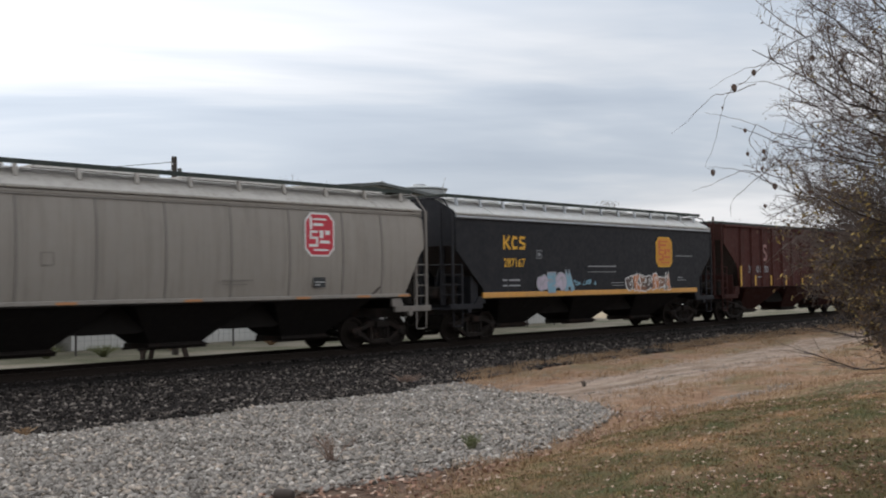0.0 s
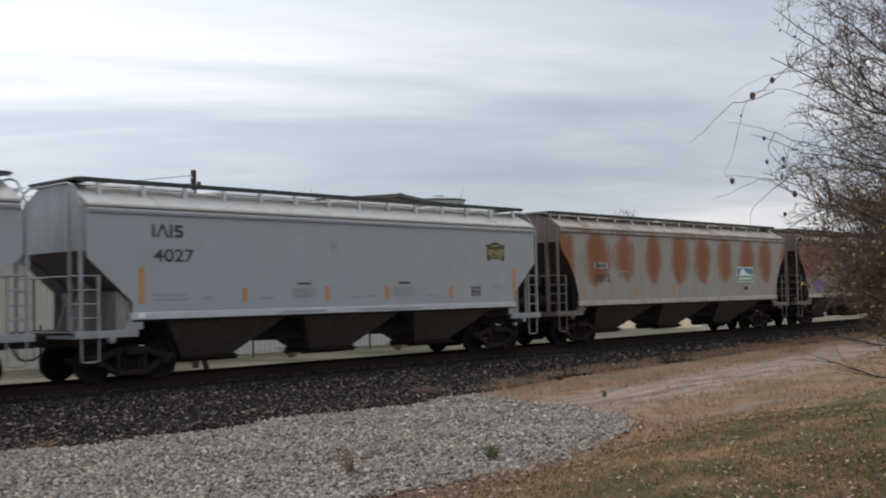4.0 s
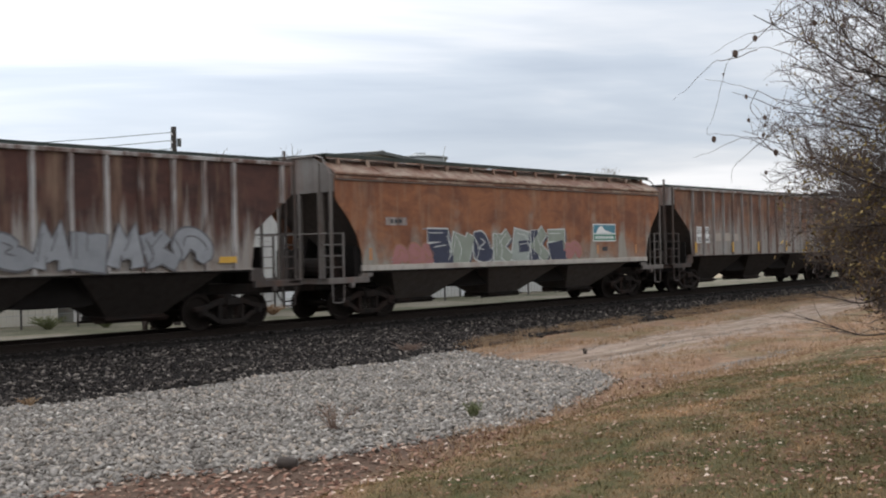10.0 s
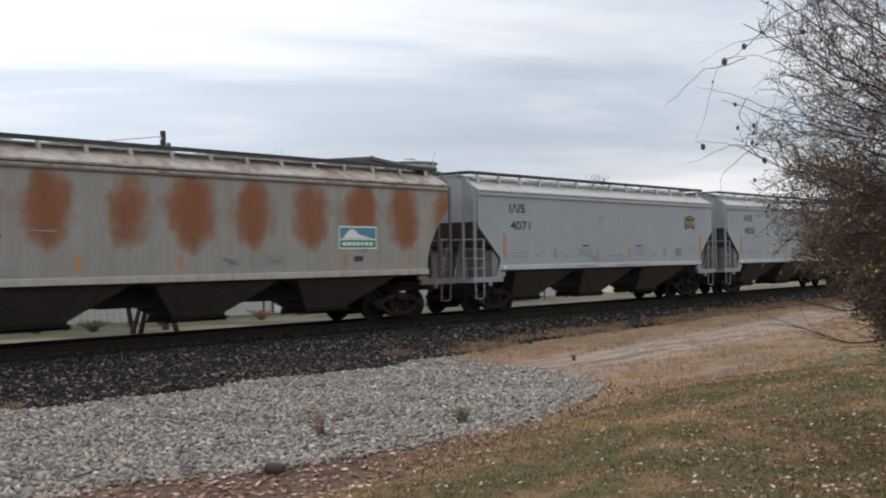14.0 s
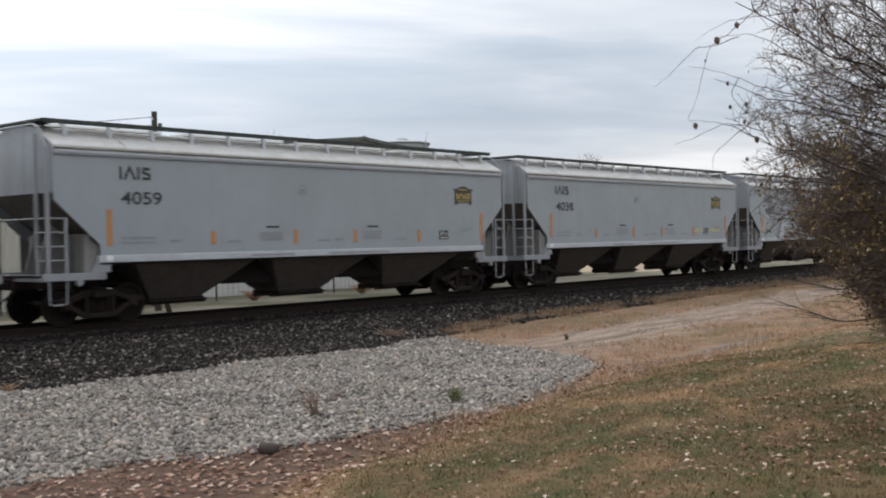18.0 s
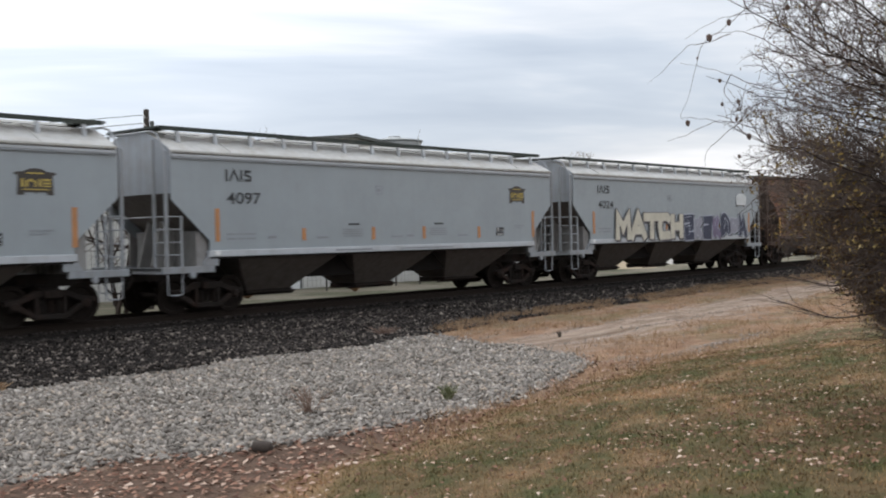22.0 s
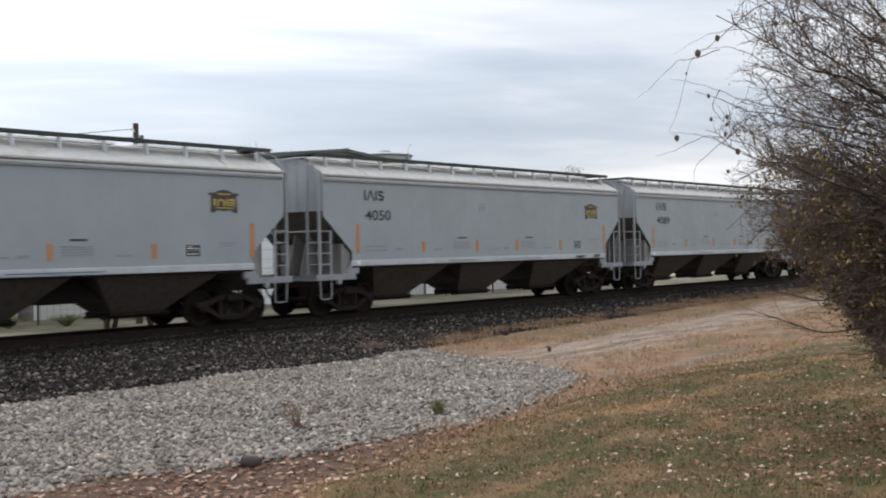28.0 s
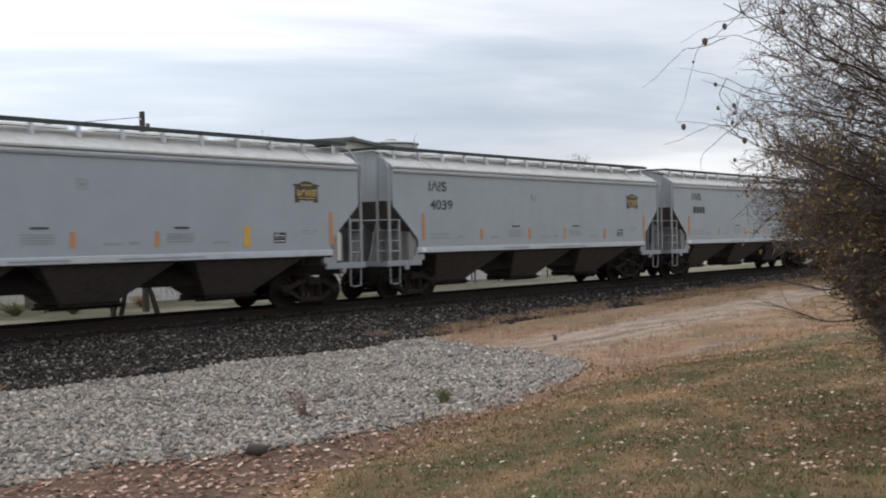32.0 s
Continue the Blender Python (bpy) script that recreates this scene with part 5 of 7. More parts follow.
# 15 to 23: grey
c = grey("4071")
scrawl(c, 6.5, 9.5, 1.5, 1.9, P_HAZE, Y_FLAT, 95, 8, 0.02)
c = grey("4025")
c = grey("4019", "light grey covered hopper car with pink and green graffiti")
graffiti(c, 3.2, 5.0, 2.98, 3.78, 4, [P_PINK, tint((0.55, 0.15, 0.24), "deep_pink_spray")], tint((0.58, 0.22, 0.28), "rose_spray"), Y_FLAT, 101, 0.3, 0.6)
graffiti(c, 2.83, 3.25, 3.45, 3.82, 1, [P_PINK], P_PINK, Y_FLAT, 102)
graffiti(c, 6.6, 9.5, 1.36, 2.40, 5, [P_GREEN, tint((0.10, 0.26, 0.22), "sea_green_spray")], tint((0.42, 0.44, 0.42), "pale_grey_spray"), Y_FLAT + 0.034, 103, 0.6, 0.7, P_SOOT)
graffiti(c, 10.4, 12.4, 1.38, 2.25, 4, [tint((0.42, 0.17, 0.20), "dusty_rose_spray"), tint((0.40, 0.28, 0.16), "tan_spray")], tint((0.40, 0.36, 0.38), "mauve_spray"), Y_FLAT + 0.034, 104, 0.5, 0.7)
graffiti(c, 12.9, 13.6, 1.4, 2.2, 2, [tint((0.35, 0.10, 0.14), "wine_spray")], tint((0.40, 0.36, 0.38), "mauve_spray"), Y_FLAT + 0.034, 105)
c = grey("4059")
c = grey("4038", "light grey covered hopper car with faint yellow strokes")
marks(c, "graffiti", [(12.4, 13.2, 1.86, 2.0), (13.8, 14.8, 1.86, 2.02)], Y_FLAT, tint((0.45, 0.42, 0.26), "faint_yellow_spray"), "faint yellow spray strokes")
c = grey("4020", "light grey covered hopper car with white scrawled graffiti")
graffiti(c, 3.4, 6.4, 1.40, 2.40, 4, [tint((0.46, 0.48, 0.50), "pale_spray"), tint((0.40, 0.425, 0.45), "grey_fill_spray")], tint((0.28, 0.29, 0.31), "outline_spray"), Y_FLAT + 0.034, 111, 0.3, 0.9)
scrawl(c, 5.8, 15.0, 1.58, 2.15, tint((0.25, 0.26, 0.28), "slate_spray"), Y_FLAT, 112, 18, 0.022)
c = grey("4053")
c = grey("4097")
c = grey("4024", "light grey covered hopper car covered in cream and dark graffiti")
WORD = (((0.0, 1.02, [[(0.08, 0.0), (0.10, 1.0), (0.5, 0.42), (0.90, 1.0), (0.95, 0.0)]]), (1.16, 1.08, [[(0.0, 0.0), (0.5, 1.0), (1.0, 0.0)], [(0.28, 0.34), (0.74, 0.34)]]), (2.22, 1.20, [[(0.0, 0.95), (1.0, 0.95)], [(0.52, 0.95), (0.50, 0.0)]]),
         (3.42, 0.92, [[(0.98, 0.82), (0.80, 0.97), (0.2, 0.95), (0.08, 0.5), (0.2, 0.05), (0.98, 0.08)]]), (4.52, 0.95, [[(0.1, 0.0), (0.1, 1.0)], [(0.92, 0.0), (0.92, 1.0)], [(0.1, 0.5), (0.92, 0.5)]])))
wide, outline_, fill_ = 0.17, [], []
for u0, w, lines in WORD:
    for line in lines:
        fill_.append([(2.98 + u0 + p * w, 1.37 + wide + q * (1.22 - 2 * wide)) for p, q in line])
strokes(c, "graffiti", [[(p + 0.10, q - 0.05) for p, q in line] for line in fill_], wide + 0.05, Y_FLAT + 0.034, tint((0.09, 0.085, 0.10), "dark_outline_spray"), "large cream sprayed word over dark outline")
strokes(c, "graffiti_edge", fill_, wide + 0.045, Y_FLAT + 0.050, tint((0.20, 0.19, 0.19), "grey_outline_spray"))
strokes(c, "graffiti_fill", fill_, wide, Y_FLAT + 0.066, P_CREAM)
graffiti(c, 8.7, 15.0, 1.36, 2.62, 7, [P_NAVY, tint((0.26, 0.26, 0.30), "slate_blue_spray"), P_NAVY, tint((0.16, 0.13, 0.20), "dusk_spray")], tint((0.38, 0.40, 0.46), "hazy_blue_spray"), Y_FLAT + 0.034, 121, 0.5, 0.7, P_SOOT)
poly_mark(c, "paint_patch", [[(14.05, 2.95), (15.05, 2.95), (15.12, 3.35), (14.9, 3.48), (14.3, 3.50), (14.0, 3.36)]], Y_FLAT + 0.02, tint((0.58, 0.60, 0.60), "white_patch"))
# 24: brown
c = add_car("brown", "brown weathered flat-sided covered hopper car, number panels")
for u0, m in ((2.2, M_FAINT), (2.98, M_OLDPOST)):
    marks(c, "number_panel", [(u0, u0 + 0.54, 2.22, 3.02)], 1.505, m, "pale square number panel")
number(c, "48", 3.05, 2.27, 0.26, 0.38, M_FAINT, 1.514)
for k in range(15):
    marks(c, "weld_seam", [(1.55 + 1.03 * k, 1.585 + 1.03 * k, 1.40 if k else 2.1, 4.27)], 1.503, M_BROWN_DARK)
marks(c, "owner_mark", [(3.06, 3.14, 2.66, 2.94), (3.24, 3.44, 2.66, 2.94)], 1.514, M_INK)
marks(c, "patch", [(3.75, 4.5, 2.2, 2.5)], 1.505, M_FAINT)
for u, z1 in ((1.31, 2.35), (4.6, 1.83), (7.36, 1.83), (10.26, 1.83), (13.0, 1.83), (16.24, 2.35)):
    marks(c, "reflector_strip", [(u - 0.07, u + 0.07, 1.42, z1)], 1.505, M_YELLOW)
marks(c, "data_box", [(14.1, 14.55, 1.62, 1.86)], 1.505, M_WHITE)
marks(c, "data_line", [(14.15, 14.5, 1.66, 1.82)], 1.514, M_INK)
# 25 on: grey
c = grey("4055", "light grey covered hopper car with dark multicoloured graffiti")
graffiti(c, 8.5, 14.0, 1.36, 2.46, 7, [P_SOOT, tint((0.14, 0.17, 0.22), "steel_spray"), tint((0.20, 0.17, 0.12), "bronze_spray")], tint((0.30, 0.34, 0.38), "pale_steel_spray"), Y_FLAT + 0.034, 131, 0.5, 0.7)
c = grey("4007", "light grey covered hopper car with black scrawled graffiti")
scrawl(c, 2.9, 6.8, 1.55, 2.15, P_SOOT, Y_FLAT, 141, 16, 0.03)
scrawl(c, 7.4, 8.8, 1.7, 2.35, P_SOOT, Y_FLAT, 142, 6, 0.03)
scrawl(c, 10.2, 13.6, 1.6, 2.4, P_SOOT, Y_FLAT, 143, 12, 0.03)
scrawl(c, 4.0, 15.0, 1.36, 1.46, P_SOOT, Y_FLAT + 0.036, 144, 26, 0.02)
c = grey("4085", "light grey covered hopper car with a blue and pink sill stain")
marks(c, "sill_stain", [(2.4, 5.2, 1.36, 1.44), (8.0, 10.6, 1.36, 1.42)], Y_FLAT + 0.036, tint((0.33, 0.38, 0.46), "pale_blue_stain"))
marks(c, "sill_stain", [(5.3, 6.8, 1.36, 1.43)], Y_FLAT + 0.036, tint((0.48, 0.36, 0.34), "pale_pink_stain"))
c = grey("4050")
scrawl(c, 13.2, 15.2, 1.36, 1.48, P_SOOT, Y_FLAT + 0.036, 151, 8, 0.03)
c = grey("4089")
c = grey("4049", "light grey covered hopper car with violet graffiti")
graffiti(c, 3.4, 5.6, 1.58, 2.15, 5, [P_LILAC, P_PURP], tint((0.34, 0.33, 0.38), "pale_violet_spray"), Y_FLAT, 161, 0.9)
scrawl(c, 7.6, 9.4, 1.6, 2.3, tint((0.26, 0.30, 0.36), "blue_grey_spray"), Y_FLAT, 162, 7, 0.025)
scrawl(c, 11.2, 12.8, 1.6, 2.3, tint((0.26, 0.30, 0.36), "blue_grey_spray"), Y_FLAT, 163, 7, 0.025)
c = grey("4099")
marks(c, "reflector_strip", [(12.2, 12.42, 1.66, 2.2)], Y_FLAT + 0.004, M_YELLOW)
c = grey("4039")
c = grey("")
c = grey("")
for ob in template.values():
    for o in (*ob.children_recursive, ob):
        bpy.data.objects.remove(o)


# ---- ground ----
LAWN_X = [-400, -8, 2, 6.9, 7.6, 9.5, 10.4, 11.8, 13.8, 16.6, 20.5, 24, 45, 90, 400]
LAWN_Y = [-40, -24, -18.4, -15.9, -15.5, -15.5, -15.2, -14.7, -14.4, -14.2, -13.9, -13.8, -12.5, -9.0, -8.0]
TOE_X = [-400, 12, 15.5, 17, 19.5, 21.3, 23.4, 26, 30, 34, 42, 400]
TOE_Y = [-6.4, -6.3, -6.55, -6.55, -6.0, -6.1, -5.5, -5.0, -4.7, -4.5, -3.5, -3.4]
PAD_X = [-400, 6.9, 7.4, 7.8, 8.2, 9.4, 10.4, 11.4, 12.2, 13.0, 14.5, 15.6, 17.2, 17.9]
PAD_Y = [-13, -13.2, -13.6, -13.9, -14.1, -14.3, -14.3, -14.5, -14.3, -14.2, -13.8, -13.5, -12.9, -12.2]


def lawn_edge(x):
    return np.interp(x, LAWN_X, LAWN_Y)


def toe(x):
    return np.interp(x, TOE_X, TOE_Y)


def bumps(x, y):
    return 0.03 * np.sin(x * 0.9 + 1.3 * np.sin(y * 0.6)) * np.sin(y * 0.8 + 0.7) + 0.015 * np.sin(x * 2.3 + y * 1.7)


def land(x, y):
    """Height of the ground: flat yard, lawn that rises towards the viewer."""
    x, y = np.asarray(x, float), np.asarray(y, float)
    d = lawn_edge(x) - y
    rise = np.where(d > 0, 0.105 * d + 0.06 * np.minimum(d, 1.0), 0)
    z = -0.72 + np.minimum(rise, 0.93) + bumps(x, y) * np.where(y < -6, 1.0, 0.4)
    return np.where(np.abs(y) < 3.2, -0.85, z)


def spread(fine0, fine1, step, far):
    out, g, x = [], step, fine1
    while x < far:
        g *= 1.35
        x += g
        out.append(x)
    low, g, x = [], step, fine0
    while x > -far:
        g *= 1.35
        x -= g
        low.append(x)
    return np.array(low[::-1] + list(np.arange(fine0, fine1 + step / 2, step)) + out)


gx, gy = spread(-6, 60, 0.5, 3000), spread(-30, 40, 0.4, 3000)
GX, GY = np.meshgrid(gx, gy, indexing="ij")
GZ = land(GX, GY)
nx, ny = GX.shape
idx = np.arange(nx * ny).reshape(nx, ny)
quads = np.stack([idx[:-1, :-1], idx[1:, :-1], idx[1:, 1:], idx[:-1, 1:]], -1).reshape(-1, 4)

m, nt, b = shader("ground_surface", 0.95, 0.0, 0.15)
v = object_coords(nt, False)
x_, y_, z_ = n_xyz(nt, v)
wob = n_math(nt, "MULTIPLY", n_math(nt, "SUBTRACT", n_noise(nt, v, 0.9, 5, 0.6), 0.5), 1.6)


def n_curve(nt, fac, xs, ys, lo, hi):
    """A value that follows points along x, by a float curve."""
    n = nt.nodes.new("ShaderNodeFloatCurve")
    span0, span1 = xs[0], xs[-1]
    pts = [((a - span0) / (span1 - span0), (q - lo) / (hi - lo)) for a, q in zip(xs, ys)]
    c = n.mapping.curves[0]
    while len(c.points) < len(pts):
        c.points.new(0.5, 0.5)
    for p, q in zip(c.points, pts):
        p.location, p.handle_type = q, "VECTOR"
    n.mapping.update()
    nt.links.new(n_math(nt, "DIVIDE", n_math(nt, "SUBTRACT", fac, span0), span1 - span0, True), n.inputs["Value"])
    return n_math(nt, "ADD", n_math(nt, "MULTIPLY", n.outputs[0], hi - lo), lo)


def n_side(nt, y, edge, soft):
    """1 where y lies beyond the edge towards the viewer."""
    return n_math(nt, "ADD", n_math(nt, "DIVIDE", n_math(nt, "SUBTRACT", n_math(nt, "ADD", edge, wob), y), soft), 0.5, True)


xs = [-8, 2, 6.9, 7.6, 9.5, 10.4, 11.8, 13.8, 16.6, 20.5, 24, 45, 90]
is_lawn = n_side(nt, y_, n_curve(nt, x_, xs, list(lawn_edge(np.array(xs))), -40, 0), 0.8)
pad_edge = n_curve(nt, x_, [-8, 6.9, 7.8, 9.4, 11.4, 13.0, 15.6, 17.2, 17.9], [-13, -13.2, -13.9, -14.3, -14.5, -14.2, -13.5, -12.9, -12.2], -40, 0)
in_pad = n_math(nt, "SUBTRACT", 1.0, n_side(nt, y_, pad_edge, 0.5))
right = n_math(nt, "ADD", 19.1, n_math(nt, "MULTIPLY", n_math(nt, "ADD", y_, 9.0), 0.36))
in_pad = n_math(nt, "MULTIPLY", in_pad, n_math(nt, "ADD", n_math(nt, "DIVIDE", n_math(nt, "SUBTRACT", n_math(nt, "ADD", right, wob), x_), 1.2), 0.5, True))
in_pad = n_math(nt, "MULTIPLY", in_pad, n_math(nt, "LESS_THAN", y_, 0.0))
fine_n = n_noise(nt, v, 30.0, 4, 0.7)
mid_n = n_noise(nt, v, 2.2, 5, 0.6)
big_n = n_noise(nt, v, 0.28, 4, 0.6)
dry = n_mix(nt, n_ramp(nt, mid_n, [(0.35, 0.0), (0.65, 1.0)]), (0.162, 0.090, 0.052), (0.285, 0.178, 0.112))
dry = n_mix(nt, n_ramp(nt, n_noise(nt, n_map(nt, v, (0.9, 2.4, 1)), 1.0, 6, 0.7), [(0.52, 0.0), (0.64, 0.75)]), dry, (0.20, 0.165, 0.13))
dry = n_mix(nt, n_math(nt, "MULTIPLY", n_ramp(nt, n_noise(nt, n_map(nt, v, (0.35, 0.9, 1)), 1.0, 5, 0.65), [(0.47, 0.0), (0.60, 0.65)]), n_math(nt, "DIVIDE", n_math(nt, "SUBTRACT", x_, 19.5), 4.0, True)), dry, (0.105, 0.092, 0.042))
dirt = n_mix(nt, n_ramp(nt, n_noise(nt, n_map(nt, v, (0.6, 3.6, 1)), 1.0, 7, 0.68), [(0.36, 0.0), (0.62, 1.0)]), (0.130, 0.088, 0.062), (0.335, 0.260, 0.205))
lane = n_math(nt, "SUBTRACT", 1.0, n_math(nt, "DIVIDE", n_math(nt, "ABSOLUTE", n_math(nt, "SUBTRACT", n_math(nt, "ADD", y_, wob), n_math(nt, "ADD", -12.6, n_math(nt, "MULTIPLY", x_, 0.125)))), 1.9), True)
lane = n_math(nt, "MULTIPLY", lane, n_ramp(nt, n_noise(nt, n_map(nt, v, (0.8, 3.2, 1)), 1.0, 6, 0.7), [(0.32, 0.25), (0.58, 1.5)]))
lane = n_ramp(nt, lane, [(0.10, 0.0), (0.55, 0.85)])
yard = n_mix(nt, n_math(nt, "MULTIPLY", lane, n_math(nt, "LESS_THAN", y_, -3.0)), dry, dirt)
behind = n_mix(nt, n_ramp(nt, big_n, [(0.38, 0.0), (0.6, 1.0)]), (0.085, 0.082, 0.050), (0.175, 0.152, 0.115))
yard = n_mix(nt, n_math(nt, "GREATER_THAN", y_, 1.0), yard, behind)
gravel = n_mix(nt, fine_n, (0.135, 0.117, 0.10), (0.30, 0.268, 0.232))
yard = n_mix(nt, in_pad, yard, gravel)
GREEN_TURF, BROWN_TURF, TAN_TURF = (0.062, 0.064, 0.024), (0.115, 0.080, 0.040), (0.230, 0.142, 0.077)


def turf_tone(nt, v):
    """Green and brown patches of the lawn, at two sizes, and tan ones."""
    mid = n_noise(nt, v, 1.9, 6, 0.65, 0.3)
    big = n_noise(nt, n_map(nt, v, (0.5, 0.75, 0.5)), 1.0, 4, 0.6)
    tone = n_mix(nt, n_ramp(nt, mid, [(0.38, 0.0), (0.60, 1.0)]), GREEN_TURF, BROWN_TURF)
    return n_mix(nt, n_ramp(nt, big, [(0.50, 0.0), (0.66, 0.8)]), tone, TAN_TURF)


turf = turf_tone(nt, v)
verge = n_math(nt, "MULTIPLY", n_math(nt, "SUBTRACT", 1.0, n_side(nt, y_, n_math(nt, "SUBTRACT", n_curve(nt, x_, xs, list(lawn_edge(np.array(xs))), -40, 0), 0.9), 1.1)), 0.8)
turf = n_mix(nt, verge, turf, TAN_TURF)
litter_zone = n_math(nt, "MULTIPLY", n_math(nt, "SUBTRACT", 1.0, in_pad), n_math(nt, "MULTIPLY", n_math(nt, "LESS_THAN", y_, -12.3), n_math(nt, "DIVIDE", n_math(nt, "SUBTRACT", 16.0, x_), 3.0, True)))
yard = n_mix(nt, litter_zone, yard, n_mix(nt, fine_n, (0.060, 0.038, 0.028), (0.150, 0.096, 0.066)))
ground_col = n_mix(nt, is_lawn, yard, turf)
ground_col = n_mix(nt, 0.35, ground_col, n_ramp(nt, fine_n, [(0.3, 0.1), (0.7, 0.9)]), "OVERLAY")
nt.links.new(ground_col, b.inputs["Base Color"])
n_bump(nt, b, fine_n, 0.8, 0.03)
ground = new("ground", raw_mesh("ground", np.stack([GX, GY, GZ], -1).reshape(-1, 3), quads, m))
tagged(ground, "yard of gravel, dirt and autumn lawn", "ground", kind="structure")

# ---- track bed ----
M_BALLAST = by_island("ballast_stone", [(0.0, (0.014, 0.0115, 0.0105)), (0.52, (0.028, 0.023, 0.020)), (0.76, (0.060, 0.050, 0.043)), (0.9, (0.13, 0.108, 0.092)), (1.0, (0.27, 0.23, 0.195))])
M_GRAVEL = by_island("gravel_stone", [(0.0, (0.125, 0.107, 0.092)), (0.35, (0.205, 0.185, 0.162)), (0.75, (0.29, 0.260, 0.228)), (0.92, (0.34, 0.275, 0.215)), (1.0, (0.47, 0.435, 0.39))])
M_BED = plain("ballast_bed", (0.016, 0.0135, 0.012), 0.95, 0.5, 16.0, bump=0.8)
bx = np.concatenate([np.arange(-400, -10, 20.0), np.arange(-10, 60, 0.5), np.arange(60, 620, 20.0)])
prof_n = 12


def bed_y(x, k):
    """Across the bed: k from 0 at the near toe to 1 at the far one."""
    t = toe(x) - 0.25
    return np.where(k <= 0.45, t + (-1.46 - t) * (k / 0.45), np.where(k < 0.55, np.clip((k - 0.5) / 0.02, -1, 1) * 1.36, 1.46 + 2.74 * (k - 0.55) / 0.45))


def bed_z(x, y):
    t = toe(x)
    near = np.clip((y - t) / (-1.8 - t), 0, 1)
    far = np.clip((4.2 - y) / 2.2, 0, 1)
    k = np.where(y < 0, near, far)
    side = -0.70 + 0.28 * np.where(y < 0, k ** 1.15, k) + 0.02 * np.sin(x * 1.7 + y * 2.1) * (np.abs(y) > 1.9)
    return np.where(np.abs(y) < 1.4, RAIL_TOP - 0.192, side)


ks = np.array([0, 0.09, 0.18, 0.27, 0.36, 0.45, 0.48, 0.52, 0.55, 0.7, 0.85, 1.0])
BX, KK = np.meshgrid(bx, ks, indexing="ij")
BY = bed_y(BX, KK)
BZ = bed_z(BX, BY)
n0, n1 = BX.shape
idx = np.arange(n0 * n1).reshape(n0, n1)
quads = np.stack([idx[:-1, :-1], idx[1:, :-1], idx[1:, 1:], idx[:-1, 1:]], -1).reshape(-1, 4)
bed = tagged(new("ballast_bed", raw_mesh("ballast_bed", np.stack([BX, BY, BZ], -1).reshape(-1, 3), quads, M_BED)), "dark stone ballast shoulder under the rails", "ballast", kind="structure")

rng = np.random.default_rng(4)
ROCK = np.array([(1, 0, 0), (-1, 0, 0), (0, 1, 0), (0, -1, 0), (0, 0, 1), (0, 0, -1)], float)
ROCK_F = np.array([(0, 2, 4), (2, 1, 4), (1, 3, 4), (3, 0, 4), (2, 0, 5), (1, 2, 5), (3, 1, 5), (0, 3, 5)])


def stones(xy, z, r0, r1):
    n = len(xy)
    r = r0 + (r1 - r0) * rng.random(n) ** 1.6
    vs = ROCK[None] * (0.65 + 0.6 * rng.random((n, 6, 1))) * r[:, None, None] * np.array([1.3, 0.78, 0.55])
    vs += (rng.random((n, 6, 3)) - 0.5) * r[:, None, None] * 0.7
    a = rng.random(n) * 6.283
    tip = (rng.random(n) - 0.5) * 1.4
    ca, sa, ct, st_ = np.cos(a)[:, None], np.sin(a)[:, None], np.cos(tip)[:, None], np.sin(tip)[:, None]
    x, y, q = vs[..., 0], vs[..., 1], vs[..., 2]
    x, q = x * ct - q * st_, x * st_ + q * ct
    vs = np.stack([x * ca - y * sa + xy[:, :1], x * sa + y * ca + xy[:, 1:], q + z[:, None] + r[:, None] * 0.22], -1)
    fs = ROCK_F[None] + (np.arange(n) * 6)[:, None, None]
    return vs.reshape(-1, 3), fs.reshape(-1, 3)


def field(n, x0, x1, y0, y1, keep):
    p = np.stack([x0 + (x1 - x0) * rng.random(n), y0 + (y1 - y0) * rng.random(n)], -1)
    return p[keep(p[:, 0], p[:, 1])]


p = np.concatenate([field(34000, 4, 24, -7.0, -1.5, lambda x, y: y > toe(x) - 0.35 * rng.random(len(x))), field(20000, 24, 56, -5.6, -1.5, lambda x, y: y > toe(x) - 0.4 * rng.random(len(x)))])
v_, f_ = stones(p, np.maximum(bed_z(p[:, 0], p[:, 1]), land(p[:, 0], p[:, 1]) * (np.abs(p[:, 1]) > 3.2) - 1.0 * (np.abs(p[:, 1]) <= 3.2)), 0.025, 0.068)
tagged(new("ballast_stones", raw_mesh("ballast_stones", v_, f_, M_BALLAST)), "dark grey crushed ballast stones along the track", "ballast", kind="stuff")


# oily stones, their colour also holding the shade along the track
M_OILY_SHADED = by_island("oily_shaded_stone", [(0.0, (0.012, 0.010, 0.009)), (0.7, (0.028, 0.024, 0.021)), (1.0, (0.07, 0.06, 0.052))])
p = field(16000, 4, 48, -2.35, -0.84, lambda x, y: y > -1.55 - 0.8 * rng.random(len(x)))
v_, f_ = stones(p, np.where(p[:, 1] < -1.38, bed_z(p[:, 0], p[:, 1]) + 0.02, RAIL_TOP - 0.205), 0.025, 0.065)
tagged(new("oily_ballast", raw_mesh("oily_ballast", v_, f_, M_OILY_SHADED)), "oily ballast stones between tie ends, shade painted in", "ballast", kind="stuff")


def on_pad(x, y):
    inner = (y > np.interp(x, PAD_X, PAD_Y) - 0.25 * rng.random(len(x))) & (x < 18.8 + (y + 9) * 0.36 + 0.8 * rng.random(len(x))) & (y < toe(x) - 0.12 - 0.12 * rng.random(len(x)))
    return inner


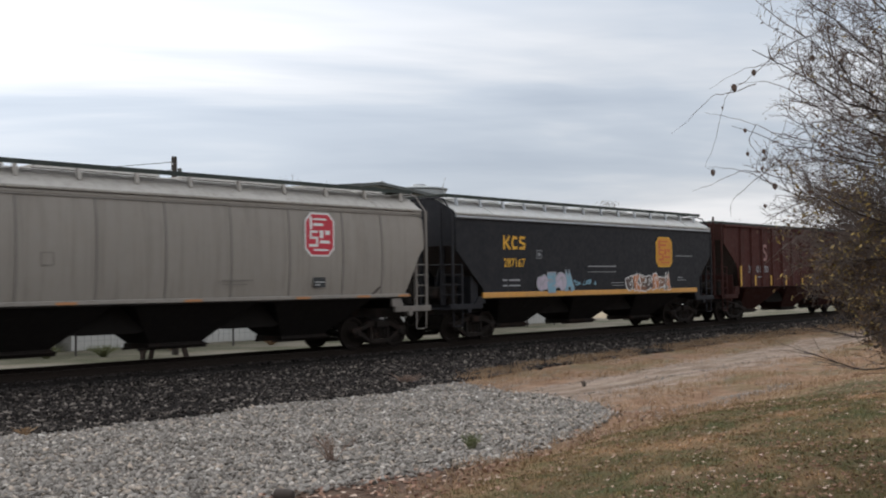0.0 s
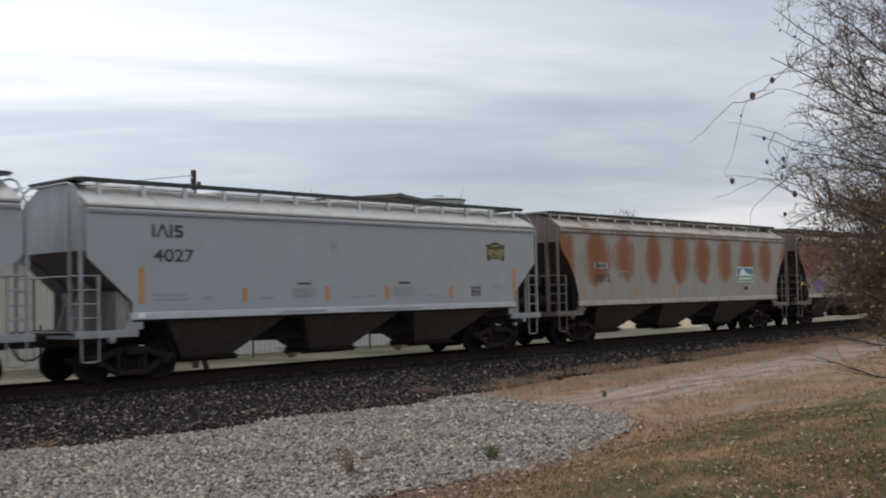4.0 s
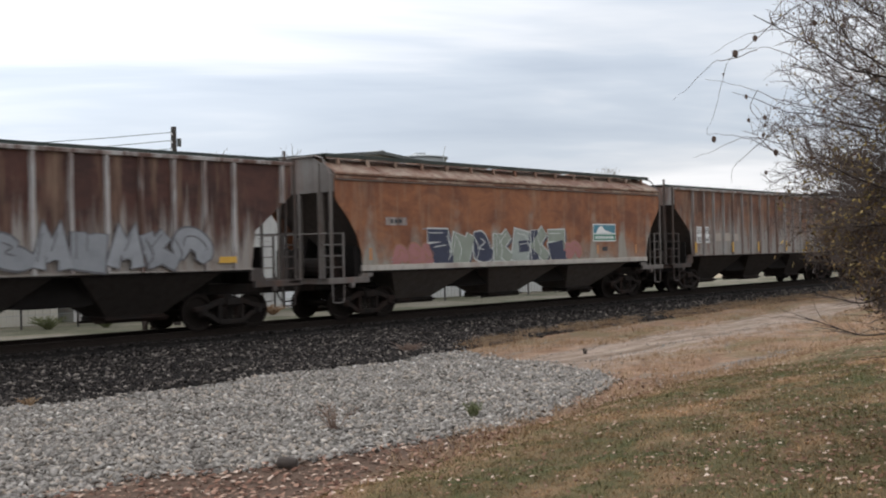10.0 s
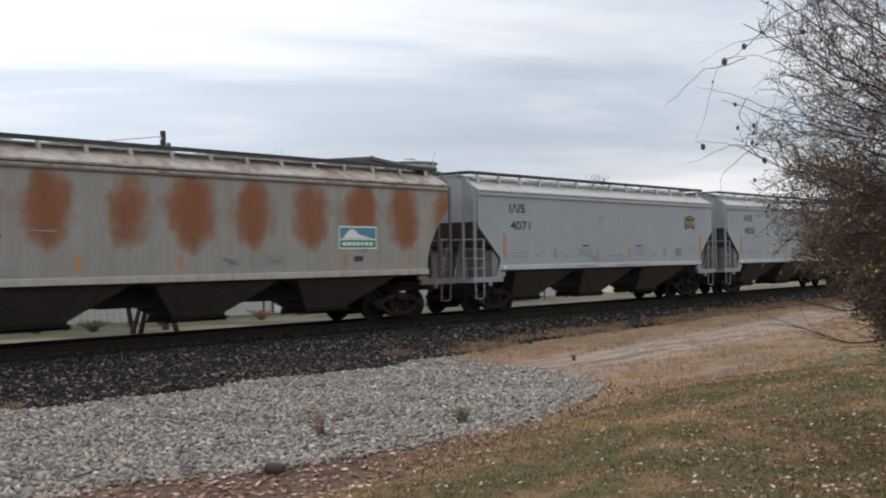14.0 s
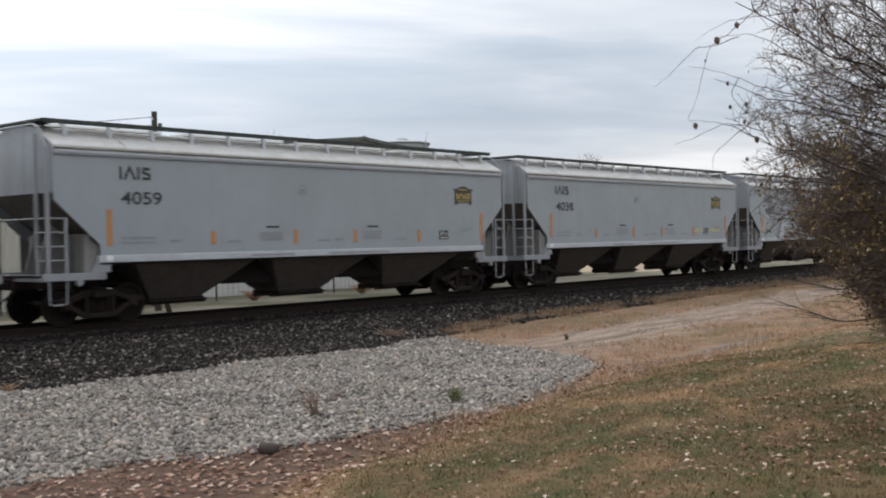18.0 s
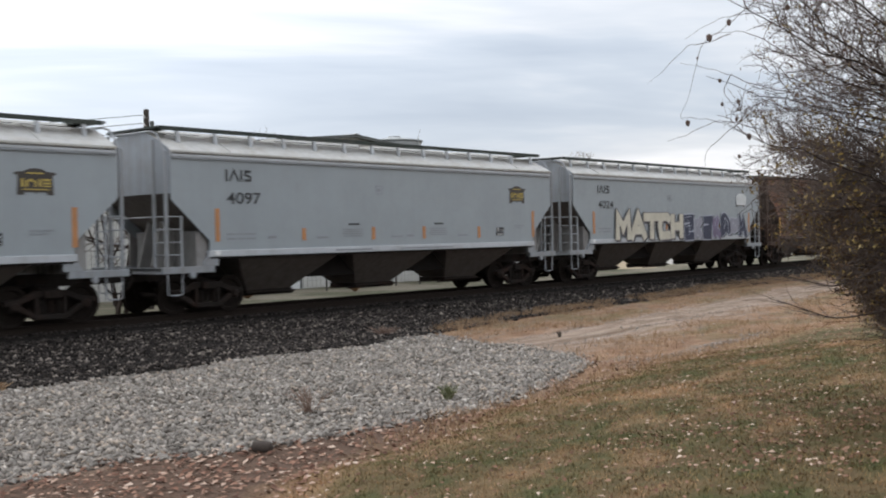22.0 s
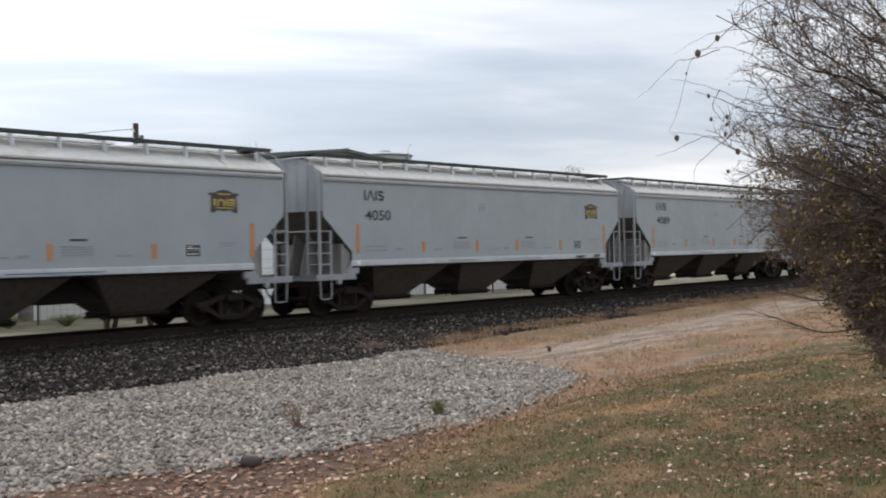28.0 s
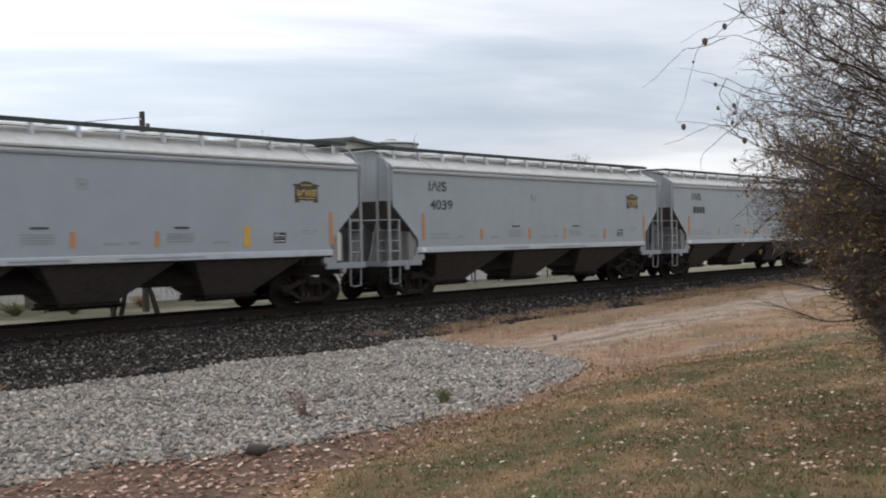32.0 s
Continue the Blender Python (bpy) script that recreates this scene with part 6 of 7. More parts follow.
p = field(62000, 3.2, 21, -14.6, -5.4, on_pad)
v_, f_ = stones(p, land(p[:, 0], p[:, 1]), 0.022, 0.068)
tagged(new("gravel", raw_mesh("gravel", v_, f_, M_GRAVEL)), "light grey gravel pad beside the track", "gravel", kind="stuff")
p = np.concatenate([field(2600, 12, 40, -15, -4.2, lambda x, y: (y < toe(x) - 0.2) & (y > lawn_edge(x))), field(9000, 17, 34, -14.2, -8, lambda x, y: (np.abs(np.abs(y + 12.3 - x * 0.125) - 0.75) < 0.28 * rng.random(len(x)))), field(5000, 17, 24.5, -14.2, -12.6, lambda x, y: np.abs(y + 13.75 - 0.06 * (x - 17)) < 0.3 * rng.random(len(x)))])
v_, f_ = stones(p, land(p[:, 0], p[:, 1]), 0.01, 0.032)
tagged(new("scattered_stones", raw_mesh("scattered_stones", v_, f_, M_GRAVEL)), "loose pale stones on the dirt lane", "gravel", kind="stuff")

M_RAIL = plain("rail_steel", (0.022, 0.017, 0.014), 0.9, 0.3, 8.0)
M_TIE = plain("creosoted_timber", (0.024, 0.019, 0.016), 0.9, 0.5, 6.0, bump=0.5)
track = tagged(new("railway_track"), "steel rails on dark timber ties", "railway track", kind="structure")
rail_poly = [(-0.075, -0.186), (0.075, -0.186), (0.07, -0.17), (0.012, -0.15), (0.010, -0.045), (0.036, -0.035), (0.036, -0.006), (0.028, 0.0), (-0.028, 0.0), (-0.036, -0.006), (-0.036, -0.035), (-0.010, -0.045), (-0.012, -0.15), (-0.07, -0.17)]
for s in (-1, 1):
    part("rail", Shape().prism([(q + s * 0.755, z + RAIL_TOP) for q, z in rail_poly], -400, 620, "x"), M_RAIL, track)
me_tie = Shape().box(-0.115, 0.115, -1.3, 1.3, -0.36, -0.188).mesh("tie", 0.01)
for i in range(130):
    part("tie", me_tie, M_TIE, track, at=(2.0 + 0.52 * i + 0.02 * math.sin(i * 7.3), 0, RAIL_TOP + 0.004 * math.sin(i * 3.1)))

# ---- lawn, leaves, weeds ----
M_GRASS, nt, b = shader("grass_blade", 0.8, 0.0, 0.2)
tone = n_mix(nt, 1.0, turf_tone(nt, object_coords(nt, False)), n_ramp(nt, nt.nodes.new("ShaderNodeNewGeometry").outputs["Random Per Island"], [(0.0, (1.0, 0.98, 0.95)), (0.72, (1.8, 1.72, 1.7)), (1.0, (3.1, 2.6, 2.5))]), "MULTIPLY")
nt.links.new(tone, b.inputs["Base Color"])
M_STRAW = by_island("dry_grass", [(0.0, (0.20, 0.115, 0.062)), (0.5, (0.31, 0.195, 0.11)), (1.0, (0.42, 0.31, 0.20))], 0.85, 3.0, 0.1)
M_LEAF = by_island("fallen_leaf", [(0.0, (0.075, 0.036, 0.025)), (0.4, (0.165, 0.082, 0.054)), (0.75, (0.30, 0.18, 0.125)), (1.0, (0.50, 0.39, 0.31))], 0.8, 8.0, 0.1)


def blades(p, z, h0, h1, w, lean=0.6):
    n = len(p)
    h = h0 + (h1 - h0) * rng.random(n)
    a, l = rng.random(n) * 6.283, (rng.random(n) - 0.2) * lean
    dx, dy = np.cos(a), np.sin(a)
    b0 = np.stack([p[:, 0] - dy * w, p[:, 1] + dx * w, z], -1)
    b1 = np.stack([p[:, 0] + dy * w, p[:, 1] - dx * w, z], -1)
    t0 = np.stack([p[:, 0] + dx * h * l, p[:, 1] + dy * h * l, z + h], -1)
    vs = np.stack([b0, b1, t0], 1).reshape(-1, 3)
    return vs, np.arange(n * 3).reshape(-1, 3)


def patchy(x, y):
    return np.sin(x * 1.1 + 2 * np.sin(y * 0.7)) + np.sin(y * 1.4 + 1.5 * np.sin(x * 0.5)) + 1.2 * (rng.random(len(x)) - 0.5)


def clump(centres, each, reach):
    k = np.repeat(centres, each, axis=0)
    return k + rng.normal(0, reach, k.shape)


q = field(90000, 3, 30, -24.5, -13.5, lambda x, y: (y < lawn_edge(x) - 0.05) & (np.hypot(x, y + 23.9) > 4.5) & (np.hypot(x, y + 23.9) < 22))
p = clump(q, 4, 0.03)
v_, f_ = blades(p, land(p[:, 0], p[:, 1]) - 0.005, 0.015, 0.05, 0.0045, 2.2)
tagged(new("lawn_grass", raw_mesh("lawn_grass", v_, f_, M_GRASS)), "short autumn lawn, green going brown", "grass", kind="stuff")
q = np.concatenate([field(16000, 21, 64, -7.0, -2.6, lambda x, y: (np.abs(y - toe(x) - 0.1) < 0.25 + 0.5 * rng.random(len(x))) & (patchy(x, y) > -1.0 + 0.04 * (30 - x))), field(9000, 14, 60, -14.6, -3.4, lambda x, y: (y < toe(x) + 0.5) & (y > lawn_edge(x) - 0.8) & (np.abs(y + 12.6 - x * 0.125) > 1.0) & (patchy(x, y) > -0.4) & ~((x < 19.1 + (y + 9) * 0.36) & (y > np.interp(x, PAD_X, PAD_Y)))),
                    field(2500, 9, 40, -16.5, -13.6, lambda x, y: np.abs(y - lawn_edge(x)) < 0.5)])
p = clump(q, 7, 0.06)
low = np.where(p[:, 1] > toe(p[:, 0]), bed_z(p[:, 0], p[:, 1]), land(p[:, 0], p[:, 1]))
v_, f_ = blades(p, low - 0.005, 0.04, 0.18, 0.005, 1.8)
tagged(new("dry_grass", raw_mesh("dry_grass", v_, f_, M_STRAW)), "tan dry grass between ballast and lawn", "grass", kind="stuff")


SHRUB_AT = (math.sin(radians(77.2)) * 10.4, EYE.y + math.cos(radians(77.2)) * 10.4)


def litter(p, z, r0, r1):
    n = len(p)
    r = r0 + (r1 - r0) * rng.random(n)
    a = rng.random(n) * 6.283
    base = np.array([(-1, 0, 0), (-0.2, 0.62, 0.25), (1, 0, 0.12), (-0.2, -0.62, 0.3)])
    vs = base[None] * r[:, None, None] * (0.75 + 0.5 * rng.random((n, 4, 1)))
    ca, sa = np.cos(a)[:, None], np.sin(a)[:, None]
    x, y = vs[..., 0] * ca - vs[..., 1] * sa, vs[..., 0] * sa + vs[..., 1] * ca
    tip = (rng.random(n)[:, None] - 0.5) * 0.9
    vs = np.stack([x + p[:, :1], y + p[:, 1:], vs[..., 2] + x * tip + z[:, None] + 0.02], -1)
    return vs.reshape(-1, 3), np.concatenate([np.array([(0, 1, 2), (0, 2, 3)])[None] + (np.arange(n) * 4)[:, None, None]]).reshape(-1, 3)


band = field(15000, 2.5, 18, -19, -12.5, lambda x, y: (y < np.interp(x, PAD_X, PAD_Y) + 0.20 * rng.random(len(x))) & (y > lawn_edge(x) - 0.5 * rng.random(len(x)) - np.clip((9 - x) * 0.12, 0, 0.5)) & ((x < 11.5) | (rng.random(len(x)) < 0.5)))
loose = np.concatenate([field(13000, 3, 30, -24, -13.5, lambda x, y: y < lawn_edge(x)), field(3000, 8, 14.5, -23, -18, lambda x, y: np.hypot(x - SHRUB_AT[0], y - SHRUB_AT[1]) < 2.2 + 1.6 * rng.random(len(x)))])
v_, f_ = litter(band, land(band[:, 0], band[:, 1]), 0.018, 0.055)
w_, e_ = litter(loose, land(loose[:, 0], loose[:, 1]) + 0.02, 0.012, 0.034)
v_, f_ = np.concatenate([v_, w_]), np.concatenate([f_, e_ + len(v_)])
tagged(new("fallen_leaves", raw_mesh("fallen_leaves", v_, f_, M_LEAF)), "brown fallen leaves along the lawn's edge", "leaves", kind="stuff")

M_STICK = plain("dead_wood", (0.055, 0.042, 0.034), 0.9, 0.4, 20.0, bump=0.5)
M_WEED = plain("weed_stem", (0.22, 0.15, 0.115), 0.9, 0.4, 10.0)
M_GREENWEED = by_island("green_weed", [(0.0, (0.10, 0.11, 0.05)), (1.0, (0.19, 0.195, 0.10))], 0.8)


def at_ground(x, y, lift=0.0):
    return Vector((x, y, float(land(np.array([x]), np.array([y]))[0]) + lift))


def stick(pts, r, label):
    base = at_ground(*pts[0])
    sh = Shape().tube([at_ground(a, b_, r * 0.7 + 0.02 * (i % 2)) - base for i, (a, b_) in enumerate(pts)], r, 6, r * 0.55)
    ob = new("fallen_branch", sh.mesh("fallen_branch", smooth=True))
    ob.data.materials.append(M_STICK)
    ob.location = base
    return tagged(ob, label, "branch")


stick([(9.12, -14.2), (9.4, -14.17), (9.7, -14.2), (9.98, -14.16)], 0.022, "dark fallen branch lying at the gravel's edge")
stick([(9.95, -13.2), (10.2, -13.08), (10.5, -12.92)], 0.024, "short dark stick lying on the gravel")
stick([(21.6, -6.35), (22.3, -6.2), (22.8, -5.95)], 0.045, "dark broken branch at the foot of the ballast")


def weed(x, y, height, n, reach, material, name, label, thin=0.006, seed=1):
    rnd = random.Random(seed)
    base = at_ground(x, y)
    sh = Shape()
    for i in range(n):
        a, l = rnd.random() * 6.283, rnd.random()
        tip = Vector((math.cos(a) * reach * l, math.sin(a) * reach * l, height * (0.5 + 0.5 * rnd.random())))
        mid = tip * 0.5 + Vector((0, 0, height * 0.12))
        root = Vector((math.cos(a) * 0.03, math.sin(a) * 0.03, -0.02))
        sh.tube([root, mid, tip], thin, 4, thin * 0.4)
        for k in range(3):
            q = mid.lerp(tip, k / 3)
            sh.tube([q, q + Vector((rnd.uniform(-1, 1), rnd.uniform(-1, 1), 0.8)) * height * 0.18], thin * 0.7, 3, thin * 0.3)
    ob = new(name, sh.mesh(name))
    ob.data.materials.append(material)
    ob.location = base
    return tagged(ob, label, "weed")


weed(10.25, -12.75, 0.40, 30, 0.42, M_WEED, "dead_weed", "dry reddish-brown dead weed standing in gravel", 0.006, 3)
weed(12.4, -13.5, 0.24, 60, 0.20, M_GREENWEED, "green_weed", "small green weed tuft in the gravel", 0.006, 4)
weed(21.4, -9.45, 0.14, 14, 0.10, M_STICK, "dead_weed", "small dark dead weed beside the dirt lane", 0.012, 5)
weed(8.9, -6.6, 0.16, 30, 0.25, M_STRAW, "dry_tuft", "pale dry tuft at the ballast's foot", 0.007, 6)
weed(19.3, -5.6, 0.3, 70, 0.6, M_WEED, "dead_weed", "reddish dry weeds at the ballast's foot", 0.007, 7)
stump = Shape().lathe([(0.0, 0.12), (0.05, 0.118), (0.066, 0.105), (0.075, 0.0), (0.07, -0.105), (0.05, -0.12), (0.0, -0.12)], 12)
stump.v = [(x * (1 + 0.12 * math.sin(5 * z + x * 9)), y_2, z) for x, y_2, z in stump.v]
ob = new("log_piece", stump.mesh("log_piece", 0.012, True))
ob.data.materials.append(M_STICK)
ob.location = at_ground(8.1, -14.28, 0.06)
ob.rotation_euler = (0.08, 0.1, 0.55)
tagged(ob, "short dark log piece lying among leaves", "log")

# ---- bare shrub and trees ----
M_BARK = plain("dark_bark", (0.040, 0.030, 0.025), 0.9, 0.4, 15.0, bump=0.6)
M_TWIG = plain("brown_twig", (0.095, 0.070, 0.058), 0.9, 0.35, 8.0)
M_FOLIAGE = by_island("autumn_leaf", [(0.0, (0.075, 0.038, 0.024)), (0.4, (0.125, 0.070, 0.036)), (0.72, (0.20, 0.145, 0.05)), (1.0, (0.34, 0.255, 0.10))], 0.7, 8.0, 0.1)
M_YELLEAF = by_island("yellowing_leaf", [(0.0, (0.12, 0.085, 0.035)), (0.4, (0.20, 0.145, 0.05)), (0.75, (0.31, 0.205, 0.07)), (1.0, (0.38, 0.30, 0.15))], 0.7, 8.0, 0.1)
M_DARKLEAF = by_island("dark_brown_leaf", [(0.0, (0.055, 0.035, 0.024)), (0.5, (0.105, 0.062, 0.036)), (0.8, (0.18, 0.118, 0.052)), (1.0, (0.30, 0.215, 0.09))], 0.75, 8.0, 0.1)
M_DEADLEAF = plain("hanging_dead_leaf", (0.075, 0.045, 0.032), 0.8, 0.4, 12.0)


class Growth:
    """Branches collected as triangular tubes, and places for leaves."""

    def __init__(self, seed):
        self.rnd = random.Random(seed)
        self.thick, self.thin, self.tips = [], [], []

    def grow(self, p, way, length, radius, level, levels, droop, kids, spread_):
        rnd = self.rnd
        n = 5 if level < 2 else 4
        pts, d = [p.copy()], way.normalized()
        for i in range(n):
            d = (d + Vector((rnd.gauss(0, 1), rnd.gauss(0, 1), rnd.gauss(0, 1))) * (0.13 if level == 0 else 0.2) - Vector((0, 0, droop * (level + 0.3) * 0.5))).normalized()
            pts.append(pts[-1] + d * (length / n))
        (self.thick if level < 2 else self.thin).append((pts, radius, radius * 0.45))
        if level >= levels:
            self.tips += pts[1:]
            return
        for k in range(kids[level]):
            f = 0.25 + 0.72 * (k + rnd.random()) / kids[level]
            i = min(int(f * n), n - 1)
            q = pts[i].lerp(pts[i + 1], f * n - i)
            axis = (pts[i + 1] - pts[i]).normalized()
            off = Vector((rnd.gauss(0, 1), rnd.gauss(0, 1), rnd.gauss(0, 1)))
            off = (off - axis * off.dot(axis)).normalized()
            self.grow(q, axis * (1 - spread_) + off * spread_, length * rnd.uniform(0.38, 0.68), radius * 0.47, level + 1, levels, droop, kids, spread_)


def tubes(branches, sides):
    vs, fs, k = [], [], 0
    ang = [2 * math.pi * i / sides for i in range(sides)]
    for pts, r0, r1 in branches:
        n = len(pts)
        for i, p in enumerate(pts):
            d = (pts[min(i + 1, n - 1)] - pts[max(i - 1, 0)]).normalized()
            s = d.cross(Vector((0.3, 0.2, 0.93))).normalized()
            u = s.cross(d)
            r = r0 + (r1 - r0) * i / (n - 1)
            vs += [p + (s * math.cos(a) + u * math.sin(a)) * r for a in ang]
        fs += [(k + i * sides + j, k + i * sides + (j + 1) % sides, k + (i + 1) * sides + (j + 1) % sides, k + (i + 1) * sides + j) for i in range(n - 1) for j in range(sides)]
        k += n * sides
    return [tuple(v) for v in vs], fs


def leaf_cloud(tips, n, r0, r1, seed):
    g = np.random.default_rng(seed)
    pick = g.integers(0, len(tips), n)
    c = np.array([tuple(t) for t in tips])[pick] + g.normal(0, 0.03, (n, 3))
    r = r0 + (r1 - r0) * g.random(n)
    e1 = g.normal(0, 1, (n, 3))
    e1 /= np.linalg.norm(e1, axis=1, keepdims=True)
    e2 = np.cross(e1, g.normal(0, 1, (n, 3)))
    e2 /= np.linalg.norm(e2, axis=1, keepdims=True) + 1e-9
    vs = np.stack([c, c + (e1 + e2 * 0.42) * r[:, None], c + e1 * 2.0 * r[:, None], c + (e1 - e2 * 0.42) * r[:, None]], 1)
    return vs.reshape(-1, 3), (np.array([(0, 1, 2), (0, 2, 3)])[None] + (np.arange(n) * 4)[:, None, None]).reshape(-1, 3)


def plant(name, g, base, label, leaves=0, leaf=(0.012, 0.028), sides=(7, 3), bark=M_BARK, twig=M_TWIG, foliage=M_FOLIAGE, group=""):
    root = new(name)
    root.location = base
    v2, f2 = tubes(g.thick, sides[0])
    part("trunk", raw_mesh("trunk", v2, f2, bark), bark, root)
    v2, f2 = tubes(g.thin, sides[1])
    part("crown", raw_mesh("crown", v2, f2, twig), twig, root)
    if leaves:
        v2, f2 = leaf_cloud(g.tips, leaves, *leaf, 7)
        part("foliage", raw_mesh("foliage", v2, f2, foliage), foliage, root)
    return tagged(root, label, "tree", group)


def bearing(deg, dist):
    return Vector((math.sin(radians(deg)) * dist, EYE.y + math.cos(radians(deg)) * dist, 0))


# the shrub beside the viewer: limbs that fan out over the lawn from a base beyond the view
SHRUB = bearing(77.2, 10.4)
SHRUB.z = float(land(np.array([SHRUB.x]), np.array([SHRUB.y]))[0])
to_left = Vector((-math.cos(radians(77.2)), math.sin(radians(77.2)), 0))
away = Vector((math.sin(radians(77.2)), math.cos(radians(77.2)), 0))


def at_view(deg_right, deg_up, dist):
    return bearing(deg_right, dist) + Vector((0, 0, EYE.z + math.tan(radians(deg_up)) * dist))


def seen_at(p):
    """Bearing and rise of a place on the shrub, as the viewer has them."""
    q = p + SHRUB - EYE
    return math.degrees(math.atan2(q.x, q.y)), math.degrees(math.atan2(q.z, math.hypot(q.x, q.y)))


def hem(b):
    """The lowest rise that the shrub's overhang reaches at a bearing."""
    return float(np.interp(b, [63.0, 64.6, 65.6, 67.0, 68.5, 69.8, 71.0, 72.0, 73.5], [7.5, 2.6, 0.4, -1.2, -2.2, -3.3, -4.8, -6.2, -8.5]))


class Thicket(Growth):
    def shoot(self, p, way, length, r, steps, sway):
        rnd = self.rnd
        pts, d = [p.copy()], way.normalized()
        for k in range(steps):
            d = (d + Vector((rnd.gauss(0, sway), rnd.gauss(0, sway), rnd.gauss(0, sway) + 0.02))).normalized()
            pts.append(pts[-1] + d * (length / steps))
        return pts, r, r * 0.4

    def side(self, pts, f):
        k = min(int(f * (len(pts) - 1)), len(pts) - 2)
        q = pts[k].lerp(pts[k + 1], f * (len(pts) - 1) - k)
        axis = (pts[k + 1] - pts[k]).normalized()
        rnd = self.rnd
        off = Vector((rnd.gauss(0, 1), rnd.gauss(0, 1), rnd.gauss(0, 1)))
        return q, axis, (off - axis * off.dot(axis)).normalized()

    def fits(self, pts):
        for p in pts[1:]:
            b, e = seen_at(p)
            if e < hem(b) + 0.9 * math.sin(b * 5.1) + 0.6 * self.rnd.gauss(0, 1) or b < 64.3 + 0.7 * math.sin(e * 1.7) + 0.5 * math.sin(e * 4.1 + 1.0) + 0.8 * self.rnd.random():
                return False
        return True

    def limb(self, root, tip, bow, r, shoots, reach):
        rnd = self.rnd
        ctrl = root.lerp(tip, 0.5) + Vector((0, 0, bow)) + away * rnd.gauss(0, 0.25)
        line = []
        for k in range(13):
            f = k / 12
            line.append(root * (1 - f) ** 2 + ctrl * 2 * f * (1 - f) + tip * f * f + Vector((rnd.gauss(0, 1), rnd.gauss(0, 1), rnd.gauss(0, 1))) * 0.022 * min(k, 4) / 4)
        self.thick.append((line, r, r * 0.14))
        for n in range(shoots):
            q, axis, off = self.side(line, 0.22 + 0.77 * (n + rnd.random()) / shoots)
            one = self.shoot(q, axis * 0.75 + off * 0.62 + to_left * 0.12, reach * rnd.uniform(0.45, 1.1), r * 0.30 + 0.0015, 5, 0.16)
            if not self.fits(one[0]):
                continue
            self.thin.append(one)
            for k in range(6):
                q2, ax2, off2 = self.side(one[0], 0.1 + 0.88 * (k + rnd.random()) / 6)
                two = self.shoot(q2, ax2 * 0.7 + off2 * 0.7, reach * rnd.uniform(0.18, 0.48), 0.0036, 4, 0.22)
                if not self.fits(two[0]):
                    continue
                self.thin.append(two)
                self.tips += two[0][1:]
                for m2 in range(2 + (two[0][-1].z < 1.9)):
                    q3, ax3, off3 = self.side(two[0], rnd.random() * 0.95)
                    three = self.shoot(q3, ax3 * 0.6 + off3 * 0.8, rnd.uniform(0.07, 0.22), 0.0024, 2, 0.2)
                    if self.fits(three[0]):
                        self.thin.append(three)
                        self.tips += three[0][1:]


g = Thicket(11)
rnd = g.rnd
HUBS = [to_left * (-0.75 + 0.22 * k) + away * (0.35 * math.sin(k * 2.2)) for k in range(5)]
for k, hub in enumerate(HUBS):
    foot = hub * 0.4 + Vector((0, 0, -0.1))
    g.thick.append(([foot, foot.lerp(hub, 0.5) + Vector((0, 0, 0.9)), hub + Vector((0, 0, 1.9)), hub * 1.1 + Vector((0, 0, 2.8))], 0.05, 0.022))


def fan_root(e, k):
    """Where a limb whose tip rises to e leaves its stem."""
    return HUBS[k % 5] + Vector((0, 0, max(0.25, 1.5 + 0.075 * e + rnd.gauss(0, 0.22))))


# the bare limbs that stand out against the sky
for k, (b, e, r, bow) in enumerate(((64.9, 11.6, 0.024, -0.30), (66.8, 14.6, 0.020, -0.1), (63.9, 7.9, 0.014, -0.08), (64.8, 5.3, 0.013, 0.10), (69.0, 15.6, 0.020, 0.05), (65.6, 2.6, 0.013, 0.15), (67.4, 0.9, 0.012, 0.20), (66.4, 9.4, 0.015, -0.1), (67.0, 12.6, 0.018, -0.2), (68.4, 10.4, 0.018, -0.15))):
    tip = at_view(b, e, 10.0 + 0.5 * rnd.gauss(0, 1)) - SHRUB
    g.limb(fan_root(e, k), tip, bow, r, 12, 0.60)
# the mass behind them
for k in range(68):
    e = -2.5 + 18.0 * ((k * 0.618) % 1.0) ** 1.25
    b = max(65.0 + 0.12 * max(0.0, e - 6), 64.6 + 0.75 * max(0.0, 2.6 - e)) + 4.8 * rnd.random() ** 0.8
    tip = at_view(b, e, 9.6 + 2.3 * rnd.random()) - SHRUB
    g.limb(fan_root(e, k), tip, rnd.uniform(-0.25, 0.25), 0.008 + 0.006 * rnd.random(), 7, 0.50)
# older growth behind, thick and low
for k in range(120):
    e = -6.5 + 12.0 * ((k * 0.618) % 1.0)
    tip = at_view(66.9 + 0.45 * max(0.0, 0.5 - e) + 4.6 * rnd.random(), e, 10.6 + 1.9 * rnd.random()) - SHRUB
    g.limb(fan_root(e - 4.0, k) + away * (0.3 + 1.0 * rnd.random()), tip, rnd.uniform(-0.1, 0.3), 0.008 + 0.006 * rnd.random(), 10, 0.48)
# close undergrowth at its foot
for k in range(60):
    root = to_left * rnd.uniform(-0.9, 0.45) + away * rnd.uniform(-0.5, 0.8)
    tip = root + to_left * rnd.uniform(0.1, 0.95) + away * rnd.gauss(0, 0.2) + Vector((0, 0, 0.5 + 1.5 * rnd.random()))
    g.limb(root, tip, 0.1, 0.008, 10, 0.42)
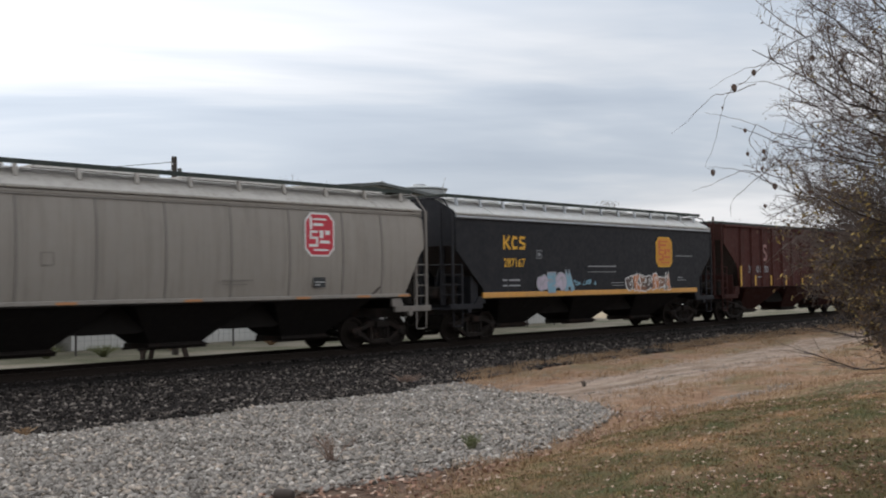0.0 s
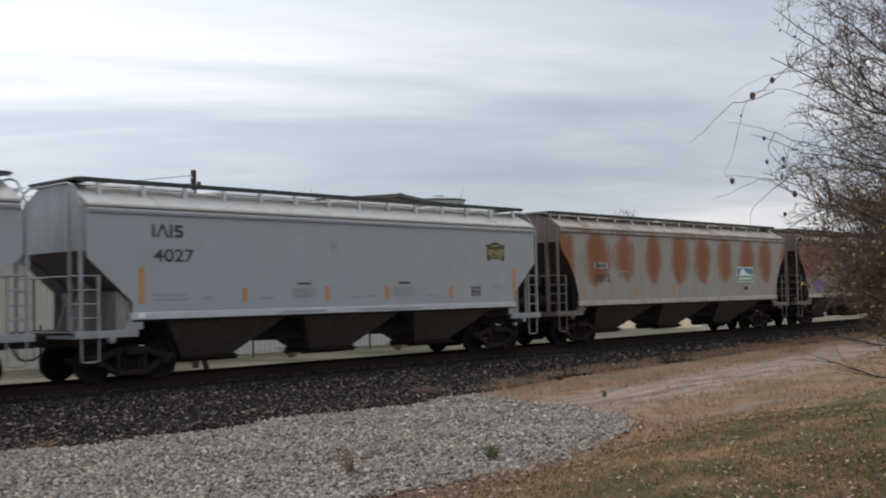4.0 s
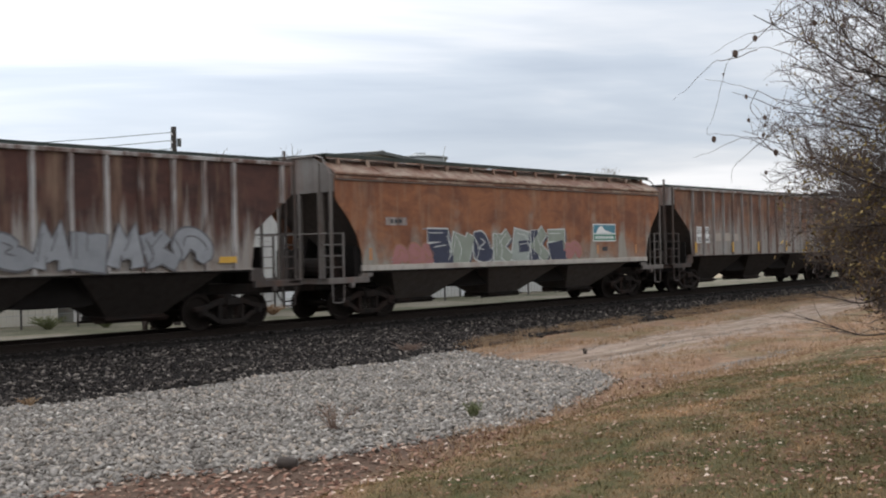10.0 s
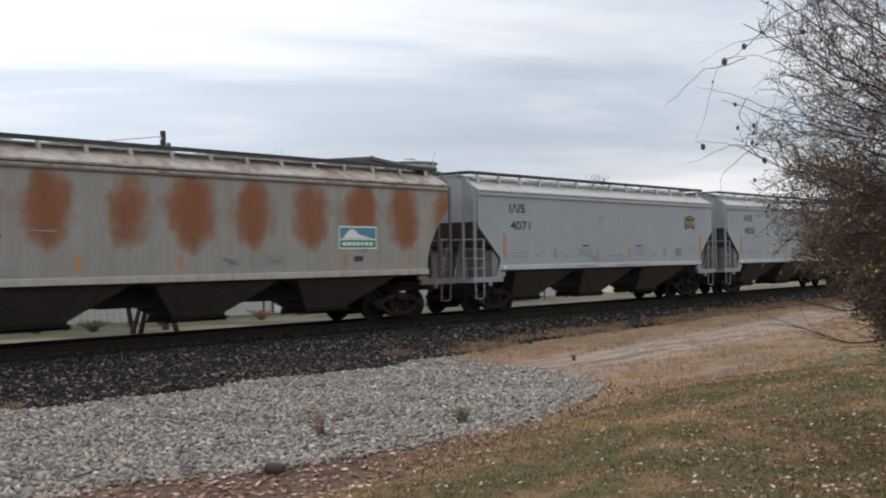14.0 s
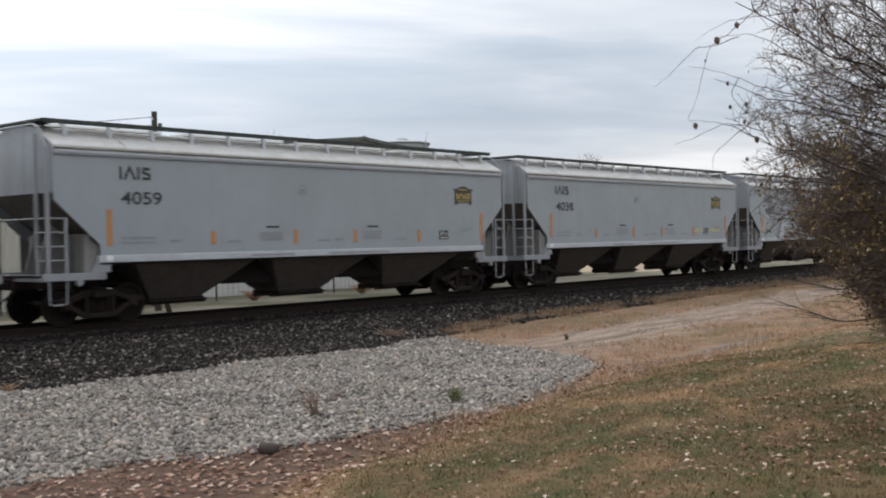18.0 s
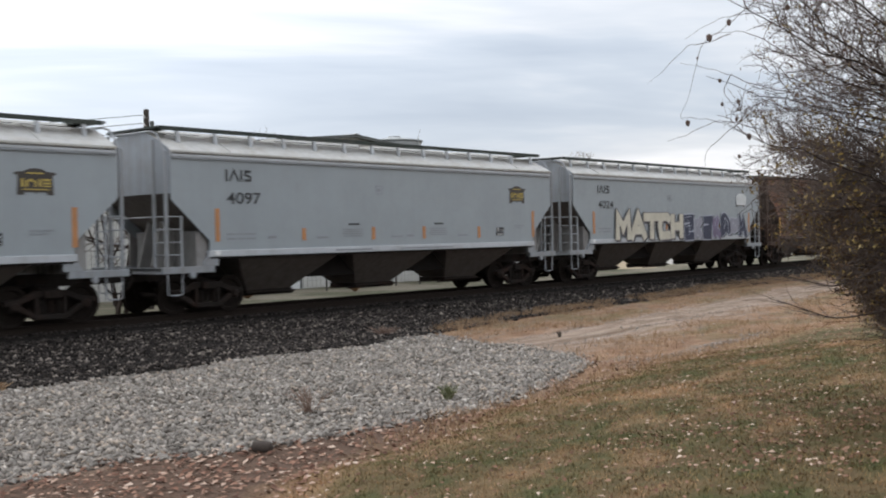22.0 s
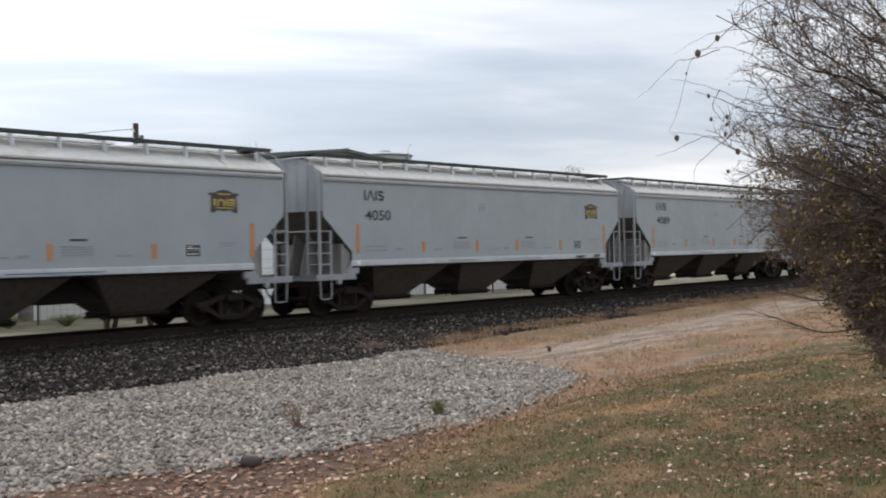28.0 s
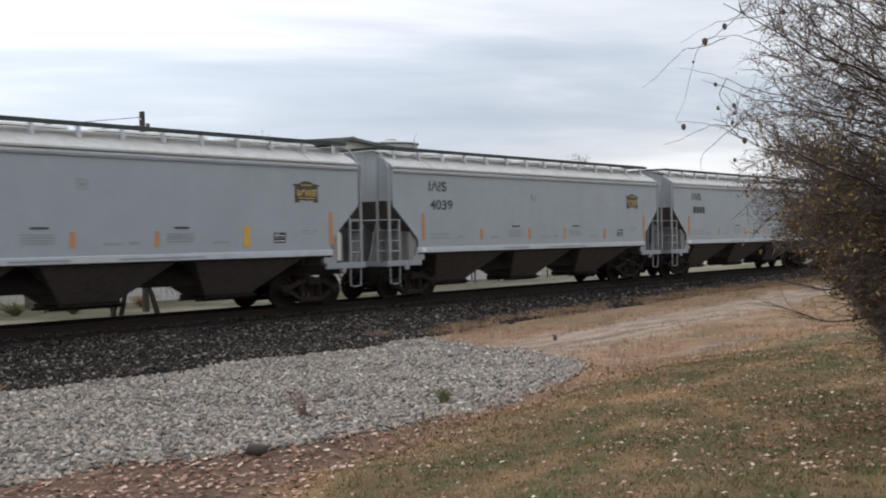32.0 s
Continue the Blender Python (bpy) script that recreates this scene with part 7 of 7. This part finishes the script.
# two low boughs that reach out over the grass
for way in (((75.0, -1.2), (71.2, -2.4), (69.8, -2.9), (68.7, -2.7), (67.1, -2.3)), ((75.0, -3.4), (71.8, -4.2), (69.9, -4.5), (68.7, -4.2), (67.3, -3.7))):
    line = curl([tuple(at_view(b, e, 9.7) - SHRUB) for b, e in way], 4)
    line = [Vector(p) for p in line]
    g.thick.append((line, 0.009, 0.003))
    for k in range(12):
        q = line[6 + int(rnd.random() * (len(line) - 7))]
        g.thin.append(g.shoot(q, to_left + Vector((0, 0, rnd.uniform(-0.1, 0.45))) + away * rnd.gauss(0, 0.4), rnd.uniform(0.15, 0.40), 0.004, 4, 0.15))
shrub = plant("shrub", g, SHRUB, "tall bare shrub with sparse yellow-brown leaves", 0)
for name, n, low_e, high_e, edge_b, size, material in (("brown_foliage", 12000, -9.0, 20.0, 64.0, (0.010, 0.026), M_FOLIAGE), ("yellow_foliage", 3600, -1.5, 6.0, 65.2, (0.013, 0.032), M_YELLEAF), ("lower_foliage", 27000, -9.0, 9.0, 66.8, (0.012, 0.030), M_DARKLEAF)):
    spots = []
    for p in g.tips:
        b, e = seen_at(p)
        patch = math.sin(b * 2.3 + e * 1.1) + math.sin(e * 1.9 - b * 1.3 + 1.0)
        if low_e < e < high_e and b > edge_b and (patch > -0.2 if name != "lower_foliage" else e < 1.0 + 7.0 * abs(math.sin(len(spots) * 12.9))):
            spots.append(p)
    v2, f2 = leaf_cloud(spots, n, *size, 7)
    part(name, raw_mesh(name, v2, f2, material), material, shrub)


def hanging(points, leaf_at, name="twig"):
    """A long thin twig of the shrub with dead leaves on it; points as bearing, rise."""
    knots = [at_view(a, e, 9.6 + 0.1 * i) - SHRUB for i, (a, e) in enumerate(points)]
    ends = [knots[0] * 2 - knots[1]] + knots + [knots[-1] * 2 - knots[-2]]
    line = []
    for p0, p1, p2, p3 in zip(ends, ends[1:], ends[2:], ends[3:]):
        for f in (0.0, 0.25, 0.5, 0.75):
            line.append(0.5 * (2 * p1 + (p2 - p0) * f + (2 * p0 - 5 * p1 + 4 * p2 - p3) * f * f + (3 * p1 - p0 - 3 * p2 + p3) * f ** 3) + Vector((0, 0, 0.006 * math.sin(len(line) * 1.9))))
    line.append(knots[-1])
    tw = part(name, Shape().tube(line, 0.0042, 4, 0.0012), M_TWIG, shrub)
    for a, e, r in leaf_at:
        c = at_view(a, e, 9.6) - SHRUB
        lf = Shape()
        pts = [(0, 0, 0.6), (0.45, 0.12, 0.25), (0.5, -0.1, -0.25), (0.12, 0.1, -0.8), (-0.35, -0.1, -0.45), (-0.5, 0.12, 0.1), (-0.2, 0, 0.5)]
        for off in (0.0, 0.012):
            lf.put([tuple(c + (to_left * x * -1 + away * (y + off * 4) + Vector((0, 0, z))) * r) for x, y, z in pts], [tuple(range(7))])
        part("dead_leaf", lf, M_DEADLEAF, tw, "curled dark dead leaf")


hanging([(69.0, 12.6), (66.8, 11.9), (65.4, 10.9), (64.5, 10.2), (63.6, 9.6), (63.2, 8.4), (62.8, 6.9), (62.4, 6.0), (62.7, 5.7)], [(62.75, 5.62, 0.045), (63.9, 9.9, 0.055), (64.9, 10.6, 0.045), (63.3, 8.9, 0.02)])
hanging([(65.0, 10.0), (63.6, 9.6), (62.8, 9.5), (61.5, 8.3), (60.7, 7.7)], [])
hanging([(70.0, 11.2), (67.5, 11.0), (65.3, 10.9), (64.2, 10.7), (62.7, 9.9)], [(67.8, 11.1, 0.04)])
hanging([(69.0, 7.9), (66.6, 9.6), (65.3, 10.1), (63.7, 10.0)], [])
hanging([(70.6, 6.0), (68.2, 6.8), (66.1, 7.4), (64.8, 8.0), (63.6, 8.4), (62.4, 8.7)], [(64.4, 7.7, 0.032)])
hanging([(65.0, 8.0), (64.6, 7.2), (64.9, 6.6), (65.2, 6.2), (65.25, 5.5)], [(64.5, 6.5, 0.03), (65.3, 6.6, 0.034), (65.3, 6.2, 0.026), (65.2, 5.7, 0.03)])
hanging([(68.5, 3.4), (66.1, 4.7), (64.6, 5.5), (63.4, 5.8), (62.5, 5.9)], [(65.8, 4.8, 0.045)])
hanging([(66.6, 5.0), (65.2, 5.5), (64.1, 5.6), (62.7, 5.0), (61.7, 4.7)], [])
hanging([(65.9, 5.9), (64.8, 5.1), (63.7, 4.1), (63.6, 3.3)], [(65.3, 3.8, 0.03)])


# trees across the track
def bare_tree(deg, dist, height, seed, label, stems=1, kids=(7, 6, 4), base_r=0.16, wide=0.55, leaves=0):
    g2 = Growth(seed)
    for k in range(stems):
        way = Vector((g2.rnd.gauss(0, 0.13), g2.rnd.gauss(0, 0.13), 1))
        g2.grow(Vector((0.18 * k - 0.09 * stems, 0.1 * (k % 2), -0.1)), way, height * 0.62, base_r, 0, 3, -0.01, kids, wide)
    base = bearing(deg, dist)
    base.z = float(land(np.array([base.x]), np.array([base.y]))[0])
    return plant("bare_tree", g2, base, label, leaves, (0.05, 0.10), (6, 3), M_BARK, M_TWIG, M_FOLIAGE, "bare trees beyond the track")


M_HAZE_TWIG = plain("distant_twig", (0.16, 0.135, 0.115), 0.95, 0.3, 1.0)


def far_tree(deg, dist, height, width, seed, label, leaves=0):
    """A distant bare tree: trunk, limbs that fan out and a crown of many fine upright twigs."""
    g2 = Growth(seed)
    rnd = g2.rnd
    g2.thick.append(([Vector((0, 0, -0.2)), Vector((0.1, 0, height * 0.25)), Vector((0, 0.1, height * 0.55))], 0.28, 0.14))
    for k in range(16):
        a = rnd.random() * 6.283
        r, z = width * (0.3 + 0.6 * rnd.random()), height * (0.6 + 0.3 * rnd.random())
        start = Vector((0, 0, height * (0.22 + 0.3 * rnd.random())))
        end = Vector((math.cos(a) * r, math.sin(a) * r, z))
        mid = start.lerp(end, 0.5) + Vector((0, 0, height * 0.04))
        g2.thick.append(([start, mid, end], 0.10, 0.04))
        for j in range(24):
            f = 0.25 + 0.75 * rnd.random()
            q = start.lerp(end, f)
            tip = q + Vector((rnd.gauss(0, 0.8), rnd.gauss(0, 0.8), 0.5 + abs(rnd.gauss(0, 1.0)))) * (height * 0.075)
            tip.z = min(tip.z, height * (1.0 - 0.25 * (math.hypot(tip.x, tip.y) / (width * 1.2)) ** 2))
            g2.thin.append(([q, q.lerp(tip, 0.5) + Vector((rnd.gauss(0, 0.1), rnd.gauss(0, 0.1), 0)), tip], 0.035, 0.014))
            g2.tips.append(tip)
    base = bearing(deg, dist)
    base.z = -0.75
    return plant("bare_tree", g2, base, label, leaves, (0.08, 0.16), (6, 3), M_HAZE_TWIG, M_HAZE_TWIG, M_FOLIAGE, "bare trees beyond the track")


bare_tree(33.1, 39.4, 7.6, 2, "bare many-stemmed tree behind the track", 3, (6, 5, 3), 0.09)
bare_tree(35.2, 39.0, 7.0, 3, "bare slender tree behind the track", 1, (6, 5, 3), 0.10)
far_tree(40.4, 150, 18.3, 3.4, 4, "distant bare tree rising over a metal roof")
far_tree(42.4, 150, 17.6, 2.8, 5, "distant bare tree rising over a metal roof")
far_tree(49.9, 150, 15.6, 3.4, 7, "distant bare tree beside the grain bin")
far_tree(51.2, 160, 14.8, 4.0, 8, "distant bare tree on the skyline")
far_tree(54.2, 160, 14.4, 4.2, 9, "distant bare tree on the skyline")
far_tree(57.2, 165, 15.6, 3.2, 10, "distant tree with thin brown foliage", 900)
far_tree(58.1, 168, 13.4, 3.0, 14, "distant bare tree on the skyline")
far_tree(60.6, 170, 12.9, 4.5, 12, "distant bare tree on the skyline")
far_tree(63.5, 170, 12.2, 5.0, 13, "distant bare tree on the skyline")
far_tree(66.5, 175, 12.0, 5.0, 15, "distant bare tree on the skyline")

# ---- buildings across the track ----
M_SIDING = plain("offwhite_metal_siding", (0.50, 0.49, 0.46), 0.5, 0.10, 1.5, bump=0.05)
M_SIDING_B = plain("beige_metal_siding", (0.48, 0.45, 0.38), 0.5, 0.10, 1.5, bump=0.05)
M_TRIM = plain("dark_roof_trim", (0.105, 0.11, 0.102), 0.6, 0.2, 2.0)
M_ROOF = plain("grey_metal_roof", (0.20, 0.21, 0.21), 0.5, 0.15, 2.0)
M_BRIGHT = plain("white_door_paint", (0.72, 0.73, 0.73), 0.5, 0.06, 2.0)
M_GALV = plain("galvanised_steel", (0.34, 0.35, 0.345), 0.55, 0.15, 3.0, 0.25)
M_POLE = plain("weathered_pole_wood", (0.060, 0.050, 0.042), 0.9, 0.3, 10.0, bump=0.4)


def shed(name, x0, x1, yf, yb, eave, ridge, siding, label, doors=()):
    root = tagged(new(name), label, "building")
    mid, g0 = (x0 + x1) / 2, -0.8
    root.location = (mid, (yf + yb) / 2, g0)
    ry = (yf + yb) / 2

    def put(nm, sh, m, lab="", parent=None, bevel=0.0):
        sh.v = [(x - mid, y - ry, z - g0) for x, y, z in sh.v]
        return part(nm, sh, m, parent or root, lab, bevel=bevel)

    gable = [(x0, g0), (x1, g0), (x1, eave), (mid, ridge), (x0, eave)]
    wall = put("front_wall", Shape().prism(gable, yf, yf + 0.15), siding)
    put("back_wall", Shape().prism(gable, yb - 0.15, yb), siding)
    put("side_wall", Shape().box(x0, x0 + 0.15, yf + 0.15, yb - 0.15, g0, eave), siding)
    put("side_wall", Shape().box(x1 - 0.15, x1, yf + 0.15, yb - 0.15, g0, eave), siding)
    ribs = Shape()
    n = int((x1 - x0) / 0.3)
    for i in range(1, n):
        x = x0 + (x1 - x0) * i / n
        zt = eave + (ridge - eave) * (1 - abs(x - mid) / (mid - x0))
        ribs.prism([(x - 0.045, yf), (x - 0.02, yf - 0.03), (x + 0.02, yf - 0.03), (x + 0.045, yf)], g0 + 0.15, zt - 0.25, "z")
    tagged(put("siding_rib", ribs, siding, parent=wall), kind="stuff")
    for s, xa in ((-1, x0), (1, x1)):
        over = 0.5
        ze = eave - (ridge - eave) / (mid - x0) * over
        slab = [(mid, ridge + 0.02), (mid, ridge + 0.10), (xa + s * over, ze + 0.10), (xa + s * over, ze + 0.02)]
        put("roof", Shape().prism(slab, yf - 0.3, yb + 0.6), M_ROOF, "low grey metal roof")
        put("rake_trim", Shape().prism([(mid, ridge - 0.03), (mid, ridge + 0.13), (xa + s * over, ze + 0.13), (xa + s * over, ze - 0.03)], yf - 0.36, yf - 0.302), M_TRIM, "dark roof edge trim")
    put("ridge_cap", Shape().prism([(mid - 0.28, ridge + 0.10), (mid, ridge + 0.18), (mid + 0.28, ridge + 0.10)], yf - 0.4, yb + 0.65), M_GALV)
    for a, w, t in doors:
        d = put("roll_door", Shape().box(a, a + w, yf - 0.06, yf - 0.032, g0 + 0.1, t), M_BRIGHT, "white roll-up door")
        lines = Shape()
        z = g0 + 0.5
        while z < t - 0.1:
            lines.box(a + 0.02, a + w - 0.02, yf - 0.075, yf - 0.061, z, z + 0.03)
            z += 0.45
        put("door_rib", lines, M_SIDING, parent=d)
        put("door_jamb", Shape().box(a - 0.12, a, yf - 0.08, yf - 0.032, g0 + 0.1, t + 0.1).box(a + w, a + w + 0.12, yf - 0.08, yf - 0.032, g0 + 0.1, t + 0.1), M_TRIM)
    return root


shed("metal_building", 22.5, 57.5, 16.0, 44.0, 5.35, 7.05, M_SIDING, "low off-white metal building with dark roof trim", ((33.5, 2.6, 2.9), (46.5, 3.6, 3.2)))
shed("metal_shed", -14.0, 21.6, 15.6, 27.0, 3.4, 4.3, M_SIDING_B, "long low beige metal shed", ())

bin_c = bearing(47.3, 81)
gb = tagged(new("grain_bin"), "round galvanised grain bin with a low roof", "grain bin")
gb.location = (bin_c.x, bin_c.y, -0.55)
ring_prof = []
for k in range(24):
    ring_prof += [(2.02, 0.0 + k * 0.40), (2.08, 0.2 + k * 0.40)]
sh = Shape().lathe(ring_prof, 28)
sh.v = [(x, z, y) for x, y, z in sh.v]
part("bin_wall", sh, M_GALV, gb, smooth=True)
sh = Shape().lathe([(2.16, 9.46), (2.16, 9.54), (0.5, 9.78), (0.45, 9.9), (0.0, 9.92)], 28)
sh.v = [(x, z, y) for x, y, z in sh.v]
part("bin_roof", sh, M_GALV, gb)
part("bin_ladder", Shape().tube([(0.3, -2.12, 0.1), (0.3, -2.12, 9.6), (1.6, -1.2, 10.4)], 0.05, 5), M_GALV, gb)

pole_b = bearing(34.47, 41)
up = tagged(new("utility_pole"), "short weathered wooden utility pole with wires", "utility pole")
up.location = (pole_b.x, pole_b.y, -0.8)
part("pole", Shape().tube([(0, 0, 0), (0, 0, 4), (0, 0, 7.45)], 0.13, 10, 0.10), M_POLE, up)
part("transformer", Shape().tube([(0.17, -0.1, 6.72), (0.17, -0.1, 7.02)], 0.085, 10), M_TRIM, up, bevel=0.02)
for k, z in enumerate((7.15, 6.85, 6.55)):
    part("insulator", Shape().tube([(-0.10, -0.06, z), (-0.17, -0.10, z), (-0.19, -0.11, z + 0.07)], 0.03, 6), M_BRIGHT, up)
    wire = [(-0.19 - 28 * f, -0.11 + 6 * f, z + 0.07 - 3.2 * f * (1 - f) - 0.9 * f) for f in (i / 12 for i in range(13))]
    part("wire", Shape().tube(wire, 0.012, 4), M_TRIM, up)

M_POST = plain("dark_fence_post", (0.07, 0.062, 0.055), 0.85, 0.3, 8.0)
fence = tagged(new("wire_fence"), "low wire fence with dark posts before the sheds", "fence")
fence.location = (0, 13.2, -0.75)
me_post = Shape().tube([(0, 0, -0.1), (0, 0, 1.75)], 0.045, 6).mesh("post")
for i in range(17):
    part("post", me_post, M_POST, fence, at=(16.5 + 2.35 * i + 0.2 * math.sin(i * 2.7), 0.15 * math.sin(i * 1.9), 0))
for z in (0.55, 1.1, 1.68):
    part("fence_wire", Shape().tube([(15, 0, z), (56, 0, z)], 0.008, 4), M_GALV, fence)


def mound(x, y, r, hgt, seed, label, material):
    rnd = random.Random(seed)
    sh = Shape()
    n, rings = 22, 6
    vs = []
    for i in range(rings + 1):
        f = i / rings
        for k in range(n):
            a = 2 * math.pi * k / n
            q = r * (1 - f) * (1 + 0.12 * math.sin(3 * a + seed) + 0.05 * rnd.random())
            vs.append((q * math.cos(a), q * math.sin(a), hgt * (1 - (1 - f) ** 1.5) - 0.1))
    sh.put(vs, [(i * n + k, i * n + (k + 1) % n, (i + 1) * n + (k + 1) % n, (i + 1) * n + k) for i in range(rings) for k in range(n)])
    ob = new("mound", sh.mesh("mound", smooth=True))
    ob.data.materials.append(material)
    ob.location = at_ground(x, y)
    return tagged(ob, label, "gravel pile", "piles of loose stone")


M_SAND = plain("tan_stone_pile", (0.40, 0.32, 0.22), 0.95, 0.3, 9.0, bump=0.8)
mound(66, 16, 3.2, 1.7, 1, "low tan pile of crushed stone", M_SAND)
mound(74, 19, 3.8, 2.0, 2, "pale pile of crushed stone", plain("pale_stone_pile", (0.46, 0.43, 0.38), 0.95, 0.3, 9.0, bump=0.8))
mound(85, 21, 4.5, 2.1, 3, "low tan pile of crushed stone", M_SAND)
for i, (x, y, hh) in enumerate(((24.8, 12.4, 0.5), (29.5, 12.0, 0.45), (35.5, 11.5, 0.45), (19.6, 12.6, 0.5), (21.3, 11.6, 0.45))):
    weed(x, y, hh, 90, 0.75, M_GREENWEED if i > 2 else M_STRAW, "weed_clump", "rough weeds before the sheds", 0.012, 60 + i)


# ---- movement ----
def motions():
    times = np.array([t for t, _ in GONE])
    gone = np.array([d for _, d in GONE])
    for car, front, length in CARS:
        walk(car, [(t, pose(front + length / 2 - d, 0, 0)) for t, d in GONE])
    wheels = [o for o in bpy.data.objects if o.name.split(".")[0] == "wheelset"]
    first = wheels[0]
    walk(first, [(k / 30, pose(0, 0, 0, 0, -math.degrees(float(np.interp(k / 30, times, gone)) / WHEEL_R) % 360.0, 0)) for k in range(961)])
    for o in wheels[1:]:
        o.rotation_mode = "QUATERNION"
        o.animation_data_create()
        o.animation_data.action = first.animation_data.action
        o.animation_data.action_slot = first.animation_data.action_slot


motions()
